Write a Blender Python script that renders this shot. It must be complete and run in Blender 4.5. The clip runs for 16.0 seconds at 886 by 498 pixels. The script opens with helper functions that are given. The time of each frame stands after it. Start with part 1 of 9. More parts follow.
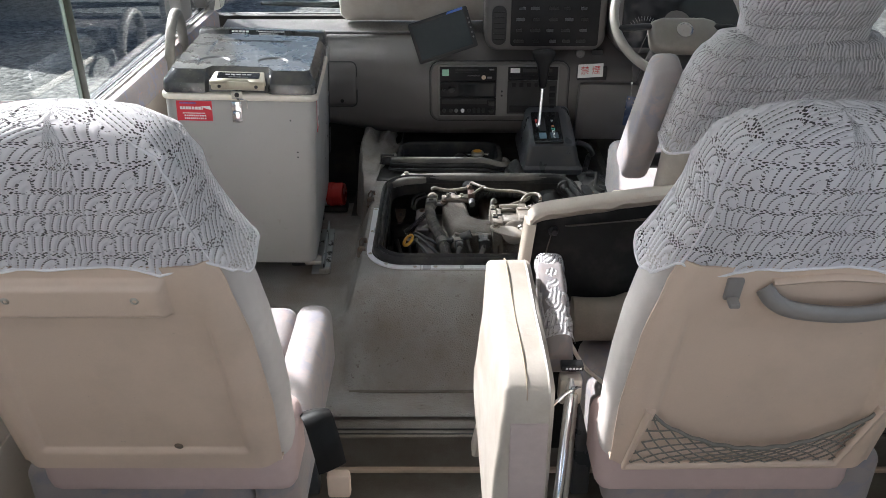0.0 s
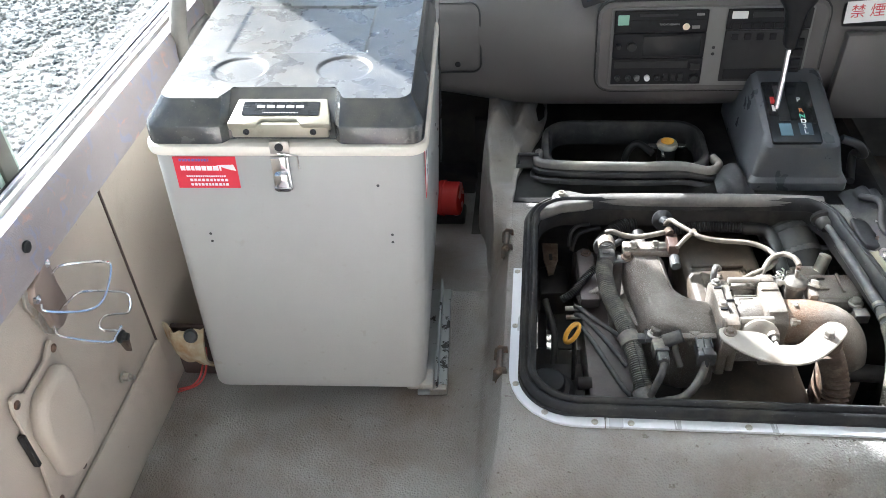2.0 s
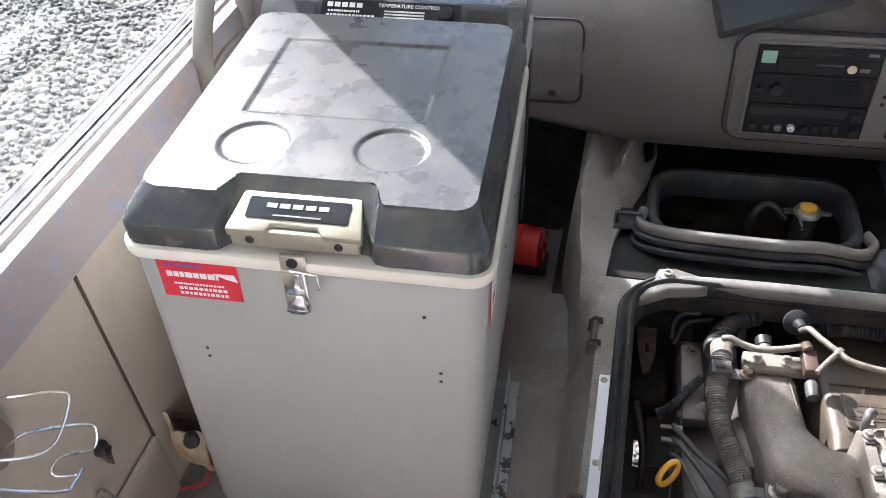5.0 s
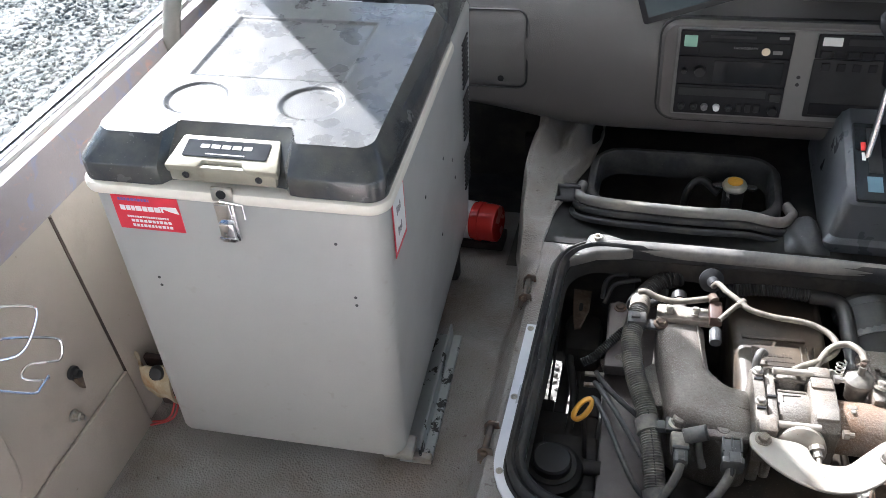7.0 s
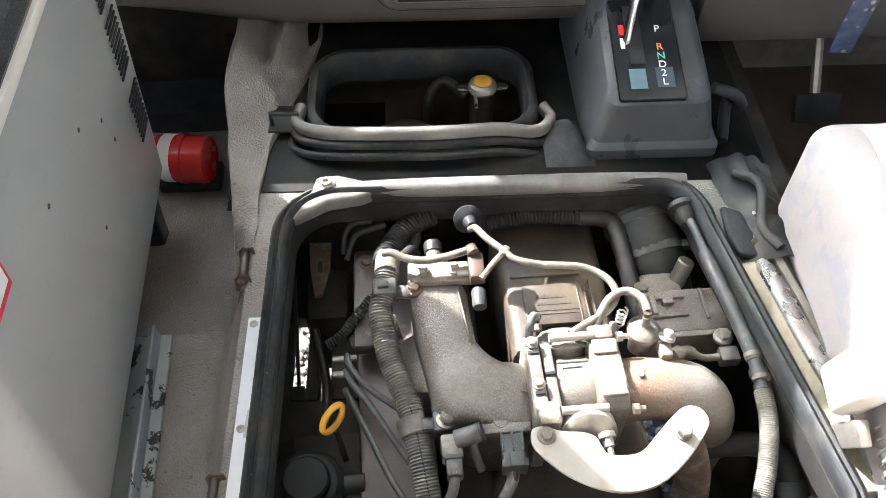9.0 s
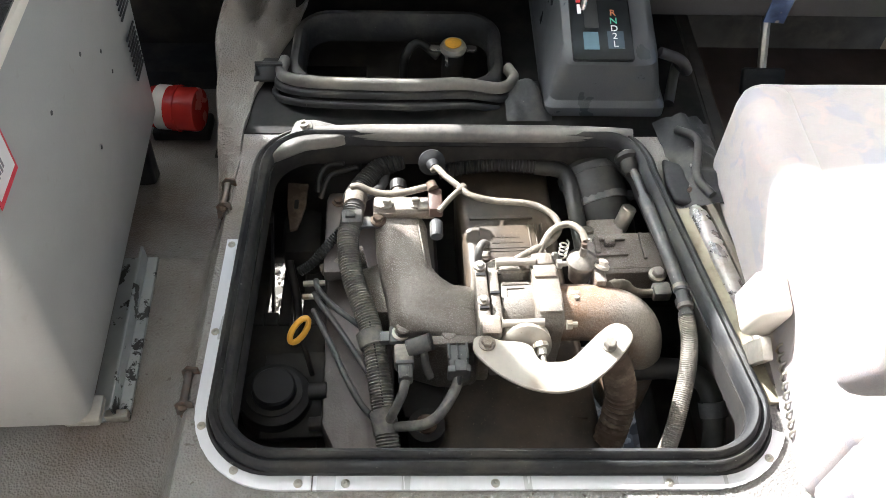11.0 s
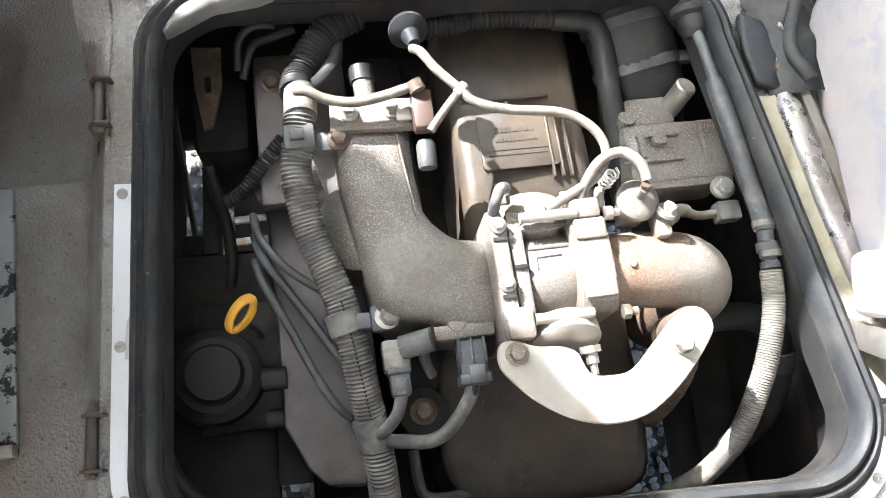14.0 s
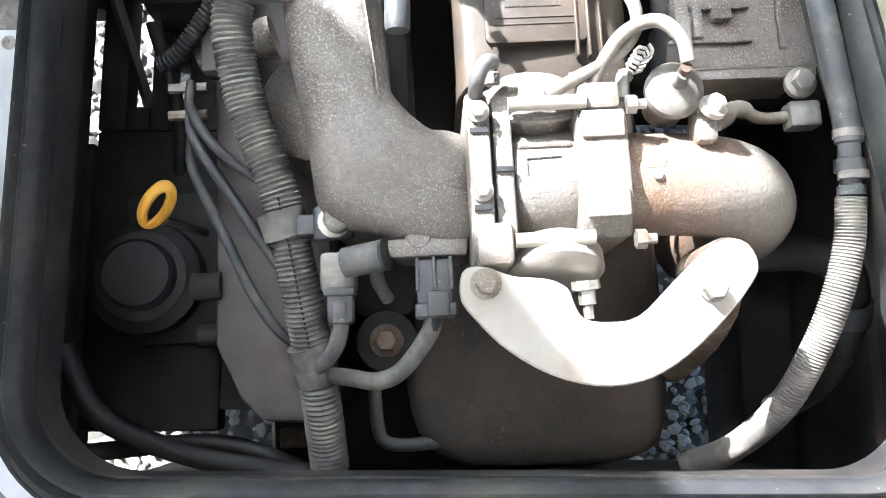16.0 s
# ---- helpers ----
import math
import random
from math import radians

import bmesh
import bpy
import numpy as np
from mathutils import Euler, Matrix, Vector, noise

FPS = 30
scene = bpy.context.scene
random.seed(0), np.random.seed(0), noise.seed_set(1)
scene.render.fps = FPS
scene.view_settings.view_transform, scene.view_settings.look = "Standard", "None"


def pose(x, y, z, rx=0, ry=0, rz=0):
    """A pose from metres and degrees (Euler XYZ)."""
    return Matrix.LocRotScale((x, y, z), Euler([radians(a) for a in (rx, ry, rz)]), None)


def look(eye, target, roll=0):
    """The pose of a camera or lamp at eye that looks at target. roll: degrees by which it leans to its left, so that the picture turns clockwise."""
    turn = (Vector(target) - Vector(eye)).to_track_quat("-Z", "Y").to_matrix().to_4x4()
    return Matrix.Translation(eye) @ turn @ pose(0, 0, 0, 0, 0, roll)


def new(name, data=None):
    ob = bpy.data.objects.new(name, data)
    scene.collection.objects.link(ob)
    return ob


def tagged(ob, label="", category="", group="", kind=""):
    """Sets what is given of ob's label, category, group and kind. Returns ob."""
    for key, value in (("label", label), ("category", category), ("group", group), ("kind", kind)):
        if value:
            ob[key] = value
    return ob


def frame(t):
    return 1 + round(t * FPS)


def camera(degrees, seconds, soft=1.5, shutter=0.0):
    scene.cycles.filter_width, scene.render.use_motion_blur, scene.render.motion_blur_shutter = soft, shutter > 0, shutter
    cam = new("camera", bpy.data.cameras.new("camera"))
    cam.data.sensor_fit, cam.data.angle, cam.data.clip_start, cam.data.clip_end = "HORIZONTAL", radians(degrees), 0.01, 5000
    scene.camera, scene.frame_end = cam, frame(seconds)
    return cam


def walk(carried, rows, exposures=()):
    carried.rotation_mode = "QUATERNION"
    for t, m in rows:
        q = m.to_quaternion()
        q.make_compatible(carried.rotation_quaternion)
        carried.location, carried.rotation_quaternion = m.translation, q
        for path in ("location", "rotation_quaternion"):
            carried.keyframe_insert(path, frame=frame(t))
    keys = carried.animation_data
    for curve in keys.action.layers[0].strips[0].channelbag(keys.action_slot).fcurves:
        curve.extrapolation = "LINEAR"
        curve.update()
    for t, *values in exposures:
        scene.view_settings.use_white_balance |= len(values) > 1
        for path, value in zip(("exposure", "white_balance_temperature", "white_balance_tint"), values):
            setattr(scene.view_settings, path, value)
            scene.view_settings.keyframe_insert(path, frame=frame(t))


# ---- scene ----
cam = camera(56.2, 16.0, soft=0.8)
METRES, EYE, TILT, LEAN, TURN = 3.25, 1.175, -28.0, 0.0, 0.0
ROWS = [
    (0.0, 0.0, 0.0, 0.0, -0.0, 0.0, 0.0),
    (0.5, -0.0129, 0.0701, 0.0357, -0.2, -2.22, -0.21),
    (1.0, -0.0051, 0.1575, 0.0756, 2.9, -5.93, -0.26),
    (1.5, -0.0209, 0.2355, 0.1096, 3.95, -9.09, 0.63),
    (2.0, -0.0514, 0.3015, 0.1413, 6.5, -10.86, 0.48),
    (2.5, -0.0563, 0.3559, 0.1607, 12.78, -12.95, -1.97),
    (3.0, -0.0563, 0.4035, 0.1787, 15.82, -14.92, -2.64),
    (5.5, -0.0628, 0.4083, 0.1922, 12.65, -14.2, -2.71),
    (6.0, -0.0358, 0.3835, 0.1836, 15.82, -10.55, -4.1),
    (6.5, -0.0149, 0.3752, 0.1716, 16.36, -11.65, -3.23),
    (7.0, -0.0067, 0.3728, 0.1706, 15.05, -13.12, -2.48),
    (7.5, 0.0075, 0.3906, 0.1668, 11.64, -16.71, -0.54),
    (8.0, 0.0133, 0.4436, 0.1817, 4.12, -20.76, 1.21),
    (8.5, 0.0071, 0.4783, 0.1882, -0.46, -22.9, 1.57),
    (9.0, 0.0069, 0.4845, 0.1954, -1.75, -23.83, 1.2),
    (9.5, 0.0102, 0.4671, 0.1914, -1.55, -24.04, 0.4),
    (10.0, 0.0223, 0.4354, 0.1817, -1.0, -23.12, -0.94),
    (12.5, 0.015, 0.5012, 0.1845, -3.45, -30.18, 1.43),
    (13.0, 0.0111, 0.5637, 0.1956, -7.19, -38.95, 3.72),
    (13.5, 0.0058, 0.5814, 0.1997, -8.24, -43.23, 0.72),
    (14.0, 0.0014, 0.5854, 0.2031, -7.2, -45.79, -2.23),
    (14.5, 0.0047, 0.5841, 0.2085, -4.99, -46.71, -3.78),
    (15.0, 0.0175, 0.601, 0.1966, -3.84, -48.56, -3.13),
    (15.5, 0.0298, 0.6086, 0.1822, -2.07, -50.48, -1.45),
    (16.0, 0.0348, 0.6211, 0.162, -0.49, -52.84, -0.68),
]
PATH = [(t, pose(0, 0, EYE, TILT, LEAN, TURN) @ pose(METRES * x, METRES * y, METRES * z, 90 + pitch, roll, yaw)) for t, x, y, z, yaw, pitch, roll in ROWS]
EXPOSURES = [(0.0, 1.01, 5900, 12), (1.0, 1.22, 5900, 11), (1.6, 1.87, 5650, 10), (2.5, 2.32, 5700, 10), (3.0, 1.83, 5750, 11), (5.5, 1.77, 5850, 16), (6.0, 1.57, 5800, 14), (6.5, 1.4, 5650, 13), (7.0, 1.87, 5650, 13), (7.5, 2.1, 5600, 14), (8.0, 2.63, 5850, 13), (9.0, 2.46, 6000, 12), (9.5, 2.06, 6000, 11), (10.0, 2.18, 6050, 11), (12.5, 2.18, 6000, 11), (13.0, 1.84, 5850, 12), (13.5, 2.28, 5800, 11), (14.0, 2.52, 5850, 11), (14.5, 2.47, 5850, 11), (15.0, 2.42, 5700, 11), (15.5, 2.52, 5650, 11), (16.0, 2.66, 5600, 12)]
walk(cam, PATH, EXPOSURES)

# ---- light ----
SUN_DIR = Vector((-0.68, 0.73, 0.75)).normalized()     # towards the sun: ahead and to the near side, 37 degrees up
world = bpy.data.worlds.new("world")
scene.world = world
world.use_nodes = True
wn = world.node_tree.nodes
sky = wn.new("ShaderNodeTexSky")
sky.sky_type = "NISHITA"
sky.sun_disc = False
sky.sun_elevation = math.asin(SUN_DIR.z)
sky.sun_rotation = math.atan2(SUN_DIR.x, SUN_DIR.y)
wn["Background"].inputs["Strength"].default_value = 0.040
world.node_tree.links.new(sky.outputs["Color"], wn["Background"].inputs["Color"])
sun = new("sun", bpy.data.lights.new("sun", "SUN"))
sun.data.energy = 5.0
sun.data.angle = radians(0.55)
sun.data.color = (1.0, 0.945, 0.87)
sun.matrix_world = look(SUN_DIR * 20, (0, 0, 0))
scene.view_settings.exposure = 0.0


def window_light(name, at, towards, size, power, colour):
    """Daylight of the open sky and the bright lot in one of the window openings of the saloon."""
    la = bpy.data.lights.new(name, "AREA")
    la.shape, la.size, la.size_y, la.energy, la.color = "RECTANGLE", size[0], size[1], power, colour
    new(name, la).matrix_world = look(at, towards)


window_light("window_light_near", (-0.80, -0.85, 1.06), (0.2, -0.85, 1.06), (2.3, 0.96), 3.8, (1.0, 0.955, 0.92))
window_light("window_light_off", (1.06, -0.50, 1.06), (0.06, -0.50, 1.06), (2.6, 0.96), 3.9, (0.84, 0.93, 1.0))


# ---- mesh helpers ----
def thing(name, at, label="", category="", group="", kind=""):
    """A top-level Empty at the base of a thing."""
    ob = new(name)
    ob.empty_display_size = 0.05
    ob.location = at
    return tagged(ob, label, category, group, kind)


def finish(bm, mat, name, sharp=38):
    bmesh.ops.recalc_face_normals(bm, faces=bm.faces)
    me = bpy.data.meshes.new(name)
    for f in bm.faces:
        f.smooth = True
    for e in bm.edges:
        if len(e.link_faces) == 2 and e.calc_face_angle(0) > radians(sharp):
            e.smooth = False
    bm.to_mesh(me)
    bm.free()
    if mat:
        me.materials.append(mat)
    return me


def root_at(ob):
    at = Vector((0, 0, 0))
    while ob is not None:
        at = at + ob.location
        ob = ob.parent
    return at


def part(name, bm, mat, parent, label="", sharp=38, kind=""):
    """Links a bmesh, built in the world's metres, as one mesh object under a thing or a part."""
    if parent is not None:
        bm.transform(Matrix.Translation(-root_at(parent)))
    ob = new(name, finish(bm, mat, name, sharp))
    ob.parent = parent
    return tagged(ob, label, "", "", kind)


def solo(name, bm, mat, label="", category="", group="", kind="", sharp=38, origin=None):
    """A thing that is one mesh."""
    if origin is not None:
        bm.transform(Matrix.Translation(-Vector(origin)))
    ob = new(name, finish(bm, mat, name, sharp))
    if origin is not None:
        ob.location = origin
    return tagged(ob, label, category, group, kind)


def box(c, s, bevel=0.0, seg=2, m=None, into=None):
    bm = bmesh.new()
    bmesh.ops.create_cube(bm, size=1.0)
    bm.transform(Matrix.Diagonal((s[0], s[1], s[2], 1)))
    if bevel > 0:
        bmesh.ops.bevel(bm, geom=list(bm.edges), offset=bevel, segments=seg, profile=0.5, affect="EDGES", clamp_overlap=True)
    if m is not None:
        bm.transform(m)
    bm.transform(Matrix.Translation(c))
    return joined(into, bm)


def joined(into, bm):
    """Adds bm to another bmesh and frees it."""
    if into is None:
        return bm
    me = bpy.data.meshes.new("tmp")
    bm.to_mesh(me)
    bm.free()
    into.from_mesh(me)
    bpy.data.meshes.remove(me)
    return into


def prism(poly, axis, a, b, bevel=0.0, seg=2, into=None):
    """A closed outline in the two other axes, drawn out along an axis from a to b."""
    def at(p, d):
        return {"x": (d, p[0], p[1]), "y": (p[0], d, p[1]), "z": (p[0], p[1], d)}[axis]
    bm = bmesh.new()
    lo = [bm.verts.new(at(p, a)) for p in poly]
    hi = [bm.verts.new(at(p, b)) for p in poly]
    n = len(poly)
    bm.faces.new(lo)
    bm.faces.new(list(reversed(hi)))
    for i in range(n):
        bm.faces.new((lo[i], hi[i], hi[(i + 1) % n], lo[(i + 1) % n]))
    bmesh.ops.recalc_face_normals(bm, faces=bm.faces)
    if bevel > 0:
        bmesh.ops.bevel(bm, geom=[e for e in bm.edges if e.calc_face_angle(0) > 0.45], offset=bevel, segments=seg, profile=0.5, affect="EDGES", clamp_overlap=True)
    return joined(into, bm)


def rrect(x0, x1, y0, y1, r, n=6):
    """A rectangle with round corners."""
    r = min(r, (x1 - x0) / 2 - 1e-4, (y1 - y0) / 2 - 1e-4)
    out = []
    for cx, cy, a0 in ((x1 - r, y1 - r, 0), (x0 + r, y1 - r, 90), (x0 + r, y0 + r, 180), (x1 - r, y0 + r, 270)):
        for k in range(n + 1):
            a = radians(a0 + 90 * k / n)
            out.append((cx + r * math.cos(a), cy + r * math.sin(a)))
    return out


def spline(pts, n=8, closed=False):
    """Points on a smooth curve through pts."""
    P = [Vector(p) for p in pts]
    out = []
    m = len(P)
    for i in range(m if closed else m - 1):
        if closed:
            p0, p1, p2, p3 = P[i - 1], P[i], P[(i + 1) % m], P[(i + 2) % m]
        else:
            p1, p2 = P[i], P[i + 1]
            p0 = P[i - 1] if i > 0 else p1 * 2 - p2
            p3 = P[i + 2] if i + 2 < m else p2 * 2 - p1
        for k in range(n):
            t = k / n
            out.append(0.5 * (2 * p1 + (p2 - p0) * t + (2 * p0 - 5 * p1 + 4 * p2 - p3) * t * t + (3 * p1 - p0 - 3 * p2 + p3) * t ** 3))
    if not closed:
        out.append(P[-1])
    return out


def tube(pts, r, seg=10, closed=False, cap=True, into=None, ribs=0.0, pitch=0.006, flat=1.0, up=None):
    """A round bar along pts; ribs: the depth of its corrugation; flat: its height over its width; r may be a list."""
    P = [Vector(p) for p in pts]
    if ribs > 0:
        line, acc = [], 0.0
        for a, b in zip(P, P[1:]):
            d = (b - a).length
            k = max(1, round(d / (pitch / 4)))
            line += [a.lerp(b, j / k) for j in range(k)]
        P = line + [P[-1]]
    n = len(P)
    R = list(r) if isinstance(r, (list, tuple)) else [r] * n
    if len(R) != n:
        R = [R[min(len(R) - 1, int(i * len(R) / n))] for i in range(n)]
    bm = bmesh.new()
    rings = []
    side = None
    s = 0.0
    for i in range(n):
        a = P[i - 1] if (i > 0 or closed) else P[i]
        b = P[(i + 1) % n] if (i < n - 1 or closed) else P[i]
        t = (b - a).normalized()
        if side is None:
            ref = Vector(up) if up is not None else (Vector((0, 0, 1)) if abs(t.z) < 0.9 else Vector((1, 0, 0)))
            side = t.cross(ref).normalized()
        else:
            side = (side - t * side.dot(t)).normalized()
        top = side.cross(t)
        if i > 0:
            s += (P[i] - P[i - 1]).length
        rr = R[i] + (ribs * math.sin(2 * math.pi * s / pitch) if ribs > 0 else 0)
        rings.append([bm.verts.new(P[i] + side * (rr * math.cos(2 * math.pi * k / seg)) + top * (rr * flat * math.sin(2 * math.pi * k / seg))) for k in range(seg)])
    for i in range(n if closed else n - 1):
        a, b = rings[i], rings[(i + 1) % n]
        for k in range(seg):
            bm.faces.new((a[k], a[(k + 1) % seg], b[(k + 1) % seg], b[k]))
    if cap and not closed:
        bm.faces.new(rings[0])
        bm.faces.new(list(reversed(rings[-1])))
    return joined(into, bm)


def sweep(pts, profile, closed=False, into=None):
    """Draws an outline of (outward, up) offsets along a level path."""
    P = [Vector(p) for p in pts]
    n = len(P)
    bm = bmesh.new()
    rings = []
    for i in range(n):
        a = P[i - 1] if (i > 0 or closed) else P[i]
        b = P[(i + 1) % n] if (i < n - 1 or closed) else P[i]
        t = (b - a).normalized()
        out = t.cross(Vector((0, 0, 1))).normalized()
        rings.append([bm.verts.new(P[i] + out * u + Vector((0, 0, v))) for u, v in profile])
    m = len(profile)
    for i in range(n if closed else n - 1):
        a, b = rings[i], rings[(i + 1) % n]
        for k in range(m):
            bm.faces.new((a[k], a[(k + 1) % m], b[(k + 1) % m], b[k]))
    if not closed:
        bm.faces.new(rings[0])
        bm.faces.new(list(reversed(rings[-1])))
    return joined(into, bm)


def lathe(profile, at, axis=(0, 0, 1), seg=24, into=None):
    """Turns (radius, height) pairs round an axis."""
    bm = bmesh.new()
    rings = []
    for r, h in profile:
        if r < 1e-6:
            rings.append([bm.verts.new((0, 0, h))])
        else:
            rings.append([bm.verts.new((r * math.cos(2 * math.pi * k / seg), r * math.sin(2 * math.pi * k / seg), h)) for k in range(seg)])
    for a, b in zip(rings, rings[1:]):
        for k in range(seg):
            j = (k + 1) % seg
            if len(a) == 1 and len(b) > 1:
                bm.faces.new((a[0], b[j], b[k]))
            elif len(b) == 1 and len(a) > 1:
                bm.faces.new((a[k], a[j], b[0]))
            elif len(a) > 1:
                bm.faces.new((a[k], a[j], b[j], b[k]))
    if len(rings[0]) > 1:
        bm.faces.new(list(reversed(rings[0])))
    if len(rings[-1]) > 1:
        bm.faces.new(rings[-1])
    m = Vector(axis).normalized().to_track_quat("Z", "Y").to_matrix().to_4x4()
    bm.transform(Matrix.Translation(at) @ m)
    return joined(into, bm)


def loft(rings, cap=True, closed=True, into=None):
    """Skins a row of rings of equally many points."""
    bm = bmesh.new()
    R = [[bm.verts.new(p) for p in ring] for ring in rings]
    m = len(R[0])
    for a, b in zip(R, R[1:]):
        for k in range(m if closed else m - 1):
            bm.faces.new((a[k], a[(k + 1) % m], b[(k + 1) % m], b[k]))
    if cap and closed:
        bm.faces.new(list(reversed(R[0])))
        bm.faces.new(R[-1])
    return joined(into, bm)


def sheet(fn, nu, nv, thick=0.0, into=None, keep=None):
    """A surface fn(u, v) over 0..1, given a thickness against its normal."""
    bm = bmesh.new()
    g = [[bm.verts.new(fn(i / nu, j / nv)) for j in range(nv + 1)] for i in range(nu + 1)]
    for i in range(nu):
        for j in range(nv):
            if keep is None or keep(i / nu, j / nv):
                bm.faces.new((g[i][j], g[i + 1][j], g[i + 1][j + 1], g[i][j + 1]))
    if thick:
        bmesh.ops.recalc_face_normals(bm, faces=bm.faces)
        bmesh.ops.solidify(bm, geom=bm.faces[:], thickness=thick)
    return joined(into, bm)


def hexbolt(at, r, h, axis=(0, 0, 1), into=None, washer=1.45):
    bm = lathe([(0, -0.002), (r * washer, -0.002), (r * washer, h * 0.25), (r * 1.0, h * 0.3), (0, h * 0.3)], at, axis, 16)
    head = lathe([(0, h * 0.2), (r, h * 0.2), (r, h * 0.9), (r * 0.85, h), (0, h)], at, axis, 6)
    return joined(into, joined(bm, head))


def screw(at, r, axis, into=None):
    """A round cross-head screw."""
    return lathe([(0, -0.003), (r * 1.5, -0.003), (r * 1.5, r * 0.25), (r, r * 0.5), (r * 0.55, r * 0.72), (r * 0.3, r * 0.4), (0, r * 0.35)], at, axis, 12, into)


def smooth01(t):
    t = min(1.0, max(0.0, t))
    return t * t * (3 - 2 * t)


# ---- materials ----
def material(name, base, rough=0.6, metal=0.0, vary=0.15, scale=4.0, fine=60.0, bump=0.15, bump_scale=120.0, dirt=None, dirt_at=0.55, dirt_scale=9.0,
             dirt_soft=0.12, sheen=0.0, coat=0.0, speck=None, speck_size=0.0, speck_scale=180.0, rough_vary=0.12, voronoi_bump=False, dist=0.0006, streak=None, grit=None, grit_scale=420.0, grit_at=0.60, spec=0.5):
    """A surface with broad and fine changes of tone, dirt with a shape of its own, specks and relief, at real size."""
    m = bpy.data.materials.new(name)
    m.use_nodes = True
    nt = m.node_tree
    N, L = nt.nodes, nt.links
    bs = N["Principled BSDF"]
    co = N.new("ShaderNodeTexCoord").outputs["Object"]

    def noisy(sc, detail=4.0, rough_=0.55):
        t = N.new("ShaderNodeTexNoise")
        t.inputs["Scale"].default_value, t.inputs["Detail"].default_value, t.inputs["Roughness"].default_value = sc, detail, rough_
        if streak is not None:
            mp = N.new("ShaderNodeMapping")
            mp.inputs["Scale"].default_value = streak
            L.new(co, mp.inputs["Vector"])
            L.new(mp.outputs["Vector"], t.inputs["Vector"])
        else:
            L.new(co, t.inputs["Vector"])
        return t.outputs["Fac"]

    def ramp(val, a, b, lo=0.0, hi=1.0):
        r = N.new("ShaderNodeMapRange")
        r.inputs["From Min"].default_value, r.inputs["From Max"].default_value = a, b
        r.inputs["To Min"].default_value, r.inputs["To Max"].default_value = lo, hi
        L.new(val, r.inputs["Value"])
        return r.outputs["Result"]

    def mix(fac, a, b, mode="MIX"):
        x = N.new("ShaderNodeMix")
        x.data_type, x.blend_type = "RGBA", mode
        L.new(fac, x.inputs["Factor"]) if not isinstance(fac, float) else setattr(x.inputs["Factor"], "default_value", fac)
        for s, v in ((6, a), (7, b)):
            if isinstance(v, tuple):
                x.inputs[s].default_value = (*v, 1)
            else:
                L.new(v, x.inputs[s])
        return x.outputs[2]

    dark = tuple(c * (1 - vary) for c in base)
    light = tuple(min(1, c * (1 + vary)) for c in base)
    col = mix(ramp(noisy(scale, 5), 0.3, 0.7), dark, light)
    f = noisy(fine, 3)
    col = mix(ramp(f, 0.35, 0.65, 0.0, 0.5), col, tuple(c * (1 - vary * 0.9) for c in base))
    if dirt is not None:
        d = ramp(noisy(dirt_scale, 8, 0.62), dirt_at - dirt_soft, dirt_at + dirt_soft)
        col = mix(d, col, dirt)
    if speck is not None:
        v = N.new("ShaderNodeTexVoronoi")
        v.inputs["Scale"].default_value = speck_scale
        L.new(co, v.inputs["Vector"])
        col = mix(ramp(v.outputs["Distance"], speck_size, speck_size * 0.5), col, speck)
    if grit is not None:
        patch = ramp(noisy(scale * 2.5, 3), 0.35, 0.65)
        g = ramp(noisy(grit_scale, 2, 0.7), grit_at, grit_at + 0.07)
        x = N.new("ShaderNodeMath")
        x.operation = "MULTIPLY"
        L.new(g, x.inputs[0])
        L.new(ramp(patch, 0, 1, 0.35, 1.0), x.inputs[1])
        col = mix(x.outputs[0], col, grit)
    L.new(col, bs.inputs["Base Color"])
    L.new(ramp(noisy(scale * 3, 5), 0.3, 0.7, max(0.02, rough - rough_vary), min(1, rough + rough_vary)), bs.inputs["Roughness"])
    bs.inputs["Metallic"].default_value = metal
    bs.inputs["Specular IOR Level"].default_value = spec
    if sheen:
        bs.inputs["Sheen Weight"].default_value = sheen
    if coat:
        bs.inputs["Coat Weight"].default_value = coat
    if bump:
        b = N.new("ShaderNodeBump")
        b.inputs["Strength"].default_value = bump
        b.inputs["Distance"].default_value = dist
        if voronoi_bump:
            v = N.new("ShaderNodeTexVoronoi")
            v.inputs["Scale"].default_value = bump_scale
            L.new(co, v.inputs["Vector"])
            L.new(v.outputs["Distance"], b.inputs["Height"])
        else:
            L.new(noisy(bump_scale, 4), b.inputs["Height"])
        L.new(b.outputs["Normal"], bs.inputs["Normal"])
    return m


M = {}
M["vinyl"] = material("floor_vinyl", (0.255, 0.246, 0.233), 0.42, vary=0.2, scale=3, fine=300, bump=1.0, bump_scale=300, voronoi_bump=True, dirt=(0.165, 0.132, 0.105), dirt_at=0.56, dirt_scale=4.0, dist=0.0014, grit=(0.10, 0.08, 0.066), grit_scale=80, grit_at=0.65)
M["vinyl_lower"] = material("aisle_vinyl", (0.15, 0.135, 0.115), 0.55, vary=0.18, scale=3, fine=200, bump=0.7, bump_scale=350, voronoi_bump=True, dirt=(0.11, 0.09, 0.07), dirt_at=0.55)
M["rubber"] = material("black_rubber", (0.034, 0.035, 0.037), 0.50, vary=0.3, scale=14, fine=150, bump=0.35, bump_scale=200, dirt=(0.07, 0.066, 0.058), dirt_at=0.60, dirt_scale=12, grit=(0.17, 0.16, 0.145), grit_scale=160, grit_at=0.70, spec=0.15)
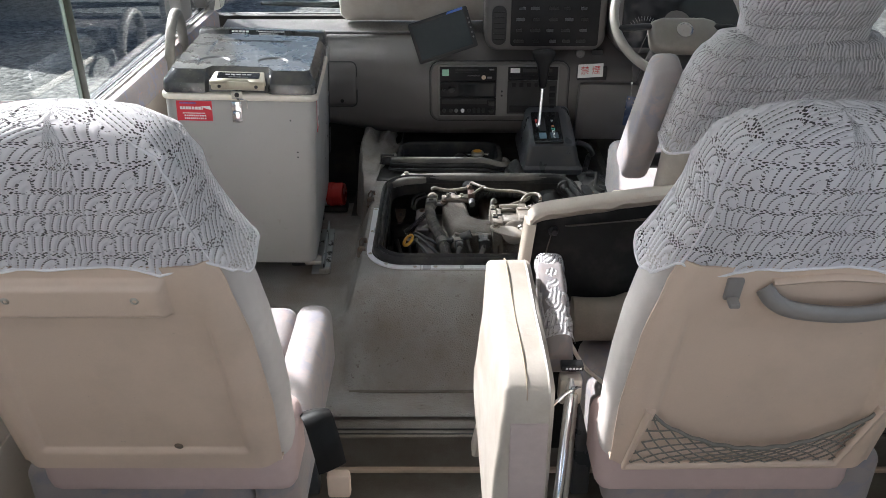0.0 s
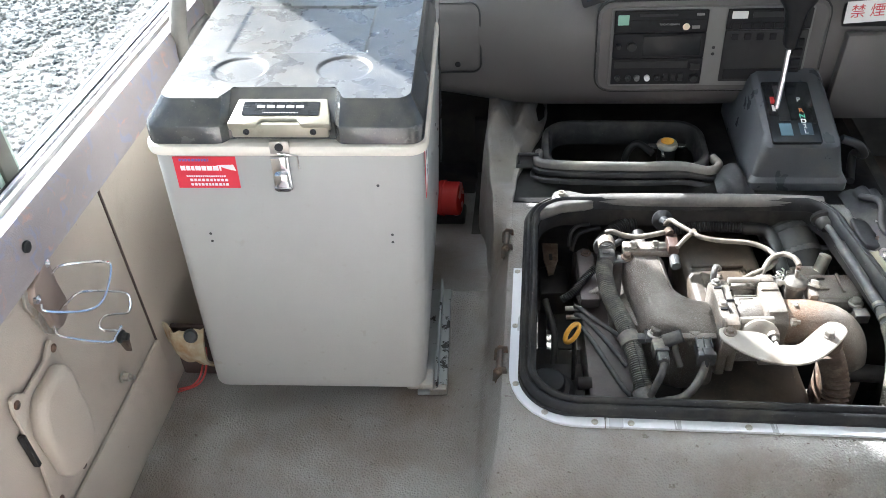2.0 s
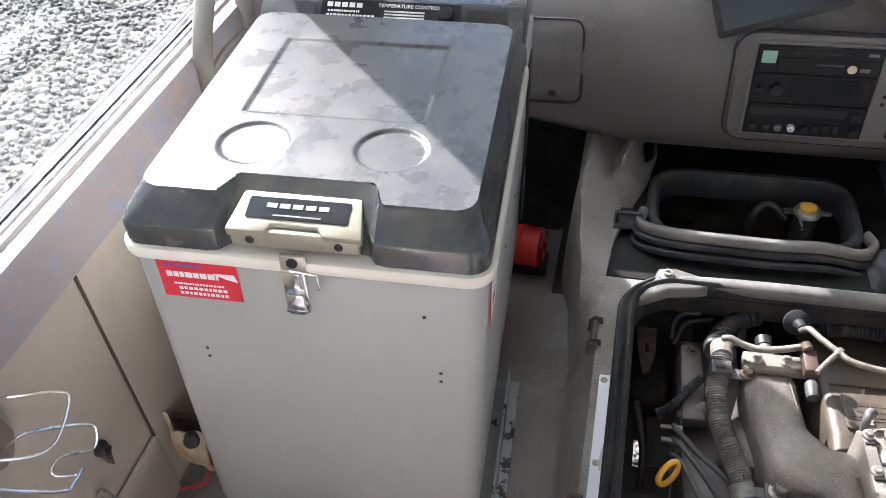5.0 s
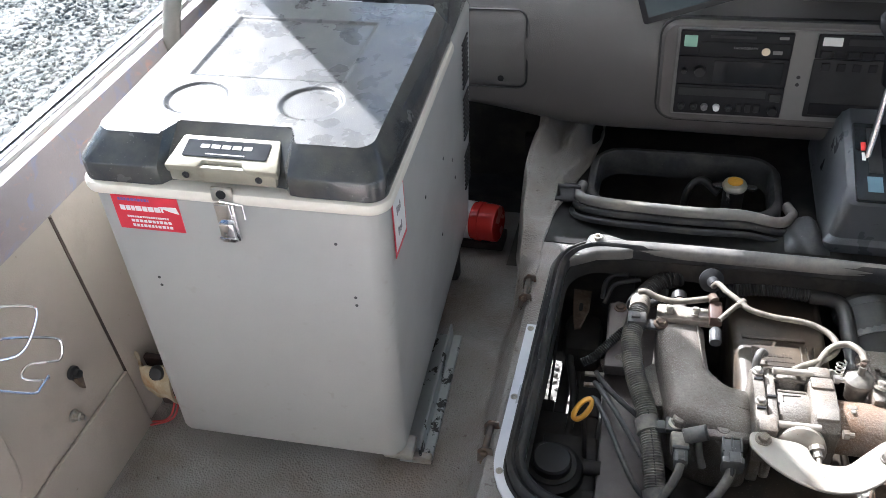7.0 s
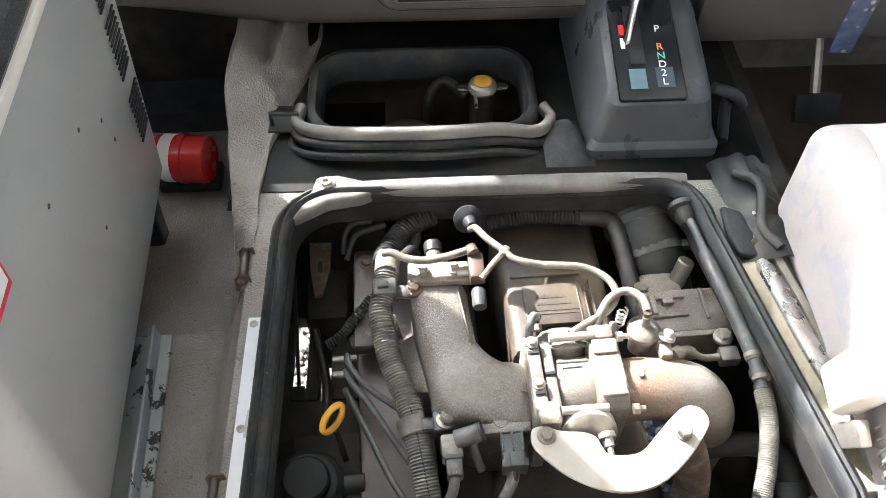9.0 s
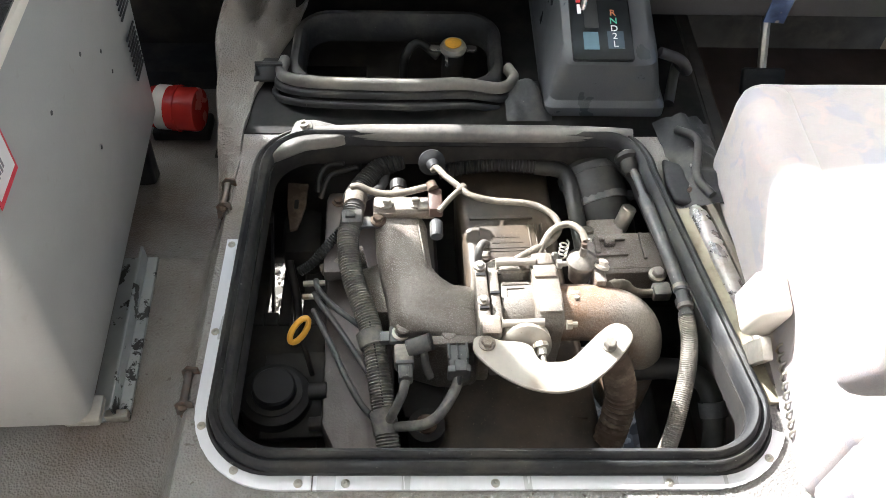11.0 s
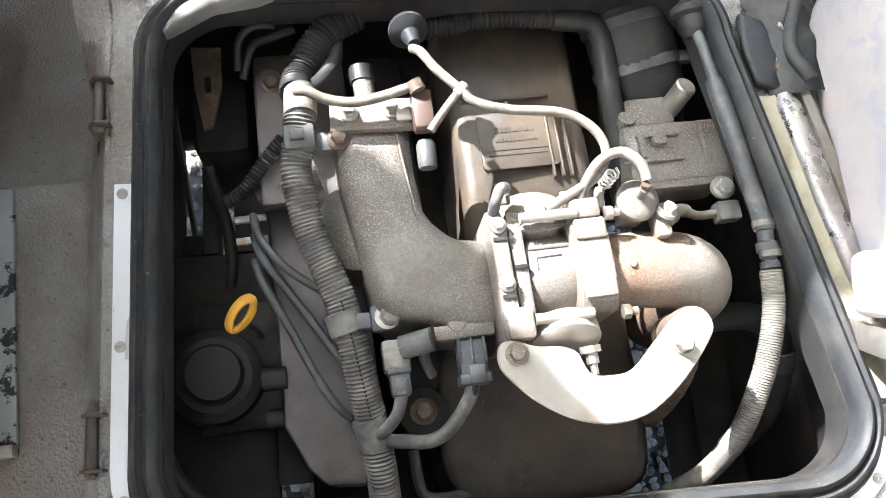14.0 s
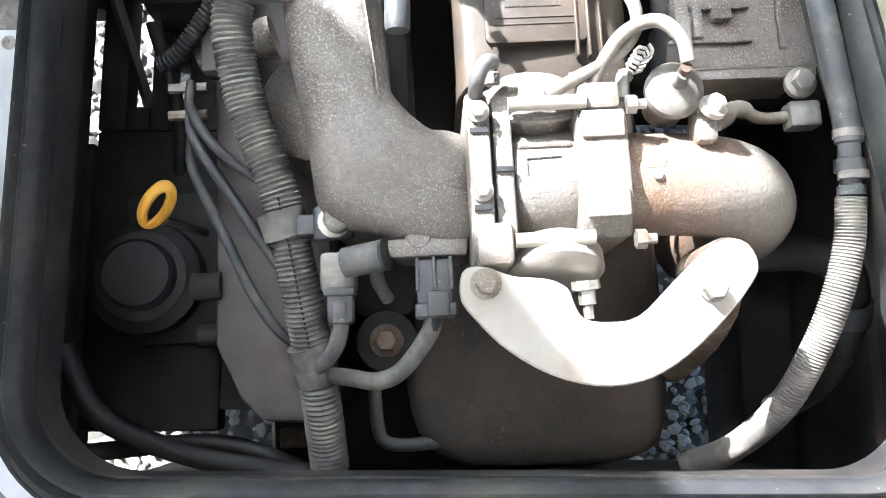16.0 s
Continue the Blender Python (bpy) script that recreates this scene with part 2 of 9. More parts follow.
# Lit copy of the seal rubber: sunlight put into a paler base, plus dust.
M["rubber_sunlit"] = material("sunlit_pale_rubber", (0.15, 0.146, 0.138), 0.45, vary=0.25, scale=10, fine=150, bump=0.35, bump_scale=180, dirt=(0.23, 0.215, 0.19), dirt_at=0.58, dirt_scale=14, spec=0.25)
M["rubber_dusty"] = material("dusty_rubber", (0.235, 0.222, 0.20), 0.42, vary=0.25, scale=20, fine=200, bump=0.3, bump_scale=250, dirt=(0.36, 0.33, 0.275), dirt_at=0.55, dirt_scale=22)
M["alu"] = material("aluminium_trim", (0.72, 0.73, 0.76), 0.34, 0.35, vary=0.06, scale=10, fine=200, bump=0.06, bump_scale=300, streak=(1, 0.1, 1))
M["chrome"] = material("chrome", (0.82, 0.83, 0.85), 0.12, 1.0, vary=0.04, bump=0.02, rough_vary=0.05)
M["steel"] = material("zinc_steel", (0.50, 0.48, 0.43), 0.42, 0.85, vary=0.2, scale=30, fine=200, bump=0.1, dirt=(0.25, 0.18, 0.10), dirt_at=0.63, dirt_scale=30)
M["dash"] = material("dash_plastic", (0.112, 0.104, 0.099), 0.40, vary=0.1, scale=2, fine=400, bump=0.5, bump_scale=650, voronoi_bump=True, dist=0.0005, dirt=(0.080, 0.074, 0.068), dirt_at=0.68, dirt_scale=5)
M["dash_dark"] = material("dark_console_plastic", (0.015, 0.015, 0.016), 0.5, vary=0.1, scale=5, fine=300, bump=0.1, spec=0.25)
M["console"] = material("console_plastic", (0.070, 0.075, 0.083), 0.34, vary=0.12, scale=6, fine=300, bump=0.35, bump_scale=600, voronoi_bump=True, dirt=(0.10, 0.095, 0.088), dirt_at=0.63, dist=0.0004)
M["silver"] = material("silver_fascia", (0.20, 0.195, 0.19), 0.4, 0.3, vary=0.05, bump=0.05)
M["screen"] = material("dark_screen", (0.018, 0.02, 0.022), 0.12, vary=0.1, bump=0.0, rough_vary=0.03)
M["black"] = material("black_plastic", (0.016, 0.016, 0.017), 0.48, vary=0.2, scale=12, bump=0.1, dirt=(0.03, 0.028, 0.025), dirt_at=0.62)
# Dirty bay metal, its base near-black to carry the shade of the recess.
M["bay"] = material("shaded_bay_steel", (0.020, 0.019, 0.018), 0.7, vary=0.4, scale=7, fine=60, bump=0.4, dirt=(0.06, 0.05, 0.04), dirt_at=0.60, dirt_scale=10)
M["fridge"] = material("fridge_paint", (0.372, 0.370, 0.350), 0.38, vary=0.05, scale=2.5, fine=350, bump=0.14, bump_scale=260, speck=(0.14, 0.11, 0.085), speck_size=0.025, speck_scale=6, rough_vary=0.08, grit=(0.33, 0.32, 0.285), grit_scale=38, grit_at=0.66)
M["lid"] = material("lid_plastic", (0.042, 0.046, 0.049), 0.22, vary=0.1, scale=7, fine=300, bump=0.4, bump_scale=520, voronoi_bump=True, dirt=(0.085, 0.082, 0.07), dirt_at=0.56, dirt_scale=26, dirt_soft=0.2, dist=0.0003, rough_vary=0.06, coat=0.7, grit=(0.34, 0.33, 0.29), grit_scale=330, grit_at=0.69)
# Lid plastic with its base lightened for sun on the top, and more dust.
M["lid_top"] = material("sunlit_dusty_lid_top", (0.062, 0.065, 0.067), 0.29, vary=0.1, scale=7, fine=300, bump=0.4, bump_scale=520, voronoi_bump=True, dirt=(0.10, 0.097, 0.086), dirt_at=0.56, dirt_scale=22, dirt_soft=0.2, dist=0.0003, rough_vary=0.06, coat=0.35, grit=(0.40, 0.385, 0.34), grit_scale=330, grit_at=0.66)
M["cream"] = material("cream_gasket", (0.74, 0.69, 0.60), 0.45, vary=0.06, bump=0.05, dirt=(0.50, 0.42, 0.32), dirt_at=0.68)
M["gold"] = material("champagne_plastic", (0.34, 0.32, 0.25), 0.36, 0.4, vary=0.06, bump=0.05, dirt=(0.2, 0.18, 0.13), dirt_at=0.68, dirt_scale=25)
M["white"] = material("white_print", (0.8, 0.8, 0.78), 0.5, vary=0.03, bump=0.0)
M["red"] = material("red_sticker", (0.62, 0.03, 0.05), 0.4, vary=0.06, scale=12, bump=0.03)
M["red_paint"] = material("red_enamel", (0.55, 0.035, 0.03), 0.25, vary=0.08, bump=0.03, coat=0.3)
M["paper"] = material("white_paper", (0.78, 0.77, 0.75), 0.6, vary=0.04, bump=0.03)
M["wall"] = material("beige_wall_panel", (0.45, 0.395, 0.33), 0.45, vary=0.05, scale=3, fine=300, bump=0.3, bump_scale=420, voronoi_bump=True, dirt=(0.34, 0.29, 0.24), dirt_at=0.66, dirt_scale=6, grit=(0.26, 0.21, 0.17), grit_scale=70, grit_at=0.72)
M["body"] = material("cream_body_paint", (0.62, 0.60, 0.54), 0.3, vary=0.04, bump=0.03, coat=0.3)
M["headliner"] = material("headliner", (0.36, 0.34, 0.31), 0.85, vary=0.05, bump=0.2)
M["roof_lining"] = material("pale_roof_lining", (0.66, 0.63, 0.58), 0.9, vary=0.05, scale=6, bump=0.3, bump_scale=300)
M["seat_shell"] = material("beige_seat_shell", (0.62, 0.482, 0.378), 0.40, vary=0.06, scale=3, fine=350, bump=0.3, bump_scale=460, voronoi_bump=True, dirt=(0.51, 0.40, 0.31), dirt_at=0.60, dirt_scale=6, dist=0.0003, grit=(0.42, 0.33, 0.27), grit_scale=60, grit_at=0.72)
M["seat_vinyl"] = material("cream_seat_vinyl", (0.53, 0.485, 0.425), 0.42, vary=0.08, scale=6, fine=200, bump=0.5, bump_scale=110, dirt=(0.41, 0.355, 0.29), dirt_at=0.60, dirt_scale=7)
M["cast"] = material("cast_aluminium", (0.170, 0.153, 0.134), 0.55, 0.25, vary=0.3, scale=9, fine=260, bump=1.0, bump_scale=280, dirt=(0.115, 0.094, 0.074), dirt_at=0.54, dirt_scale=11, dist=0.0012, grit=(0.28, 0.265, 0.245), grit_scale=620, grit_at=0.55)
M["cast_bright"] = material("dusty_cast_aluminium", (0.215, 0.195, 0.168), 0.58, 0.25, vary=0.25, scale=14, fine=260, bump=1.0, bump_scale=300, dirt=(0.185, 0.145, 0.105), dirt_at=0.56, dirt_scale=16, dist=0.0011, grit=(0.32, 0.30, 0.268), grit_scale=760, grit_at=0.56)
M["cast_stained"] = material("stained_cast_aluminium", (0.245, 0.22, 0.19), 0.55, 0.25, vary=0.25, scale=12, fine=260, bump=1.0, bump_scale=300, dirt=(0.22, 0.125, 0.068), dirt_at=0.56, dirt_scale=9, dist=0.0011, grit=(0.37, 0.34, 0.30), grit_scale=700, grit_at=0.56)
M["hose_pale"] = material("pale_grey_conduit", (0.130, 0.120, 0.103), 0.5, vary=0.2, scale=30, bump=0.15, dirt=(0.29, 0.265, 0.22), dirt_at=0.58, dirt_scale=30)
M["bracket"] = material("plated_bracket", (0.41, 0.38, 0.33), 0.45, 0.45, vary=0.1, scale=9, fine=180, bump=0.15, dirt=(0.31, 0.255, 0.19), dirt_at=0.62, dirt_scale=16, grit=(0.25, 0.2, 0.15), grit_scale=200, grit_at=0.7)
M["plastic_box"] = material("dusty_brown_plastic", (0.046, 0.038, 0.030), 0.5, vary=0.3, scale=6, fine=160, bump=0.25, bump_scale=200, dirt=(0.105, 0.077, 0.050), dirt_at=0.58, dirt_scale=6, grit=(0.19, 0.15, 0.105), grit_scale=300, grit_at=0.66)
M["hose"] = material("grey_dusty_hose", (0.055, 0.057, 0.058), 0.5, vary=0.25, scale=25, fine=200, bump=0.2, dirt=(0.13, 0.12, 0.105), dirt_at=0.60, dirt_scale=30, grit=(0.26, 0.25, 0.23), grit_scale=300, grit_at=0.68)
M["hose_black"] = material("black_hose", (0.020, 0.0195, 0.019), 0.5, vary=0.25, scale=20, bump=0.15, dirt=(0.05, 0.045, 0.038), dirt_at=0.60, dirt_scale=30)
M["wire"] = material("dusty_vacuum_hose", (0.145, 0.127, 0.103), 0.62, vary=0.15, scale=40, bump=0.12, dirt=(0.27, 0.24, 0.19), dirt_at=0.58, dirt_scale=50)
M["tape"] = material("grey_loom_tape", (0.108, 0.105, 0.100), 0.65, vary=0.2, scale=40, bump=0.5, bump_scale=150, dirt=(0.20, 0.185, 0.155), dirt_at=0.56, dirt_scale=40)
M["cam_cast"] = material("grey_brown_casting", (0.120, 0.107, 0.103), 0.6, 0.3, vary=0.18, scale=10, bump=0.6, bump_scale=260, speck=(0.30, 0.28, 0.26), speck_size=0.09, speck_scale=330, dirt=(0.11, 0.088, 0.076), dirt_at=0.56)
M["dark_steel"] = material("dull_dark_steel", (0.135, 0.118, 0.105), 0.5, 0.6, vary=0.3, scale=40, bump=0.3, dirt=(0.16, 0.085, 0.05), dirt_at=0.56, dirt_scale=45)
M["rail_steel"] = material("worn_rail_steel", (0.46, 0.435, 0.42), 0.30, 0.75, vary=0.12, scale=14, bump=0.12, dirt=(0.27, 0.23, 0.20), dirt_at=0.58, dirt_scale=20)
M["sealer"] = material("dirty_cream_sealer", (0.26, 0.235, 0.17), 0.7, vary=0.15, scale=22, bump=0.5, bump_scale=120, dirt=(0.16, 0.13, 0.085), dirt_at=0.60, dirt_scale=34)
M["yellow"] = material("yellow_plastic", (0.60, 0.31, 0.03), 0.4, vary=0.1, scale=40, bump=0.06, dirt=(0.3, 0.17, 0.04), dirt_at=0.68, dirt_scale=60)
M["rust"] = material("rusty_steel", (0.105, 0.074, 0.055), 0.8, 0.2, vary=0.3, scale=30, bump=0.4, dirt=(0.22, 0.17, 0.12), dirt_at=0.58, dirt_scale=40)
M["carpet"] = material("brown_carpet", (0.085, 0.06, 0.052), 0.95, vary=0.25, scale=12, fine=400, bump=0.6, bump_scale=500)
M["foam"] = material("tan_foam", (0.42, 0.35, 0.26), 0.9, vary=0.2, scale=20, bump=0.8, bump_scale=90)
M["tar"] = material("black_liner", (0.010, 0.010, 0.010), 0.5, vary=0.3, scale=5, bump=0.5, bump_scale=30, dirt=(0.026, 0.024, 0.021), dirt_at=0.6, dirt_scale=14, spec=0.17)


def fabric(name, base, tints):
    """Short pile with soft marbling in a few tints."""
    m = material(name, base, 0.85, vary=0.06, scale=8, fine=250, bump=0.5, bump_scale=420, sheen=0.25)
    N, L = m.node_tree.nodes, m.node_tree.links
    bs = N["Principled BSDF"]
    col = bs.inputs["Base Color"].links[0].from_socket
    co = N.new("ShaderNodeTexCoord").outputs["Object"]
    for k, (tint, sc, lo) in enumerate(tints):
        mp = N.new("ShaderNodeMapping")
        mp.inputs["Location"].default_value = (3.1 * k, 1.7 * k, 0.9 * k)
        L.new(co, mp.inputs["Vector"])
        t = N.new("ShaderNodeTexNoise")
        t.inputs["Scale"].default_value, t.inputs["Detail"].default_value, t.inputs["Distortion"].default_value = sc, 5, 0.8
        L.new(mp.outputs["Vector"], t.inputs["Vector"])
        r = N.new("ShaderNodeMapRange")
        r.inputs["From Min"].default_value, r.inputs["From Max"].default_value, r.inputs["To Max"].default_value = lo, lo + 0.10, 0.62
        L.new(t.outputs["Fac"], r.inputs["Value"])
        x = N.new("ShaderNodeMix")
        x.data_type = "RGBA"
        L.new(r.outputs["Result"], x.inputs["Factor"])
        L.new(col, x.inputs[6])
        x.inputs[7].default_value = (*tint, 1)
        col = x.outputs[2]
    L.new(col, bs.inputs["Base Color"])
    return m


M["moquette"] = fabric("seat_moquette", (0.305, 0.272, 0.266), [((0.225, 0.228, 0.275), 20, 0.52), ((0.36, 0.28, 0.26), 27, 0.56)])
M["wall_fabric"] = fabric("wall_fabric", (0.288, 0.252, 0.252), [((0.22, 0.25, 0.40), 34, 0.54), ((0.52, 0.27, 0.20), 38, 0.60)])


def lace_material():
    """White machine lace: rows of fans with raised ribs and rows of small open holes between them."""
    m = bpy.data.materials.new("white_lace")
    m.use_nodes = True
    N, L = m.node_tree.nodes, m.node_tree.links
    bs, out = N["Principled BSDF"], N["Material Output"]

    def math_(op, a, b=None):
        n = N.new("ShaderNodeMath")
        n.operation = op
        for i, v in enumerate((a, b)):
            if v is None:
                continue
            if isinstance(v, (int, float)):
                n.inputs[i].default_value = v
            else:
                L.new(v, n.inputs[i])
        return n.outputs[0]

    uv = N.new("ShaderNodeUVMap")
    sp = N.new("ShaderNodeSeparateXYZ")
    L.new(uv.outputs["UV"], sp.inputs[0])
    u0, v0 = sp.outputs[0], sp.outputs[1]
    nz = N.new("ShaderNodeTexNoise")
    nz.inputs["Scale"].default_value = 14
    L.new(uv.outputs["UV"], nz.inputs["Vector"])
    wob = math_("MULTIPLY", math_("SUBTRACT", nz.outputs["Fac"], 0.5), 0.004)
    W, H = 0.078, 0.050
    vv = math_("ADD", v0, wob)
    row = math_("FLOOR", math_("DIVIDE", vv, H))
    fv = math_("FRACT", math_("DIVIDE", vv, H))
    u = math_("ADD", math_("ADD", u0, wob), math_("MULTIPLY", math_("MODULO", math_("ABSOLUTE", row), 2.0), W * 0.5))
    fu = math_("FRACT", math_("DIVIDE", u, W))
    # ribs sweep up from the foot of each fan and bend over to one side
    cu = math_("MULTIPLY", math_("SUBTRACT", 1.0, fu), W)
    cv = math_("MULTIPLY", fv, H * 0.62)
    r = math_("SQRT", math_("ADD", math_("MULTIPLY", cu, cu), math_("MULTIPLY", cv, cv)))
    ang = math_("ARCTAN2", cv, cu)
    ribs = math_("SINE", math_("MULTIPLY", r, 2 * math.pi / 0.0112))
    fan = math_("MULTIPLY", math_("MULTIPLY", math_("GREATER_THAN", r, 0.022), math_("LESS_THAN", r, 0.0745)), math_("GREATER_THAN", fv, 0.30))
    lines = math_("MULTIPLY", math_("LESS_THAN", ribs, -0.80), math_("GREATER_THAN", math_("SINE", math_("MULTIPLY", ang, math_("MULTIPLY", r, 1700.0))), -0.35))
    holes_a = math_("MULTIPLY", lines, fan)
    mpn = N.new("ShaderNodeMapping")
    mpn.inputs["Rotation"].default_value, mpn.inputs["Scale"].default_value = (0, 0, 0.9), (1.0, 1.45, 1.0)
    L.new(uv.outputs["UV"], mpn.inputs["Vector"])
    vo = N.new("ShaderNodeTexVoronoi")
    vo.inputs["Scale"].default_value, vo.inputs["Randomness"].default_value = 165, 0.5
    L.new(mpn.outputs["Vector"], vo.inputs["Vector"])
    net = math_("LESS_THAN", vo.outputs["Distance"], 0.41)
    du = math_("SUBTRACT", cu, 0.006)
    dv = math_("SUBTRACT", cv, 0.012)
    blob = math_("GREATER_THAN", math_("ADD", math_("MULTIPLY", du, du), math_("MULTIPLY", dv, dv)), 0.0075 ** 2)
    holes_b = math_("MULTIPLY", math_("MULTIPLY", net, math_("SUBTRACT", 1.0, fan)), blob)
    holes = math_("MAXIMUM", holes_a, holes_b)
    bs.inputs["Base Color"].default_value = (0.89, 0.86, 0.87, 1)
    bs.inputs["Roughness"].default_value = 0.85
    bs.inputs["Sheen Weight"].default_value = 0.2
    bmp = N.new("ShaderNodeBump")
    bmp.inputs["Strength"].default_value, bmp.inputs["Distance"].default_value = 0.9, 0.0020
    fz = N.new("ShaderNodeTexNoise")
    fz.inputs["Scale"].default_value = 900
    L.new(uv.outputs["UV"], fz.inputs["Vector"])
    L.new(math_("ADD", math_("MULTIPLY", ribs, 0.8), math_("MULTIPLY", fz.outputs["Fac"], 0.8)), bmp.inputs["Height"])
    L.new(bmp.outputs["Normal"], bs.inputs["Normal"])
    tl = N.new("ShaderNodeBsdfTranslucent")
    tl.inputs["Color"].default_value = (0.82, 0.80, 0.82, 1)
    ms = N.new("ShaderNodeMixShader")
    ms.inputs[0].default_value = 0.22
    L.new(bs.outputs[0], ms.inputs[1])
    L.new(tl.outputs[0], ms.inputs[2])
    tr = N.new("ShaderNodeBsdfTransparent")
    mo = N.new("ShaderNodeMixShader")
    L.new(holes, mo.inputs[0])
    L.new(ms.outputs[0], mo.inputs[1])
    L.new(tr.outputs[0], mo.inputs[2])
    L.new(mo.outputs[0], out.inputs["Surface"])
    return m


M["lace"] = lace_material()


def glass_material(name, tint):
    m = bpy.data.materials.new(name)
    m.use_nodes = True
    bs = m.node_tree.nodes["Principled BSDF"]
    bs.inputs["Base Color"].default_value = (*tint, 1)
    bs.inputs["Roughness"].default_value = 0.01
    bs.inputs["Transmission Weight"].default_value = 1.0
    bs.inputs["IOR"].default_value = 1.52
    return m


M["glass"] = glass_material("window_glass", (0.85, 0.92, 0.93))


def gravel_material():
    m = bpy.data.materials.new("gravel")
    m.use_nodes = True
    N, L = m.node_tree.nodes, m.node_tree.links
    bs = N["Principled BSDF"]
    co = N.new("ShaderNodeTexCoord").outputs["Object"]
    v = N.new("ShaderNodeTexVoronoi")
    v.inputs["Scale"].default_value = 24
    L.new(co, v.inputs["Vector"])
    cr = N.new("ShaderNodeValToRGB")
    cr.color_ramp.elements[0].color = (0.115, 0.111, 0.100, 1)
    cr.color_ramp.elements[1].color = (0.36, 0.345, 0.305, 1)
    sp = N.new("ShaderNodeSeparateColor")
    L.new(v.outputs["Color"], sp.inputs[0])
    L.new(sp.outputs[0], cr.inputs[0])
    n = N.new("ShaderNodeTexNoise")
    n.inputs["Scale"].default_value = 0.9
    n.inputs["Detail"].default_value = 6
    L.new(co, n.inputs["Vector"])
    mr = N.new("ShaderNodeMapRange")
    mr.inputs["To Min"].default_value, mr.inputs["To Max"].default_value = 0.75, 1.2
    L.new(n.outputs["Fac"], mr.inputs["Value"])
    mx = N.new("ShaderNodeMix")
    mx.data_type, mx.blend_type = "RGBA", "MULTIPLY"
    mx.inputs["Factor"].default_value = 1.0
    L.new(cr.outputs[0], mx.inputs[6])
    L.new(mr.outputs[0], mx.inputs[7])
    L.new(mx.outputs[2], bs.inputs["Base Color"])
    bs.inputs["Roughness"].default_value = 0.9
    b = N.new("ShaderNodeBump")
    b.inputs["Strength"].default_value, b.inputs["Distance"].default_value = 0.9, 0.022
    b.invert = True
    L.new(v.outputs["Distance"], b.inputs["Height"])
    L.new(b.outputs["Normal"], bs.inputs["Normal"])
    return m


M["gravel"] = gravel_material()


def stone_material():
    m = material("gravel_stones", (0.36, 0.35, 0.33), 0.9, vary=0.2, scale=20, bump=0.4, bump_scale=90)
    N, L = m.node_tree.nodes, m.node_tree.links
    bs = N["Principled BSDF"]
    g = N.new("ShaderNodeNewGeometry")
    cr = N.new("ShaderNodeValToRGB")
    cr.color_ramp.elements[0].color = (0.22, 0.208, 0.182, 1)
    cr.color_ramp.elements[1].color = (0.60, 0.565, 0.495, 1)
    L.new(g.outputs["Random Per Island"], cr.inputs[0])
    L.new(cr.outputs[0], bs.inputs["Base Color"])
    return m


M["stones"] = stone_material()

# ---- the vehicle's shell and the ground ----
GROUND = -0.86
WX = -0.82            # inner face of the near-side wall
RX = 1.10             # inner face of the off-side wall
ROOF = 1.74


def gravel_ground():
    bm = bmesh.new()
    bmesh.ops.create_grid(bm, x_segments=8, y_segments=8, size=400)
    bm.transform(Matrix.Translation((0, 0, GROUND)))
    solo("ground", bm, M["gravel"], "grey crushed gravel of the parking lot", "ground", kind="structure")


def stones():
    """Loose stones on the part of the lot that is seen from near."""
    rng = random.Random(5)
    verts, faces = [], []

    g = (1 + 5 ** 0.5) / 2
    ico = [Vector(p).normalized() for p in ((-1, g, 0), (1, g, 0), (-1, -g, 0), (1, -g, 0), (0, -1, g), (0, 1, g), (0, -1, -g), (0, 1, -g), (g, 0, -1), (g, 0, 1), (-g, 0, -1), (-g, 0, 1))]
    tri = [(0, 11, 5), (0, 5, 1), (0, 1, 7), (0, 7, 10), (0, 10, 11), (1, 5, 9), (5, 11, 4), (11, 10, 2), (10, 7, 6), (7, 1, 8),
           (3, 9, 4), (3, 4, 2), (3, 2, 6), (3, 6, 8), (3, 8, 9), (4, 9, 5), (2, 4, 11), (6, 2, 10), (8, 6, 7), (9, 8, 1)]

    def one(x, y, s):
        base = len(verts)
        turn = Matrix.Rotation(rng.uniform(0, 6.28), 3, "Z") @ Matrix.Rotation(rng.uniform(-0.6, 0.6), 3, "X")
        ax, ay, az = rng.uniform(0.5, 0.75), rng.uniform(0.38, 0.58), rng.uniform(0.26, 0.44)
        for p in ico:
            q = turn @ (Vector((p.x * ax, p.y * ay, p.z * az)) * rng.uniform(0.78, 1.12))
            verts.append((x + q.x * s, y + q.y * s, GROUND + 0.25 * s + q.z * s))
        for t in tri:
            faces.append(tuple(base + i for i in t))

    for _ in range(9000):
        one(rng.uniform(-0.75, 0.95), rng.uniform(1.6, 3.2), rng.uniform(0.010, 0.024))
    for _ in range(15000):
        x = -0.95 - 3.6 * rng.random() ** 1.25
        one(x, rng.uniform(1.3, 6.2), rng.uniform(0.014, 0.034))
    me = bpy.data.meshes.new("gravel_stones")
    me.from_pydata(verts, [], faces)
    me.materials.append(M["stones"])
    tagged(new("gravel_stones", me), "loose angular grey gravel stones", "gravel", kind="stuff")


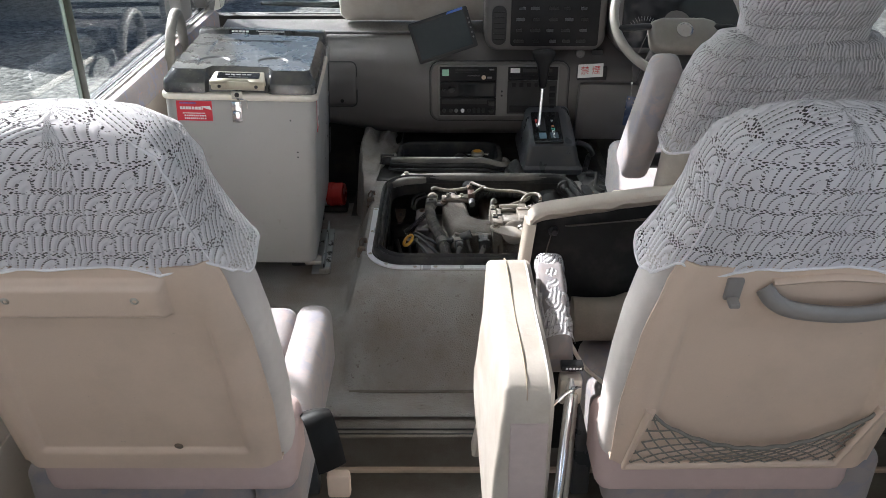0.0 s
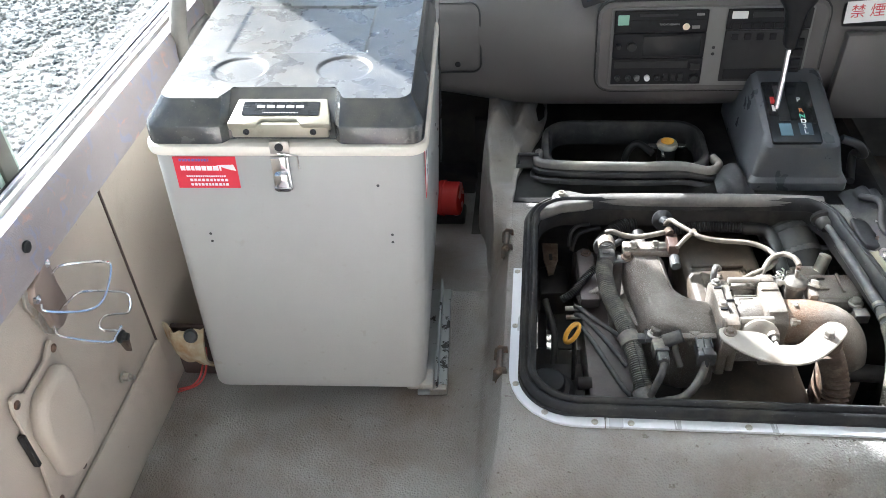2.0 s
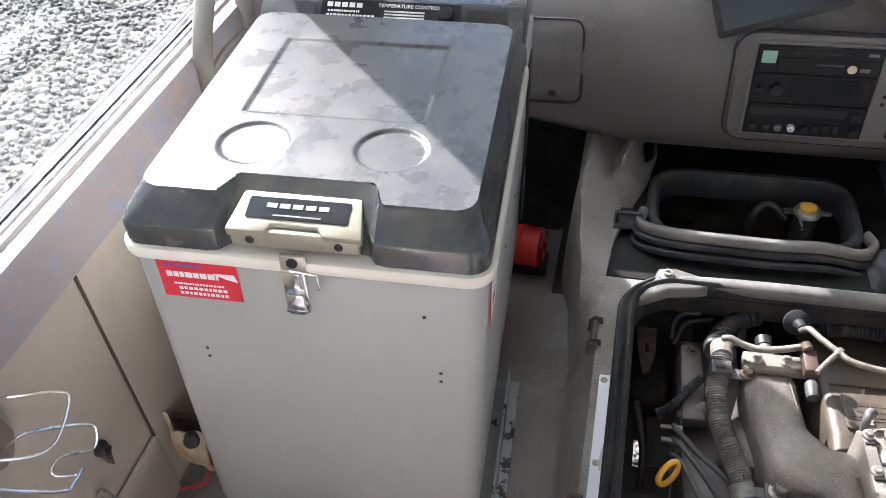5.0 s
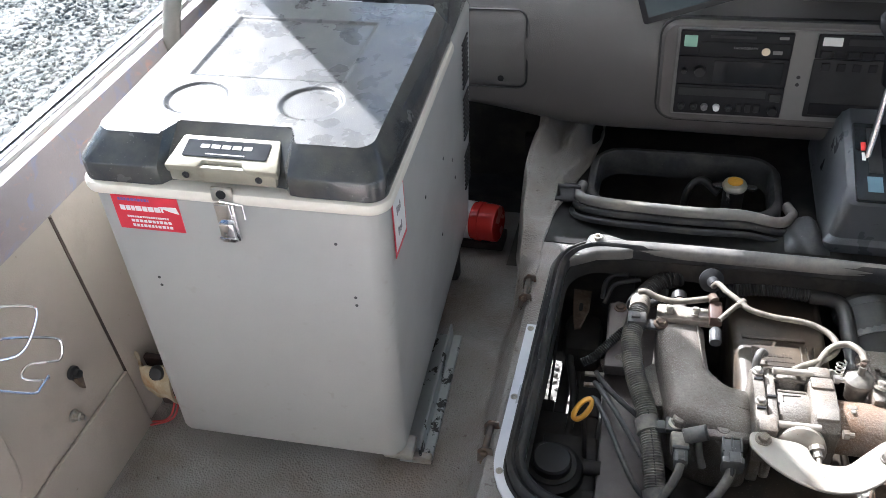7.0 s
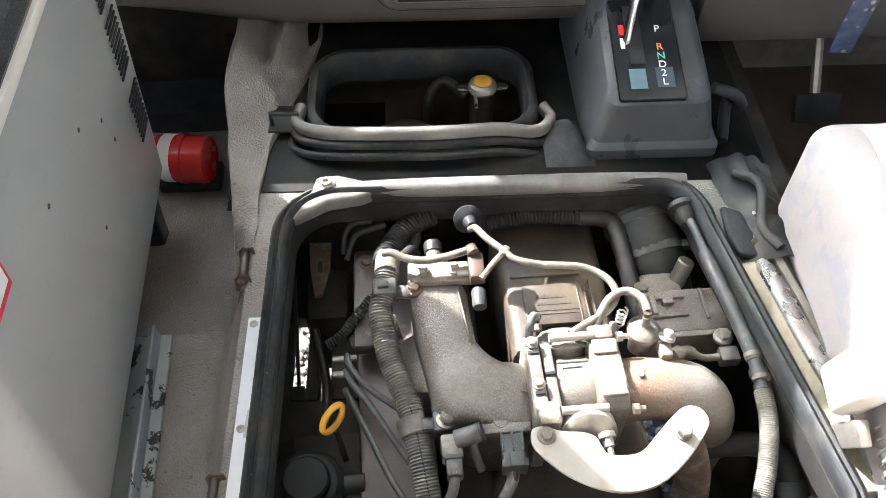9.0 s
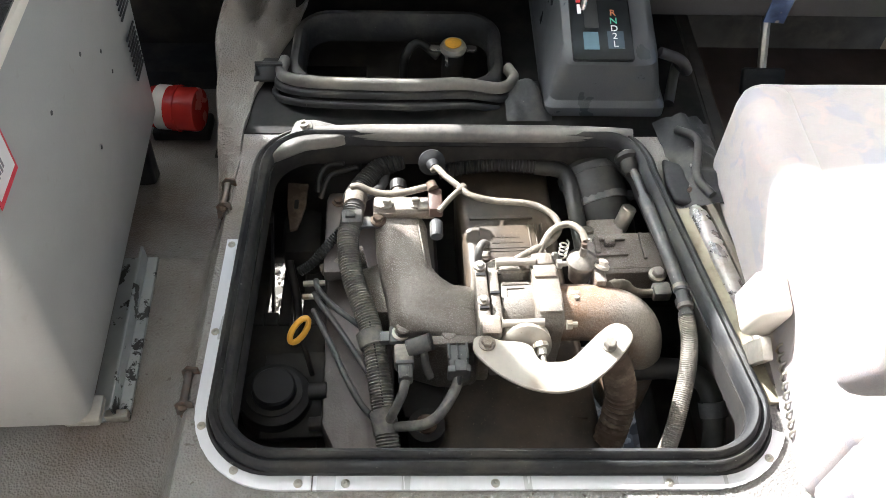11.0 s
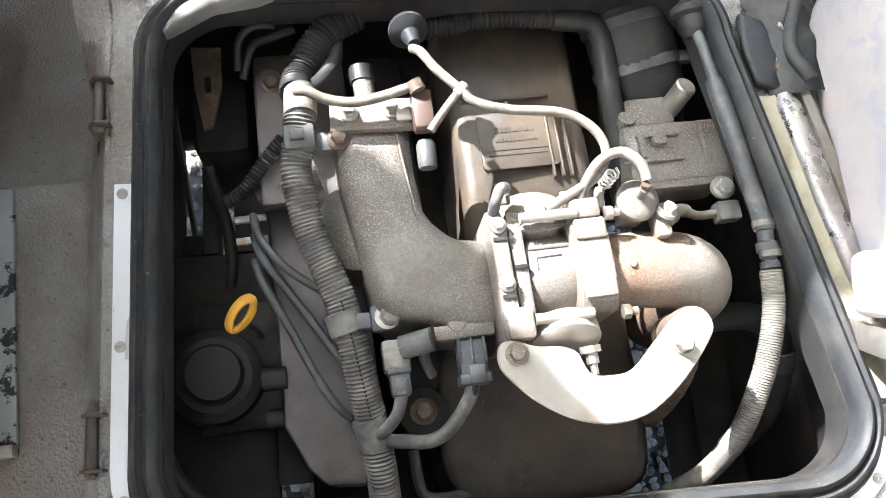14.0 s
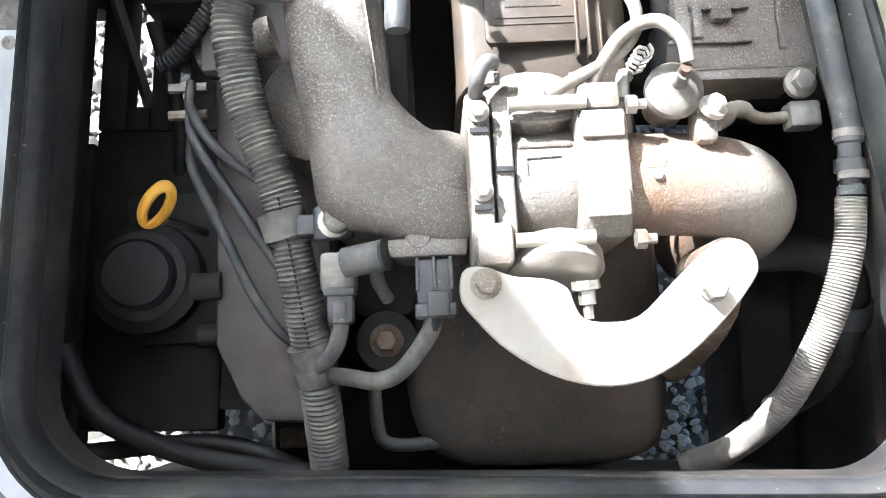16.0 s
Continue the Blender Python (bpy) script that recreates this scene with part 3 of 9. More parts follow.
def holed(outer, inner, z0, z1, into=None):
    """A slab between an outer rectangle (x0, x1, y0, y1) and an inner outline, with the hole's walls."""
    x0, x1, y0, y1 = outer
    cx = sum(p[0] for p in inner) / len(inner)
    cy = sum(p[1] for p in inner) / len(inner)
    pts = list(inner)
    rim = []
    for x, y in pts:
        dx, dy = x - cx, y - cy
        k = min((x1 - cx) / dx if dx > 1e-9 else 1e9, (x0 - cx) / dx if dx < -1e-9 else 1e9,
                (y1 - cy) / dy if dy > 1e-9 else 1e9, (y0 - cy) / dy if dy < -1e-9 else 1e9)
        rim.append([cx + dx * k, cy + dy * k])
    for qx, qy in ((x0, y0), (x0, y1), (x1, y0), (x1, y1)):
        j = min(range(len(rim)), key=lambda i: (rim[i][0] - qx) ** 2 + (rim[i][1] - qy) ** 2)
        rim[j] = [qx, qy]
    bm = bmesh.new()
    n = len(pts)
    A = [bm.verts.new((*p, z1)) for p in pts]
    B = [bm.verts.new((*p, z1)) for p in rim]
    C = [bm.verts.new((*p, z0)) for p in pts]
    D = [bm.verts.new((*p, z0)) for p in rim]
    for i in range(n):
        j = (i + 1) % n
        bm.faces.new((A[i], B[i], B[j], A[j]))
        bm.faces.new((A[i], A[j], C[j], C[i]))
        bm.faces.new((C[i], C[j], D[j], D[i]))
        bm.faces.new((B[i], D[i], D[j], B[j]))
    return joined(into, bm)


DECK = 0.092


def hatch_lean(y):
    """How far the driver's side of the hatch leans in towards the front."""
    return 0.016 * smooth01((y - 2.05) / 0.10) + 0.052 * smooth01((y - 2.10) / 0.27)


HOLE_1 = [(x - (hatch_lean(y) * (x - 0.15) / 0.33 if x > 0.15 else 0), y) for x, y in rrect(-0.179, 0.487, 1.951, 2.497, 0.078, 12)]
HOLE_2 = rrect(-0.150, 0.195, 2.610, 2.800, 0.055, 6)
DECK_X0, DECK_X1, DECK_Y0, DECK_YM, DECK_Y1 = -0.222, 0.535, 1.905, 2.514, 2.95


def floor_height(x, y):
    """The vinyl floor: a flat platform, the engine hump with its rounded shoulder, and the fall to the aisle and the footwell."""
    a = smooth01((x + 0.268) / 0.050)
    top = DECK * a
    if y > 2.335:
        top -= (1 - a) * (0.006 + 0.30 * (y - 2.335))
    start = 1.80 + 0.098 * smooth01((x + 0.30) / 0.10)
    t = (start - y) / (0.105 + 0.09 * a)
    if t > 0:
        s = min(1.0, t)
        top = top + (-0.14 - top) * (s * s * (2.6 - 1.6 * s) if s < 1 else 1.0)
    return top + 0.0025 * noise.noise((x * 7, y * 7, 0.3)) * (1 if y > 1.7 else 0.3)


def floors():
    xs = [-0.84 + 0.02 * i for i in range(27)] + [-0.300, -0.285, -0.27, -0.26, -0.25, -0.24, -0.23, DECK_X0] + [-0.19 + 0.045 * i for i in range(16)] + [DECK_X1]
    xs = sorted(set(round(x, 4) for x in xs))
    ys = [1.60, 1.65, 1.68] + [1.69 + 0.0102 * i for i in range(21)] + [DECK_Y0] + [1.93 + 0.05 * i for i in range(8)] + [2.333, 2.336] + [2.36 + 0.05 * i for i in range(13)]
    ys = sorted(set(round(y, 4) for y in ys))
    bm = bmesh.new()
    g = {}
    for i, x in enumerate(xs):
        for j, y in enumerate(ys):
            z = DECK if (x >= DECK_X0 and y >= DECK_Y0) else floor_height(x, y)
            g[i, j] = bm.verts.new((x, y, z))
    for i in range(len(xs) - 1):
        for j in range(len(ys) - 1):
            if xs[i] >= DECK_X0 - 1e-6 and ys[j] >= DECK_Y0 - 1e-6:
                continue
            bm.faces.new((g[i, j], g[i + 1, j], g[i + 1, j + 1], g[i, j + 1]))
    loose = [v for v in bm.verts if not v.link_faces]
    for v in loose:
        bm.verts.remove(v)
    fl = solo("floor", bm, M["vinyl"], "worn grey pebbled vinyl floor with an engine hump", "floor", kind="structure", sharp=60)
    bm = holed((DECK_X0, DECK_X1, DECK_Y0, DECK_YM), HOLE_1, DECK - 0.03, DECK)
    part("hump_top", bm, M["vinyl"], fl, "vinyl-covered top of the engine hump", 30)
    bm = holed((DECK_X0, 0.26, DECK_YM, DECK_Y1), HOLE_2, DECK - 0.03, DECK + 0.002)
    box((0.3975, 2.732, DECK - 0.014), (0.275, 0.436, 0.03), into=bm)
    part("hump_front", bm, M["tar"], fl, "black sealed sheet metal", 30)
    # side of the hump towards the driver, and his floor
    bm = box((DECK_X1 + 0.004, 2.42, 0.0), (0.008, 1.03, 0.175))
    part("hump_side", bm, M["bay"], fl, "dark metal side")
    bm = box((0.825, 2.35, -0.10), (0.57, 1.25, 0.03))
    solo("driver_floor", bm, M["carpet"], "dark brown carpet in the driver's footwell", "floor", kind="structure")
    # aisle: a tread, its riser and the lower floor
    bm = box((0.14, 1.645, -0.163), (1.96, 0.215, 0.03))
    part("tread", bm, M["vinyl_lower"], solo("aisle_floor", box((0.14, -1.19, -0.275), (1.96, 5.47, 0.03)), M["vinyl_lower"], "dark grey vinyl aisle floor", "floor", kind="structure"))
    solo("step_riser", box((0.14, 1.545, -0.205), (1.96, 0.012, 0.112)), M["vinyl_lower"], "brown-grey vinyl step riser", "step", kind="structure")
    st = solo("step_trim", box((0.14, 1.546, -0.146), (1.90, 0.034, 0.008), 0.003), M["vinyl_lower"], "dark ribbed step nosing", "trim", kind="structure")
    bm = box((0.14, 1.553, -0.141), (1.90, 0.003, 0.003))
    for d in (0.008, -0.008):
        box((0.14, 1.546 + d, -0.141), (1.90, 0.003, 0.003), into=bm)
    part("rib", bm, M["rubber"], st)
    solo("riser_trim", box((0.14, 1.536, -0.252), (1.90, 0.014, 0.014), 0.004), M["seat_shell"], "beige strip at the foot of the riser", "trim", kind="structure")
    # line where the hump's covering meets the tread
    solo("baseboard", tube([(-0.24, 1.698, -0.139), (0.1, 1.697, -0.139), (0.5, 1.698, -0.139)], 0.0045), M["vinyl_lower"], "dark joint strip at the foot of the hump", "trim", kind="structure")


def near_wall():
    """Near-side wall: beige panel, fabric band, rubber, two window panes, pillars and the handle by the front."""
    Y0, Y1 = -3.9, 3.02
    w = solo("wall_left", box((WX - 0.03, (Y0 + 2.048) / 2, 0.09), (0.05, 2.048 - Y0, 0.74)), M["wall"], "beige plastic lower wall panel", "wall", kind="structure")
    part("panel", box((WX - 0.027, (2.052 + Y1) / 2, 0.09), (0.05, Y1 - 2.052, 0.74), 0.002), M["wall"], w, "beige front wall panel")
    part("seam", box((WX - 0.013, 2.05, 0.08), (0.02, 0.004, 0.72)), M["carpet"], w, "dark panel joint")
    # fabric band with a rounded top, tapering
    prof = [(0, 0.455), (0.012, 0.457), (0.016, 0.47), (0.016, 0.522), (0.008, 0.537), (-0.02, 0.539), (-0.06, 0.531), (-0.06, 0.455)]
    bm = prism([(WX + a, b) for a, b in prof], "y", Y0, Y1)
    part("fabric_band", bm, M["wall_fabric"], w, "grey-blue marbled moquette band under the window")
    part("window_ledge", prism([(WX - 0.010, 0.537), (WX - 0.013, 0.5435), (WX - 0.022, 0.5425), (WX - 0.024, 0.536)], "y", Y0, Y1), M["headliner"], w, "pale grey ledge trim")
    part("groove", box((WX - 0.026, (Y0 + Y1) / 2, 0.5365), (0.004, Y1 - Y0, 0.003)), M["rubber"], w, "dark joint")
    part("window_ledge", prism([(WX - 0.029, 0.533), (WX - 0.030, 0.5415), (WX - 0.040, 0.5435), (WX - 0.041, 0.533)], "y", Y0, Y1), M["alu"], w, "aluminium window track")
    part("glazing_rubber", prism([(WX - 0.042, 0.530), (WX - 0.042, 0.5425), (WX - 0.055, 0.5455), (WX - 0.055, 0.530)], "y", Y0, Y1), M["rubber"], w, "black window rubber")
    part("glazing_bar", prism([(WX - 0.0345, 0.5425), (WX - 0.0345, 0.5455), (WX - 0.0365, 0.5455), (WX - 0.0365, 0.5425)], "y", Y0, Y1), M["rubber"], w, "thin black glass run")
    # outer skin below the windows; the assumed front cut-out lets sun underneath
    part("skin", prism([(Y0, -0.55), (2.25, -0.55), (2.30, -0.36), (2.42, -0.22), (2.60, -0.15), (Y1, -0.15), (Y1, 0.52), (Y0, 0.52)], "x", WX - 0.091, WX - 0.079), M["body"], w, "cream painted outer skin with an assumed wheel arch")
    # pillars
    for y, d in ((-3.85, 0.10), (-2.5, 0.07), (-1.1, 0.07), (0.35, 0.07), (2.745, 0.11), (3.02, 0.06)):
        part("pillar", box((WX - 0.04, y, 1.09), (0.06, d, 1.06), 0.012), M["headliner"], w, "grey trimmed window pillar")
    # added out of view: keeps sun through the quarter light off the hump
    part("quarter_blocker", box((WX - 0.040, 2.895, 1.31), (0.040, 0.20, 0.64), 0.012), M["headliner"], w, "unseen grey panel that stops sun through the quarter light")
    part("corner_sail", prism([(2.972, 0.553), (3.10, 0.553), (3.09, 0.86), (3.00, 0.86)], "x", WX - 0.058, WX - 0.012, 0.008), M["dash"], w, "dark quarter trim at the foot of the front pillar")
    part("cant_rail", box((WX - 0.03, (Y0 + Y1) / 2, 1.710), (0.09, Y1 - Y0, 0.16), 0.02), M["headliner"], w, "trimmed rail above the windows")
    win = solo("window_1", box((WX - 0.044, 1.155, 1.086), (0.004, 1.53, 1.098)), M["glass"], "clear sliding side window pane", "window", kind="structure")
    win.visible_shadow = False
    part("sash", box((WX - 0.043, 1.934, 1.086), (0.016, 0.030, 1.096), 0.002), material("olive_sash_rubber", (0.060, 0.065, 0.045), 0.5, bump=0.1), win, "dark olive sash strip")
    for y in (1.9145, 1.9535):
        part("glass_edge", box((WX - 0.043, y, 1.086), (0.010, 0.007, 1.096), 0.002), material("pale_glass_edge", (0.42, 0.50, 0.43), 0.25, bump=0) if "pale_glass_edge" not in bpy.data.materials else bpy.data.materials["pale_glass_edge"], win, "pale green glass edge")
    win2 = solo("window_2", box((WX - 0.05, 2.305, 1.086), (0.004, 0.77, 1.098)), M["glass"], "clear fixed side window pane", "window", kind="structure")
    win2.visible_shadow = False
    win3 = solo("window_3", box((WX - 0.05, 2.895, 1.086), (0.004, 0.19, 1.098)), M["glass"], "small quarter window pane by the front pillar", "window", kind="structure")
    win3.visible_shadow = False
    win4 = solo("window_4", box((WX - 0.05, -1.76, 1.086), (0.004, 4.14, 1.098)), M["glass"], "clear side window pane behind", "window", kind="structure")
    win4.visible_shadow = False


def shell():
    solo("ceiling", box((0.14, -0.40, ROOF + 0.02), (2.1, 7.1, 0.04)), M["roof_lining"], "pale headliner", "ceiling", kind="structure")
    w = solo("wall_right", box((RX + 0.03, -1.15, 0.13), (0.06, 5.6, 0.82)), M["wall"], "beige off-side lower wall", "wall", kind="structure")
    part("door_panel", box((RX + 0.03, 2.35, -0.02), (0.06, 1.40, 0.56)), M["wall"], w, "low driver's door panel")
    part("cant_rail", box((RX + 0.03, -0.45, 1.68), (0.08, 7.0, 0.22)), M["roof_lining"], w)
    for y in (-3.85, -2.5, -1.2, 0.2, 1.5, 2.7):
        part("pillar", box((RX + 0.03, y, 1.05), (0.06, 0.08, 1.06)), M["headliner"], w)
    solo("wall_rear", box((0.14, -3.95, 0.20), (2.1, 0.05, 1.0)), M["roof_lining"], "trimmed rear wall under the rear window", "wall", kind="structure")
    for name, at, size, words in (("window_5", (RX + 0.04, -1.16, 1.056), (0.004, 5.30, 1.03), "clear off-side window pane"), ("window_6", (RX + 0.04, 2.10, 0.915), (0.004, 1.12, 1.31), "clear driver's door window pane"), ("window_7", (0.14, -3.955, 1.165), (1.98, 0.004, 0.92), "clear rear window pane")):
        pane = solo(name, box(at, size), M["glass"], words, "window", kind="structure")
        pane.visible_shadow = False
    # front: cowl below the windscreen, the screen and its header
    f = solo("wall_front", box((0.14, 3.17, 0.095), (2.06, 0.05, 0.79)), M["bay"], "dark bulkhead in front of the dash", "wall", kind="structure")
    part("header", box((0.14, 2.93, 1.68), (2.0, 0.16, 0.12), 0.02), M["headliner"], f, "windscreen header")
    ws = loft([[(-0.84, 3.20, 0.49), (1.14, 3.20, 0.49), (1.14, 3.206, 0.49), (-0.84, 3.206, 0.49)], [(-0.84, 2.94, 1.63), (1.14, 2.94, 1.63), (1.14, 2.946, 1.63), (-0.84, 2.946, 1.63)]])
    part("front_pillar", loft([[(-0.93, 3.13, 0.47), (-0.880, 3.13, 0.47), (-0.875, 3.20, 0.47), (-0.93, 3.20, 0.47)], [(-0.91, 3.04, 0.85), (-0.765, 3.04, 0.85), (-0.755, 3.11, 0.85), (-0.91, 3.11, 0.85)], [(-0.90, 2.99, 1.05), (-0.725, 2.99, 1.05), (-0.715, 3.06, 1.05), (-0.90, 3.06, 1.05)], [(-0.88, 2.87, 1.63), (-0.735, 2.87, 1.63), (-0.725, 2.94, 1.63), (-0.88, 2.94, 1.63)]]), M["dash"], f, "dark trimmed windscreen pillar")
    win = solo("windscreen", ws, M["glass"], "clear raked windscreen", "window", kind="structure")
    win.visible_shadow = False
    solo("front_floor", box((-0.30, 3.06, -0.235), (1.12, 0.22, 0.03)), M["bay"], "dark floor end under the dash", "floor", kind="structure")
    # mirror outside the front corner; its unseen housing is placed to shade the runner
    mr = thing("exterior_mirror", (-0.93, 3.27, 0.45), "cream exterior mirror on a black arm at the bus front", "mirror")
    part("housing", box((-0.936, 3.27, 1.180), (0.130, 0.06, 0.18), 0.024, 4), M["body"], mr, "unseen cream mirror housing, placed to shade the runner")
    part("mirror_glass", box((-0.936, 3.238, 1.180), (0.106, 0.006, 0.155), 0.002), M["chrome"], mr, "mirror glass")
    part("round_mirror", lathe([(0, 0.045), (0.030, 0.040), (0.048, 0.020), (0.054, 0.0), (0.050, -0.006), (0, -0.008)], (-0.900, 3.30, 0.525), (0.1, 0.9, 0.3), 24), M["body"], mr, "round under-view mirror")
    part("arm", tube(spline([(-0.935, 3.29, 1.10), (-0.945, 3.31, 0.90), (-0.94, 3.33, 0.70), (-0.905, 3.335, 0.545)], 6), 0.011, 10), M["black"], mr, "black mirror arm")
    part("arm", tube([(-0.945, 3.31, 0.90), (-0.90, 3.26, 0.88), (-0.87, 3.20, 0.86)], 0.010, 10), M["black"], mr, "black mirror arm")
    # outside below the floor: front skin
    solo("front_panel", box((0.14, 3.25, 0.10), (2.06, 0.02, 0.76), 0.008), M["body"], "cream painted front panel of the bus", "panel", kind="structure")


def engine_bay():
    # bay walls in the near-black tone that holds the recess's shade
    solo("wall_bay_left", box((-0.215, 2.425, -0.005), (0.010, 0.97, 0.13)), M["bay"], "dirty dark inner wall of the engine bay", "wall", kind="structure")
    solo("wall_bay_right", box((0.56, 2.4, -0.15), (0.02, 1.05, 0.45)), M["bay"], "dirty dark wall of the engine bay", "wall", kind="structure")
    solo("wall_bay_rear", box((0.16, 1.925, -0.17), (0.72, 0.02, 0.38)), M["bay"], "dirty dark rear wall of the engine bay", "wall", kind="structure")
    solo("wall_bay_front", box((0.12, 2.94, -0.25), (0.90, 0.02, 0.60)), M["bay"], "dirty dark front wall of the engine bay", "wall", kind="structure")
    # frame plates with slots beside the engine, through which the lot shows
    fp = solo("wall_frame_plate", box((-0.150, 2.13, -0.115), (0.13, 0.29, 0.03), 0.004), M["bay"], "dirty black frame plate with slots", "wall", kind="structure")
    for x0, x1, y0, y1 in ((-0.215, -0.188, 2.276, 2.42), (-0.164, -0.145, 2.276, 2.42), (-0.127, -0.085, 2.276, 2.42), (-0.144, -0.128, 2.345, 2.42), (-0.187, -0.165, 2.276, 2.300), (-0.215, -0.05, 2.421, 2.92), (-0.085, -0.05, 2.005, 2.275), (-0.325, -0.216, 1.93, 2.262), (-0.325, -0.216, 2.402, 2.92)):
        part("plate", box(((x0 + x1) / 2, (y0 + y1) / 2, -0.115), (x1 - x0, y1 - y0, 0.03), 0.002), M["bay"], fp)
    part("plate", box((0.425, 2.62, -0.20), (0.25, 0.58, 0.14), 0.02), M["bay"], fp, "dark shroud")
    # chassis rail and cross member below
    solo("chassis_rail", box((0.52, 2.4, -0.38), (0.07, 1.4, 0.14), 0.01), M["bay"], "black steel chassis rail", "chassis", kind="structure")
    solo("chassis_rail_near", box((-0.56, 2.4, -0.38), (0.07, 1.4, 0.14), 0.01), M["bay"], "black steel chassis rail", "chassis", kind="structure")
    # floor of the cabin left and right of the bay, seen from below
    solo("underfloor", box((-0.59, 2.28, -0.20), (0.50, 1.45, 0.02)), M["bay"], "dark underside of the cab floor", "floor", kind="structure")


def shade_coach():
    """An unseen coach, added ahead on the near side to shade the lot."""
    t = thing("shade_coach", (-6.2, 12.4, GROUND), "added white coach, out of view, that shades the gravel lot", "bus")
    L, Wd, Ht = 7.0, 2.0, 3.0
    side = prism([(0.10, 0.42), (0.0, 0.9), (0.05, 2.6), (0.35, Ht), (L - 0.25, Ht), (L - 0.05, 2.6), (L, 0.9), (L - 0.1, 0.42)], "x", -Wd, 0.0, 0.07, 3)
    turn = Matrix.Translation((-5.62, 9.47, GROUND)) @ Matrix.Rotation(math.atan2(-0.38, 0.92), 4, "Z")
    side.transform(turn)
    body = part("body", side, M["body"], t, "white painted body")
    for k in range(5):
        for x in (0.004, -Wd - 0.004):
            bm = prism(rrect(0.30 + 1.28 * k, 1.46 + 1.28 * k, 1.45, 2.35, 0.08, 4), "x", x - 0.008, x + 0.008)
            bm.transform(turn)
            part("window", bm, M["screen"], body, "dark window pane")
    for y in (1.5, 5.4):
        for x in (-0.12, -Wd + 0.12):
            bm = lathe([(0, -0.12), (0.30, -0.12), (0.37, -0.08), (0.38, 0.0), (0.37, 0.08), (0.30, 0.12), (0.20, 0.09), (0, 0.08)], (x, y, 0.38), (1, 0, 0), 28)
            bm.transform(turn)
            part("wheel", bm, M["rubber"], t, "black tyre")


gravel_ground()
stones()
shade_coach()
floors()
near_wall()
shell()
engine_bay()


def lettering(name, body, size, m, mat, parent, label=""):
    """Raised printed characters in the built-in font, laid into the plane of m (x along, y up)."""
    cu = bpy.data.curves.new(name, "FONT")
    cu.body, cu.size, cu.extrude = body, size, 0.0003
    cu.align_x, cu.align_y = "CENTER", "CENTER"
    ob = bpy.data.objects.new(name, cu)
    scene.collection.objects.link(ob)
    bpy.context.view_layer.update()
    me = bpy.data.meshes.new_from_object(ob)
    bpy.data.objects.remove(ob)
    me.transform(m)
    me.transform(Matrix.Translation(-root_at(parent)))
    me.materials.clear()
    me.materials.append(mat)
    t = new(name, me)
    t.parent = parent
    return tagged(t, label)


def plane_m(at, right, up):
    r = Vector(right).normalized()
    u = Vector(up).normalized()
    n = r.cross(u)
    m = Matrix((r, u, n)).transposed().to_4x4()
    m.translation = at
    return m


def bars(rows, m, thick=0.0004, into=None):
    """Print too small to read: flat bars (x0, x1, y0, y1) in the plane of m."""
    bm = into or bmesh.new()
    for x0, x1, y0, y1 in rows:
        b = box(((x0 + x1) / 2, (y0 + y1) / 2, thick / 2), (x1 - x0, y1 - y0, thick))
        b.transform(m)
        joined(bm, b)
    return bm


def print_line(x0, x1, y, h, rng, gap=0.35):
    """A line of unreadable print as short bars."""
    out = []
    x = x0
    while x < x1 - h * 0.3:
        w = min(h * rng.uniform(0.6, 1.1), x1 - x)
        out.append((x, x + w, y - h / 2, y + h / 2))
        x += w + h * gap
    return out


# ---- the compressor cool box ----
FX0, FX1, FY0, FY1 = -0.714, -0.332, 2.0, 2.615
FZ0, FZ1 = 0.066, 0.545


def lid_outline(side, front, rear, notch_y, r=0.022):
    x0, x1, y0, y1 = FX0 - 0.002 + side, FX1 + 0.002 - side, FY0 - 0.003 + front, 2.432 - rear
    out = []
    for cx, cy, a0 in ((x1 - r, y1 - r, 0), (x0 + r, y1 - r, 90), (x0 + r, y0 + r, 180)):
        for k in range(7):
            a = radians(a0 + 15 * k)
            out.append((cx + r * math.cos(a), cy + r * math.sin(a)))
    n0, n1 = -0.609, -0.445
    out += [(n0 - 0.012, y0), (n0, y0 + (notch_y - y0) * 0.15), (n0 + 0.008, y0 + (notch_y - y0) * 0.85), (n0 + 0.018, notch_y), (n1 - 0.018, notch_y),
            (n1 - 0.008, y0 + (notch_y - y0) * 0.85), (n1, y0 + (notch_y - y0) * 0.15), (n1 + 0.012, y0)]
    for k in range(7):
        a = radians(270 + 15 * k)
        out.append((x1 - r + r * math.cos(a), y0 + r + r * math.sin(a)))
    return out


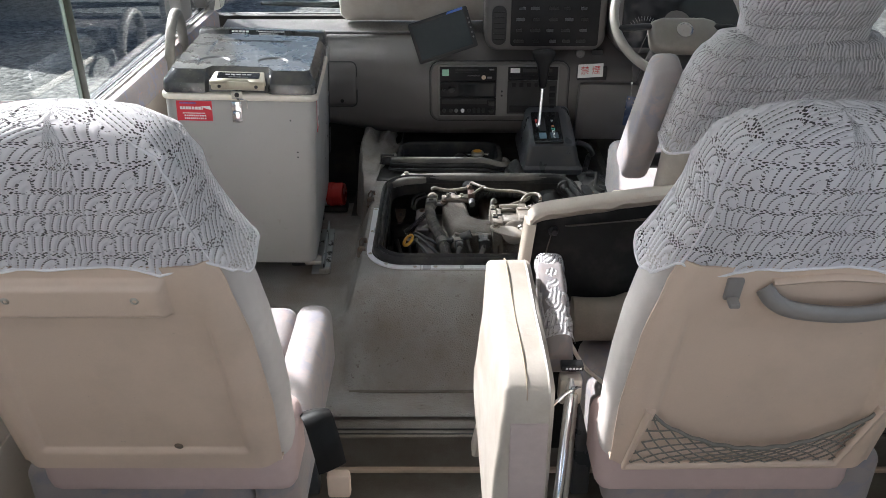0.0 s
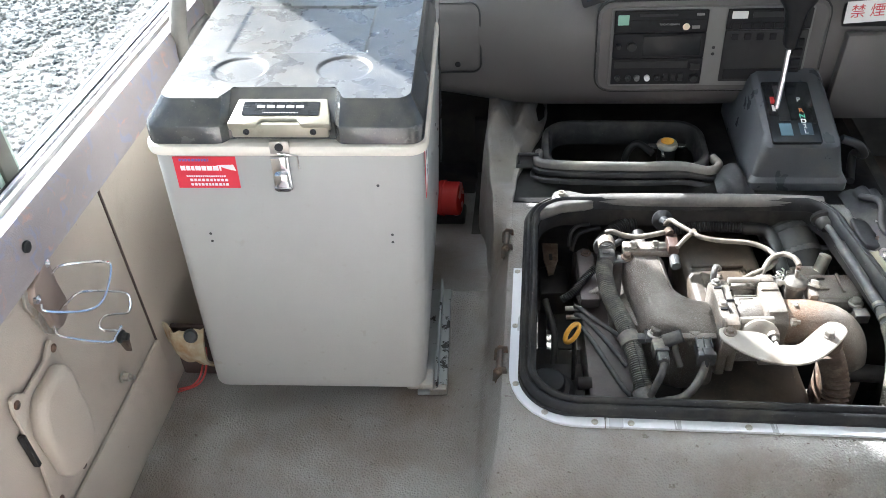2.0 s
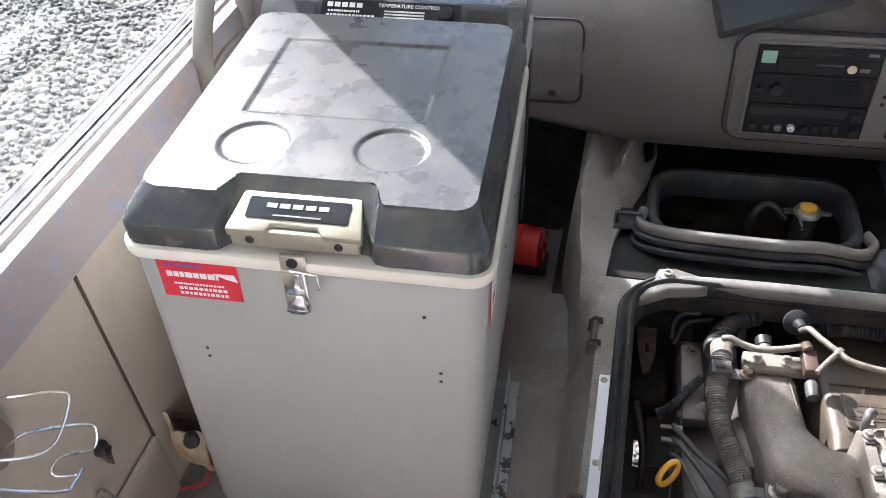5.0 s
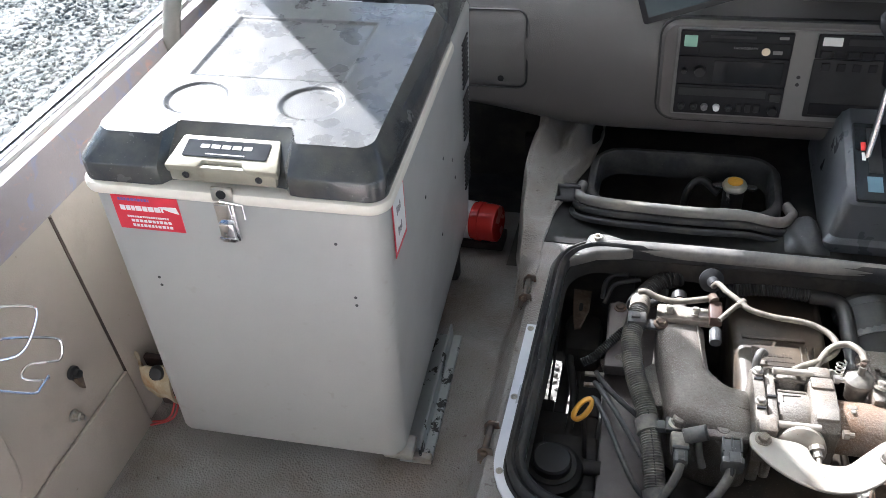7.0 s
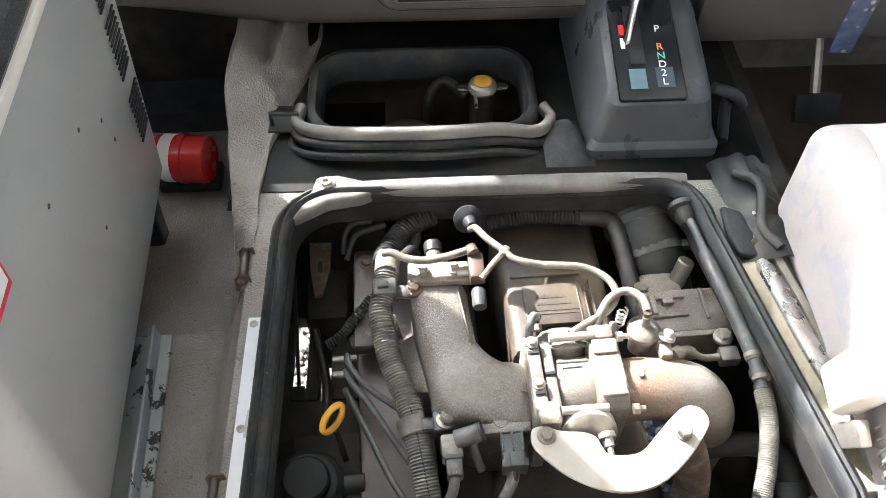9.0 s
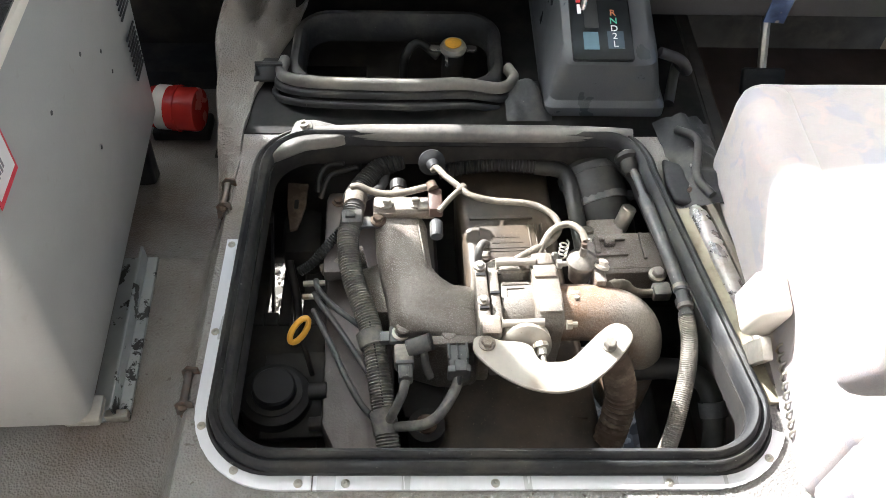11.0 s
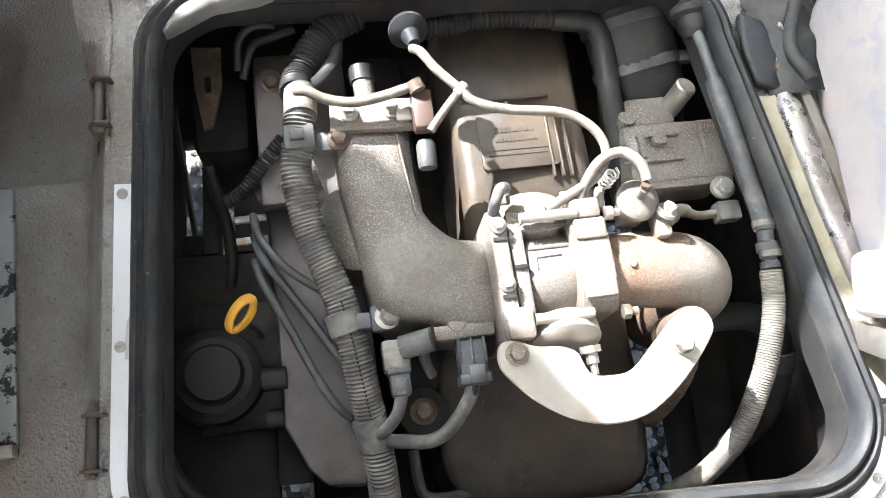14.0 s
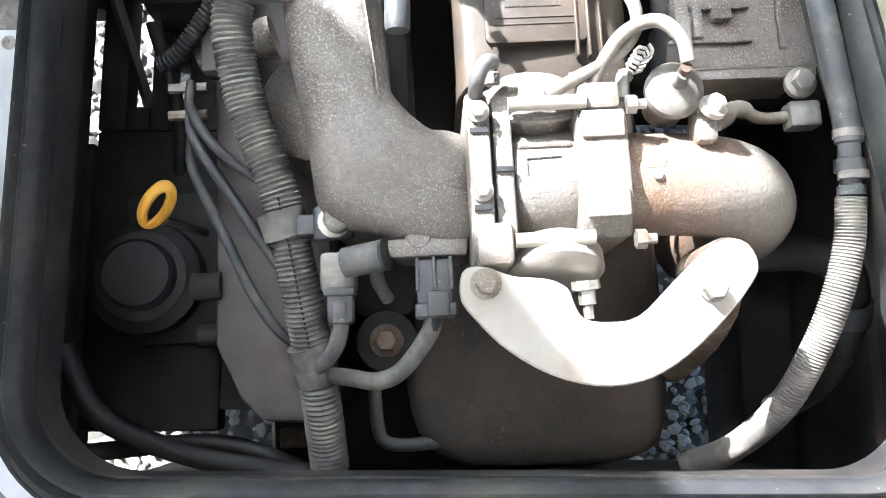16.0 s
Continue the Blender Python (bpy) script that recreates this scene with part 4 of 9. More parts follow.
def cool_box():
    rng = random.Random(3)
    t = thing("cool_box", (-0.524, 2.26, 0.0), "grey metal portable compressor cool box with black lid, on the floor", "cool box")
    body = prism(rrect(FX0, FX1, FY0, FY1, 0.024, 6), "z", FZ0, FZ1, 0.006, 2)
    for v in body.verts:
        k = (FZ1 - v.co.z) / (FZ1 - FZ0)
        v.co.x += -0.010 * k if v.co.x > -0.52 else 0.004 * k
    part("body", body, M["fridge"], t, "grey painted steel body with small chips", 50)
    part("gasket", prism(rrect(FX0 - 0.007, FX1 + 0.007, FY0 - 0.008, 2.435, 0.028, 6), "z", FZ1 - 0.003, FZ1 + 0.014, 0.005, 2), M["cream"], t, "cream lid gasket")
    # lid: straight skirt, sloping shoulder and flat top
    z = FZ1 + 0.015
    rings = []
    for side, front, rear, ny, h in ((0, 0, 0, 2.012, 0.0), (0, 0, 0, 2.014, 0.024), (0.0015, 0.0015, 0.001, 2.018, 0.028), (0.018, 0.029, 0.008, 2.058, 0.052), (0.020, 0.032, 0.010, 2.061, 0.0545), (0.023, 0.035, 0.013, 2.064, 0.047)):
        rings.append([(x, y, z + h) for x, y in lid_outline(side, front, rear, ny)])
    bm = loft(rings)
    lid = part("lid", bm, M["lid"], t, "dusty black moulded plastic lid", 30)
    top = z + 0.0545

    def top_z(x, y):
        d = 0.0

        def well(s, w=0.0022):
            return smooth01(0.5 + s / (2 * w))
        inx = min(x + 0.636, -0.426 - x)
        iny = min(y - 2.176, 2.352 - y)
        d = max(d, well(min(inx, iny)) * 0.0028)
        for cx, cy in ((-0.603, 2.117), (-0.451, 2.121)):
            d = max(d, well(0.0385 - math.hypot(x - cx, y - cy)) * 0.0034)
        return top - d

    tx0, tx1, ty0, ty1 = FX0 - 0.002 + 0.019, FX1 + 0.002 - 0.019, FY0 - 0.003 + 0.031, 2.432 - 0.009

    def fn(u, v):
        x = tx0 + u * (tx1 - tx0)
        y = ty0 + v * (ty1 - ty0)
        r = 0.022
        qx = max(0, abs(x - (tx0 + tx1) / 2) - ((tx1 - tx0) / 2 - r))
        qy = max(0, abs(y - (ty0 + ty1) / 2) - ((ty1 - ty0) / 2 - r))
        d = math.hypot(qx, qy)
        if d > r:
            x += (r / d - 1) * qx * (1 if x > (tx0 + tx1) / 2 else -1)
            y += (r / d - 1) * qy * (1 if y > (ty0 + ty1) / 2 else -1)
        return (x, y, top_z(x, y))

    def whole(u, v):
        x, y = tx0 + (u + 0.5 / 160) * (tx1 - tx0), ty0 + (v + 0.5 / 180) * (ty1 - ty0)
        return not (abs(x + 0.527) < 0.072 + 0.45 * max(0.0, 2.0605 - y) and y < 2.0605)
    part("lid_top", sheet(fn, 160, 180, keep=whole), M["lid_top"], lid, "black lid top with two round wells and a panel", 60)
    # handle in the notch
    hm = plane_m((-0.527, 2.024, z + 0.033), (1, 0, 0), (0, 0.95, 0.27))
    bm = prism([(-0.071, -0.026), (-0.030, -0.026), (-0.024, -0.017), (0.024, -0.017), (0.030, -0.026), (0.071, -0.026), (0.062, 0.024), (-0.062, 0.024)], "z", -0.008, 0.006, 0.003)
    bm.transform(hm)
    box((-0.527, 2.004, z + 0.019), (0.134, 0.009, 0.022), 0.003, into=bm)
    hd = part("handle", bm, M["gold"], t, "champagne plastic lid handle")
    bm = prism(rrect(-0.053, 0.053, -0.010, 0.016, 0.002, 2), "z", 0.0058, 0.0072)
    bm.transform(hm)
    pl = part("name_plate", bm, M["screen"], hd, "black name plate with a silver mark")
    hx = hm @ Matrix.Translation((0, 0, 0.0074))
    part("mark", bars([(-0.033 + 0.0135 * k, -0.0225 + 0.0135 * k, 0.0030, 0.0085) for k in range(5)] + print_line(-0.024, 0.026, -0.006, 0.0018, rng), hx), M["silver"], pl, "plain light bars")
    for sx in (-0.046, 0.046):
        bm = screw((-0.527 + sx, 1.999, z + 0.018), 0.0030, (0, -1, 0))
        part("screw", bm, M["black"], hd)
    # catch plate, latch
    part("catch", box((-0.529, FY0 - 0.006, FZ1 + 0.012), (0.028, 0.006, 0.020), 0.002), M["steel"], t, "steel catch plate")
    bm = box((-0.532, FY0 - 0.003, 0.512), (0.026, 0.006, 0.056), 0.002)
    box((-0.532, FY0 - 0.008, 0.500), (0.020, 0.008, 0.030), 0.003, into=bm)
    box((-0.532, FY0 - 0.010, 0.490), (0.024, 0.004, 0.008), 0.0015, into=bm, m=Matrix.Rotation(0.35, 4, "X"))
    tube([(-0.523, FY0 - 0.008, 0.523), (-0.523, FY0 - 0.009, 0.545), (-0.532, FY0 - 0.011, 0.550), (-0.505, FY0 - 0.009, 0.545), (-0.505, FY0 - 0.008, 0.523)], 0.0016, 8, into=bm)
    part("latch", bm, M["chrome"], t, "chrome toggle latch")
    bm = lathe([(0, 0), (0.006, 0), (0.006, 0.003), (0, 0.003)], (-0.529, FY0 - 0.008, FZ1 + 0.014), (0, -1, 0), 12)
    part("catch_pin", bm, M["black"], t)
    # red sticker with print
    lm = plane_m((-0.640, FY0 - 0.0008, 0.5115), (1, 0, 0), (0, 0, 1))
    st = part("sticker", box((-0.640, FY0 - 0.0004, 0.5115), (0.089, 0.0008, 0.053)), M["red"], t, "red sticker with white print")
    rows = print_line(-0.036, 0.022, 0.0075, 0.0075, rng, 0.18) + print_line(-0.030, 0.026, -0.006, 0.0026, rng) + print_line(-0.026, 0.030, -0.0125, 0.004, rng, 0.4) + print_line(-0.026, 0.030, -0.020, 0.004, rng, 0.4)
    part("print", bars(rows, lm @ Matrix.Translation((0, 0, 0.0001))), M["white"], st, "plain white bars")
    tri = prism([(0.016, 0.0125), (0.040, 0.0135), (0.043, 0.003), (0.030, 0.0065)], "z", 0.0001, 0.0005)
    tri.transform(lm)
    part("swoosh", tri, M["white"], st)
    part("heading", bars(print_line(-0.036, 0.006, 0.021, 0.0042, rng, 0.25), lm @ Matrix.Translation((0, 0, 0.0001))), material("blue_print", (0.16, 0.12, 0.35), 0.5, bump=0), st)
    # label on the side
    sm = plane_m((FX1 + 0.0008, 2.058, 0.496), (0, 1, 0), (0, 0, 1))
    s2 = part("sticker", box((FX1 + 0.0004, 2.058, 0.496), (0.0008, 0.058, 0.094)), M["red"], t, "white label with a red border")
    part("label_face", bars([(-0.025, 0.025, -0.039, 0.036)], sm), M["paper"], s2)
    part("violet_strip", bars([(-0.025, 0.025, 0.0365, 0.040)], sm), bpy.data.materials["blue_print"], s2)
    part("print", bars([(-0.012 + 0.005 * k, -0.009 + 0.005 * k, z0 + 0.0015 * (k % 2), z0 + 0.013 - 0.002 * (k % 3)) for z0 in (0.009, -0.023) for k in range(4)], sm @ Matrix.Translation((0, 0, 0.0004))), material("grey_print", (0.22, 0.2, 0.21), 0.6, bump=0), s2)
    # louvres on the side near the rear, in two blocks
    for z0, cnt in ((0.205, 9), (0.315, 10)):
        for k in range(cnt):
            bm = box((FX1 + 0.0006, 2.54, z0 + 0.0092 * k), (0.003, 0.052, 0.0034), 0.001, 1)
            part("louvre", bm, M["black"], t)
    for k in range(10):
        part("louvre", box((FX1 + 0.0006, 2.54, 0.42 + 0.0092 * k), (0.003, 0.052, 0.0034), 0.001, 1), M["black"], t)
    # screws and old drill holes on the front and the side
    for x, z_ in ((-0.655, 0.402), (-0.655, 0.388), (-0.382, 0.402), (-0.382, 0.388), (-0.398, 0.49)):
        part("hole", lathe([(0, 0), (0.0022, 0), (0.0022, 0.0006), (0, 0.0006)], (x, FY0 - 0.0002, z_), (0, -1, 0), 8), M["black"], t)
    for y, z_ in ((2.20, 0.42), (2.33, 0.40), (2.42, 0.30), (2.40, 0.35), (2.30, 0.27)):
        part("hole", lathe([(0, 0), (0.003, 0), (0.003, 0.0006), (0, 0.0006)], (FX1 + 0.0002, y, z_), (1, 0, 0), 8), M["black"], t)
    # control housing behind the lid
    prof = [(2.428, FZ1), (2.428, 0.592), (2.434, 0.600), (2.462, 0.620), (2.50, 0.618), (2.605, 0.582), (2.615, FZ1)]
    bm = prism(prof, "x", FX0 + 0.004, FX1 - 0.004, 0.007, 2)
    hs = part("control_housing", bm, M["lid"], t, "black control housing behind the lid")
    up = Vector((0, 0.028, 0.020)).normalized()
    cm = plane_m(Vector((-0.522, 2.4475, 0.6105)), (1, 0, 0), up)
    bm = prism(rrect(-0.098, 0.098, -0.0155, 0.0155, 0.002, 2), "z", -0.002, 0.0016)
    bm.transform(cm)
    cp = part("control_panel", bm, M["screen"], hs, "glossy black control panel with white print")
    for sx in (-1, 1):
        bm = prism(rrect(-0.028, 0.028, -0.009, 0.009, 0.003, 2), "z", -0.002, 0.0012)
        bm.transform(cm @ Matrix.Translation((sx * 0.134, 0, 0)))
        part("grip_recess", bm, M["black"], hs)
    pm = cm @ Matrix.Translation((0, 0, 0.0018))
    lettering("lettering", "TEMPERATURE CONTROL", 0.0075, pm @ Matrix.Translation((0.026, 0.009, 0)), M["white"], cp, "white words on the panel")
    part("mark", bars([(-0.090 + 0.0105 * k, -0.082 + 0.0105 * k, 0.004, 0.011) for k in range(5)] + print_line(-0.088, -0.042, -0.002, 0.003, rng) + print_line(-0.090, -0.022, -0.009, 0.0042, rng)
              + print_line(-0.008, 0.048, 0.0005, 0.0022, rng) + print_line(-0.008, 0.048, -0.004, 0.0022, rng) + print_line(-0.008, 0.048, -0.0085, 0.0022, rng), pm), M["white"], cp, "plain white bars")
    bm = lathe([(0, 0), (0.0115, 0), (0.0105, 0.008), (0.009, 0.010), (0, 0.010)], (0, 0, 0), (0, 0, 1), 20)
    box((0, 0, 0.0105), (0.003, 0.018, 0.003), into=bm)
    bm.transform(cm @ Matrix.Translation((0.078, -0.002, 0.001)))
    part("knob", bm, M["black"], cp, "black round dial")
    # feet on the flaking base plate
    for x, y in ((-0.65, 2.11), (-0.40, 2.11), (-0.67, 2.56), (-0.38, 2.56)):
        z0 = 0.003 if y < 2.3 else -0.075
        part("foot", prism(rrect(x - 0.022, x + 0.022, y - 0.022, y + 0.022, 0.008, 3), "z", z0, FZ0 + 0.004, 0.003), M["black"], t, "black rubber foot")
    bm = box((-0.352, 2.022, 0.066), (0.046, 0.040, 0.014), 0.004)
    part("corner_guard", bm, M["steel"], t, "scratched metal corner guard")
    # it stands slightly askew
    t.location = (-0.5507, 2.268, -0.0068)
    t.rotation_euler = (radians(-1.1), radians(2.5), radians(3.66))
    t.scale = (0.985, 1.0, 0.973)
    # plate on the floor beside it, with flaking paint
    flaky = material("flaking_grey_paint", (0.36, 0.38, 0.38), 0.5, 0.3, vary=0.1, bump=0.3, bump_scale=60, dirt=(0.03, 0.03, 0.028), dirt_at=0.58, dirt_scale=26, dirt_soft=0.015)
    p = thing("base_plate", (-0.345, 2.19, 0.0), "grey steel base plate with flaking paint under the cool box", "plate")
    part("plate", box((-0.356, 2.19, 0.006), (0.052, 0.275, 0.008), 0.002), flaky, p)
    part("upright", box((-0.347, 2.19, 0.024), (0.004, 0.270, 0.032), 0.001), flaky, p)
    part("end_tab", box((-0.345, 2.057, 0.012), (0.030, 0.012, 0.016), 0.002), M["steel"], p)
    p.rotation_euler.z = radians(3.3)


cool_box()


# ---- along the near wall ----
def wall_fittings():
    # folding wire cup holder on a screwed bracket
    t = thing("cup_holder", (WX, 1.86, 0.36), "folding chrome wire cup holder screwed to the wall panel", "cup holder")
    bm = prism([(1.812, 0.430), (1.822, 0.452), (1.858, 0.462), (1.868, 0.450), (1.866, 0.420), (1.870, 0.388), (1.858, 0.366), (1.838, 0.362), (1.826, 0.372), (1.824, 0.400)], "x", WX - 0.001, WX + 0.014, 0.005, 2)
    br = part("bracket", bm, material("brown_plated_bracket", (0.30, 0.235, 0.20), 0.38, 0.4, vary=0.12, bump=0.05), t, "brownish plated bracket")
    part("bracket_rim", prism([(1.805, 0.428), (1.816, 0.458), (1.860, 0.470), (1.876, 0.452), (1.878, 0.384), (1.860, 0.358), (1.832, 0.354), (1.818, 0.370)], "x", WX - 0.002, WX + 0.003, 0.001), M["steel"], br)
    for y, z in ((1.862, 0.456), (1.818, 0.432)):
        part("screw", screw((WX + 0.013, y, z), 0.004, (1, 0, 0)), M["chrome"], br)
    w = 0.0019
    a = spline([(-0.806, 1.864, 0.440), (-0.795, 1.868, 0.447), (-0.780, 1.875, 0.446), (-0.752, 1.896, 0.432), (-0.745, 1.896, 0.420), (-0.750, 1.864, 0.394), (-0.765, 1.842, 0.392), (-0.800, 1.815, 0.414), (-0.806, 1.818, 0.424)], 7)
    part("upper_hoop", tube(a, w, 8), M["chrome"], t, "bent chrome wire")
    a = spline([(-0.806, 1.840, 0.388), (-0.785, 1.842, 0.408), (-0.768, 1.856, 0.413), (-0.744, 1.899, 0.374), (-0.738, 1.900, 0.360), (-0.740, 1.889, 0.346), (-0.746, 1.876, 0.354), (-0.757, 1.861, 0.364), (-0.761, 1.848, 0.360),
                (-0.757, 1.846, 0.352), (-0.745, 1.861, 0.337), (-0.742, 1.864, 0.342), (-0.746, 1.850, 0.336), (-0.752, 1.838, 0.336), (-0.790, 1.808, 0.376), (-0.804, 1.818, 0.384)], 6)
    part("lower_hoop", tube(a, w, 8), M["chrome"], t, "bent chrome wire")
    # round-cornered cover lower on the panel
    t = thing("wall_cover", (WX, 1.77, 0.14), "beige plastic cover plate screwed to the wall", "cover")
    flange = [(1.690, 0.156), (1.768, 0.150), (1.800, 0.172), (1.812, 0.215), (1.822, 0.345), (1.816, 0.362), (1.804, 0.358), (1.790, 0.347), (1.735, 0.346), (1.722, 0.360), (1.709, 0.360), (1.703, 0.345), (1.700, 0.240), (1.686, 0.172)]
    part("flange", prism(flange, "x", WX - 0.001, WX + 0.005, 0.002, 2), M["wall"], t, "flat screwed flange")
    part("plate", prism([(1.712, 0.200), (1.728, 0.184), (1.768, 0.180), (1.792, 0.198), (1.802, 0.235), (1.806, 0.318), (1.796, 0.340), (1.735, 0.336), (1.718, 0.318), (1.708, 0.290)], "x", WX + 0.002, WX + 0.029, 0.013, 4), M["wall"], t, "raised rounded body", 60)
    part("gap", box((WX + 0.001, 1.698, 0.275), (0.008, 0.006, 0.060)), M["black"], t, "dark gap at the edge")
    for y, z in ((1.813, 0.348), (1.713, 0.348), (1.699, 0.168), (1.764, 0.158)):
        part("screw", screw((WX + 0.005, y, z), 0.0042, (1, 0, 0)), M["dark_steel"], t)
    # lower part of the panel stands a little proud
    solo("kick_panel", box((WX + 0.0005, 1.522, -0.055), (0.007, 1.050, 0.372), 0.0025), M["wall"], "beige kick panel along the foot of the wall", "panel", kind="structure")
    # low wheel-box beside the seat foot
    bm = prism([(1.40, -0.01), (1.40, 0.085), (1.62, 0.092), (1.69, 0.072), (1.735, 0.03), (1.745, -0.01)], "x", WX - 0.001, WX + 0.062, 0.020, 4)
    solo("wheel_box", bm, M["wall"], "low beige moulded box beside the seat", "box", sharp=60)
    # bent steel strap with a bolt beside the seat
    t = thing("seat_strap", (WX, 1.60, 0.12), "bent galvanised steel strap bolted to the wall", "strap")
    galv = material("galvanised_steel", (0.40, 0.42, 0.43), 0.36, 0.7, vary=0.2, scale=30, bump=0.2, bump_scale=120, dirt=(0.24, 0.24, 0.23), dirt_at=0.56, dirt_scale=26)
    part("ear", lathe([(0, 0.004), (0.018, 0.004), (0.024, 0.009), (0.029, 0.009), (0.031, 0.0), (0, 0.0)], (WX + 0.001, 1.618, 0.180), (1, 0, 0), 26), galv, t, "round pressed ear")
    run = spline([(WX + 0.008, 1.622, 0.168), (WX + 0.030, 1.632, 0.150), (WX + 0.062, 1.646, 0.131), (WX + 0.100, 1.655, 0.114), (WX + 0.125, 1.652, 0.100)], 6)
    part("strap", sweep(run, [(-0.024, -0.003), (-0.024, 0.002), (0.024, 0.002), (0.024, -0.003)]), galv, t, "pressed steel channel")
    for d in (-0.022, 0.022):
        part("flange", tube([p + Vector((-0.1 * d, d, 0.004)) for p in run], 0.0065, 10), galv, t, "rounded flange")
    part("washer", lathe([(0, 0), (0.012, 0), (0.012, 0.002), (0, 0.002)], (WX + 0.006, 1.618, 0.182), (1, 0, 0), 18), M["gold"], t)
    part("bolt", hexbolt((WX + 0.008, 1.618, 0.182), 0.008, 0.010, (1, 0, 0)), M["gold"], t)
    # coat knob, screw, hole
    t = thing("wall_hook", (WX, 1.955, 0.215), "small dark worn latch hook on the wall panel", "hook")
    bm = lathe([(0, 0), (0.011, 0), (0.011, 0.005), (0.007, 0.007), (0.006, 0.014), (0, 0.015)], (WX, 1.958, 0.226), (1, 0, 0), 14)
    part("rosette", bm, M["black"], t)
    part("tongue", prism([(1.950, 0.222), (1.964, 0.222), (1.958, 0.192)], "x", WX - 0.001, WX + 0.012, 0.002), M["rust"], t)
    bm = lathe([(0, 0), (0.010, 0), (0.010, 0.002), (0.007, 0.003), (0.007, 0.012), (0.004, 0.013), (0.004, 0.02), (0, 0.02)], (WX, 1.925, 0.168), (1, 0, 0), 14)
    solo("wall_screw", bm, M["steel"], "brass-coloured screw and washer in the panel", "screw")
    solo("band_button", lathe([(0, 0), (0.008, 0), (0.008, 0.003), (0.004, 0.004), (0, 0.003)], (WX + 0.016, 1.836, 0.505), (1, 0, 0), 14), M["black"], "dark eyelet in the fabric band", "eyelet")
    # plug and red wire by the cool box
    rw = thing("red_wire", (WX + 0.02, 2.05, 0.0), "thin red electric wires hanging by the wall", "wire")
    red = material("red_insulation", (0.42, 0.045, 0.04), 0.5, bump=0)
    for d in (0.0, 0.007):
        part("wire", tube(spline([(-0.752, 2.075, 0.085), (-0.757 + d, 2.052, 0.060), (-0.768 + d, 2.046, 0.034), (-0.786 + d, 2.044, 0.016), (-0.812, 2.044 - d, 0.006)], 7), 0.0019, 8), red, rw)
    # torn pale insulation at the wall with a black bung
    t = thing("torn_insulation", (-0.79, 2.06, 0.0), "torn cream insulation with a black bung behind the box", "insulation")
    def torn(u, v):
        edge = 0.006 * noise.noise((u * 7, v * 4, 2.0))
        x = -0.822 + 0.094 * u
        z = 0.138 + 0.022 * u - (0.045 + 0.045 * u) * v + edge
        return (x, 2.084 - 0.036 * smooth01(u / 0.45) - 0.020 * math.sin(math.pi * v) * u + 0.5 * edge, z)
    part("flap", sheet(torn, 14, 10, 0.004), material("torn_cream_insulation", (0.46, 0.40, 0.28), 0.8, vary=0.2, scale=24, bump=0.8, bump_scale=90, dirt=(0.30, 0.19, 0.09), dirt_at=0.52, dirt_scale=28), t, "", 70)
    part("backing", box((-0.778, 2.094, 0.060), (0.080, 0.012, 0.120), 0.003), M["carpet"], t, "dark backing")
    part("bung", lathe([(0, 0), (0.011, 0), (0.013, 0.006), (0.010, 0.016), (0, 0.018)], (-0.752, 2.044, 0.146), (0.2, -0.8, 0.5), 14), M["black"], t, "black rubber bung")
    # grab handle on the pillar
    t = thing("grab_handle", (WX, 2.60, 0.55), "grey padded grab handle on the window pillar", "handle")
    part("grip", tube(spline([(WX + 0.012, 2.395, 0.440), (WX + 0.018, 2.400, 0.500), (WX + 0.022, 2.412, 0.550), (WX + 0.022, 2.455, 0.605), (WX + 0.018, 2.520, 0.634), (WX + 0.014, 2.566, 0.615), (WX + 0.014, 2.578, 0.565), (WX + 0.016, 2.560, 0.505), (WX + 0.012, 2.545, 0.450)], 8), 0.0130, 14, flat=1.15), material("grey_handle", (0.23, 0.215, 0.19), 0.5, bump=0.3, bump_scale=350), t, "", 60)
    part("foot", prism([(2.375, 0.462), (2.405, 0.505), (2.47, 0.512), (2.555, 0.508), (2.585, 0.470)], "x", WX + 0.006, WX + 0.024, 0.008, 3), bpy.data.materials["grey_handle"], t, "moulded foot plate")
    # extinguisher on the floor behind the box
    t = thing("fire_extinguisher", (-0.395, 2.74, -0.13), "small red fire extinguisher lying on the floor", "extinguisher")
    ax = (1, -0.15, 0.05)
    part("cylinder", lathe([(0, 0), (0.030, 0.002), (0.040, 0.010), (0.042, 0.02), (0.042, 0.052), (0.0445, 0.053), (0.0445, 0.063), (0.042, 0.064), (0.042, 0.094), (0.040, 0.101), (0.030, 0.103), (0, 0.098)], (-0.455, 2.745, -0.058), ax, 28), M["red_paint"], t)
    bm = lathe([(0.0423, 0.0), (0.0426, 0.0), (0.0426, 0.022), (0.0423, 0.022)], (-0.4335, 2.742, -0.057), ax, 28)
    part("label_band", bm, M["paper"], t, "white label band")
    part("cradle", box((-0.40, 2.742, -0.108), (0.11, 0.06, 0.022), 0.005), M["black"], t, "black bracket")


wall_fittings()


# ---- seals and trims of the two hatches in the hump ----
def level(pts, z):
    return [(x, y, z) for x, y in pts]


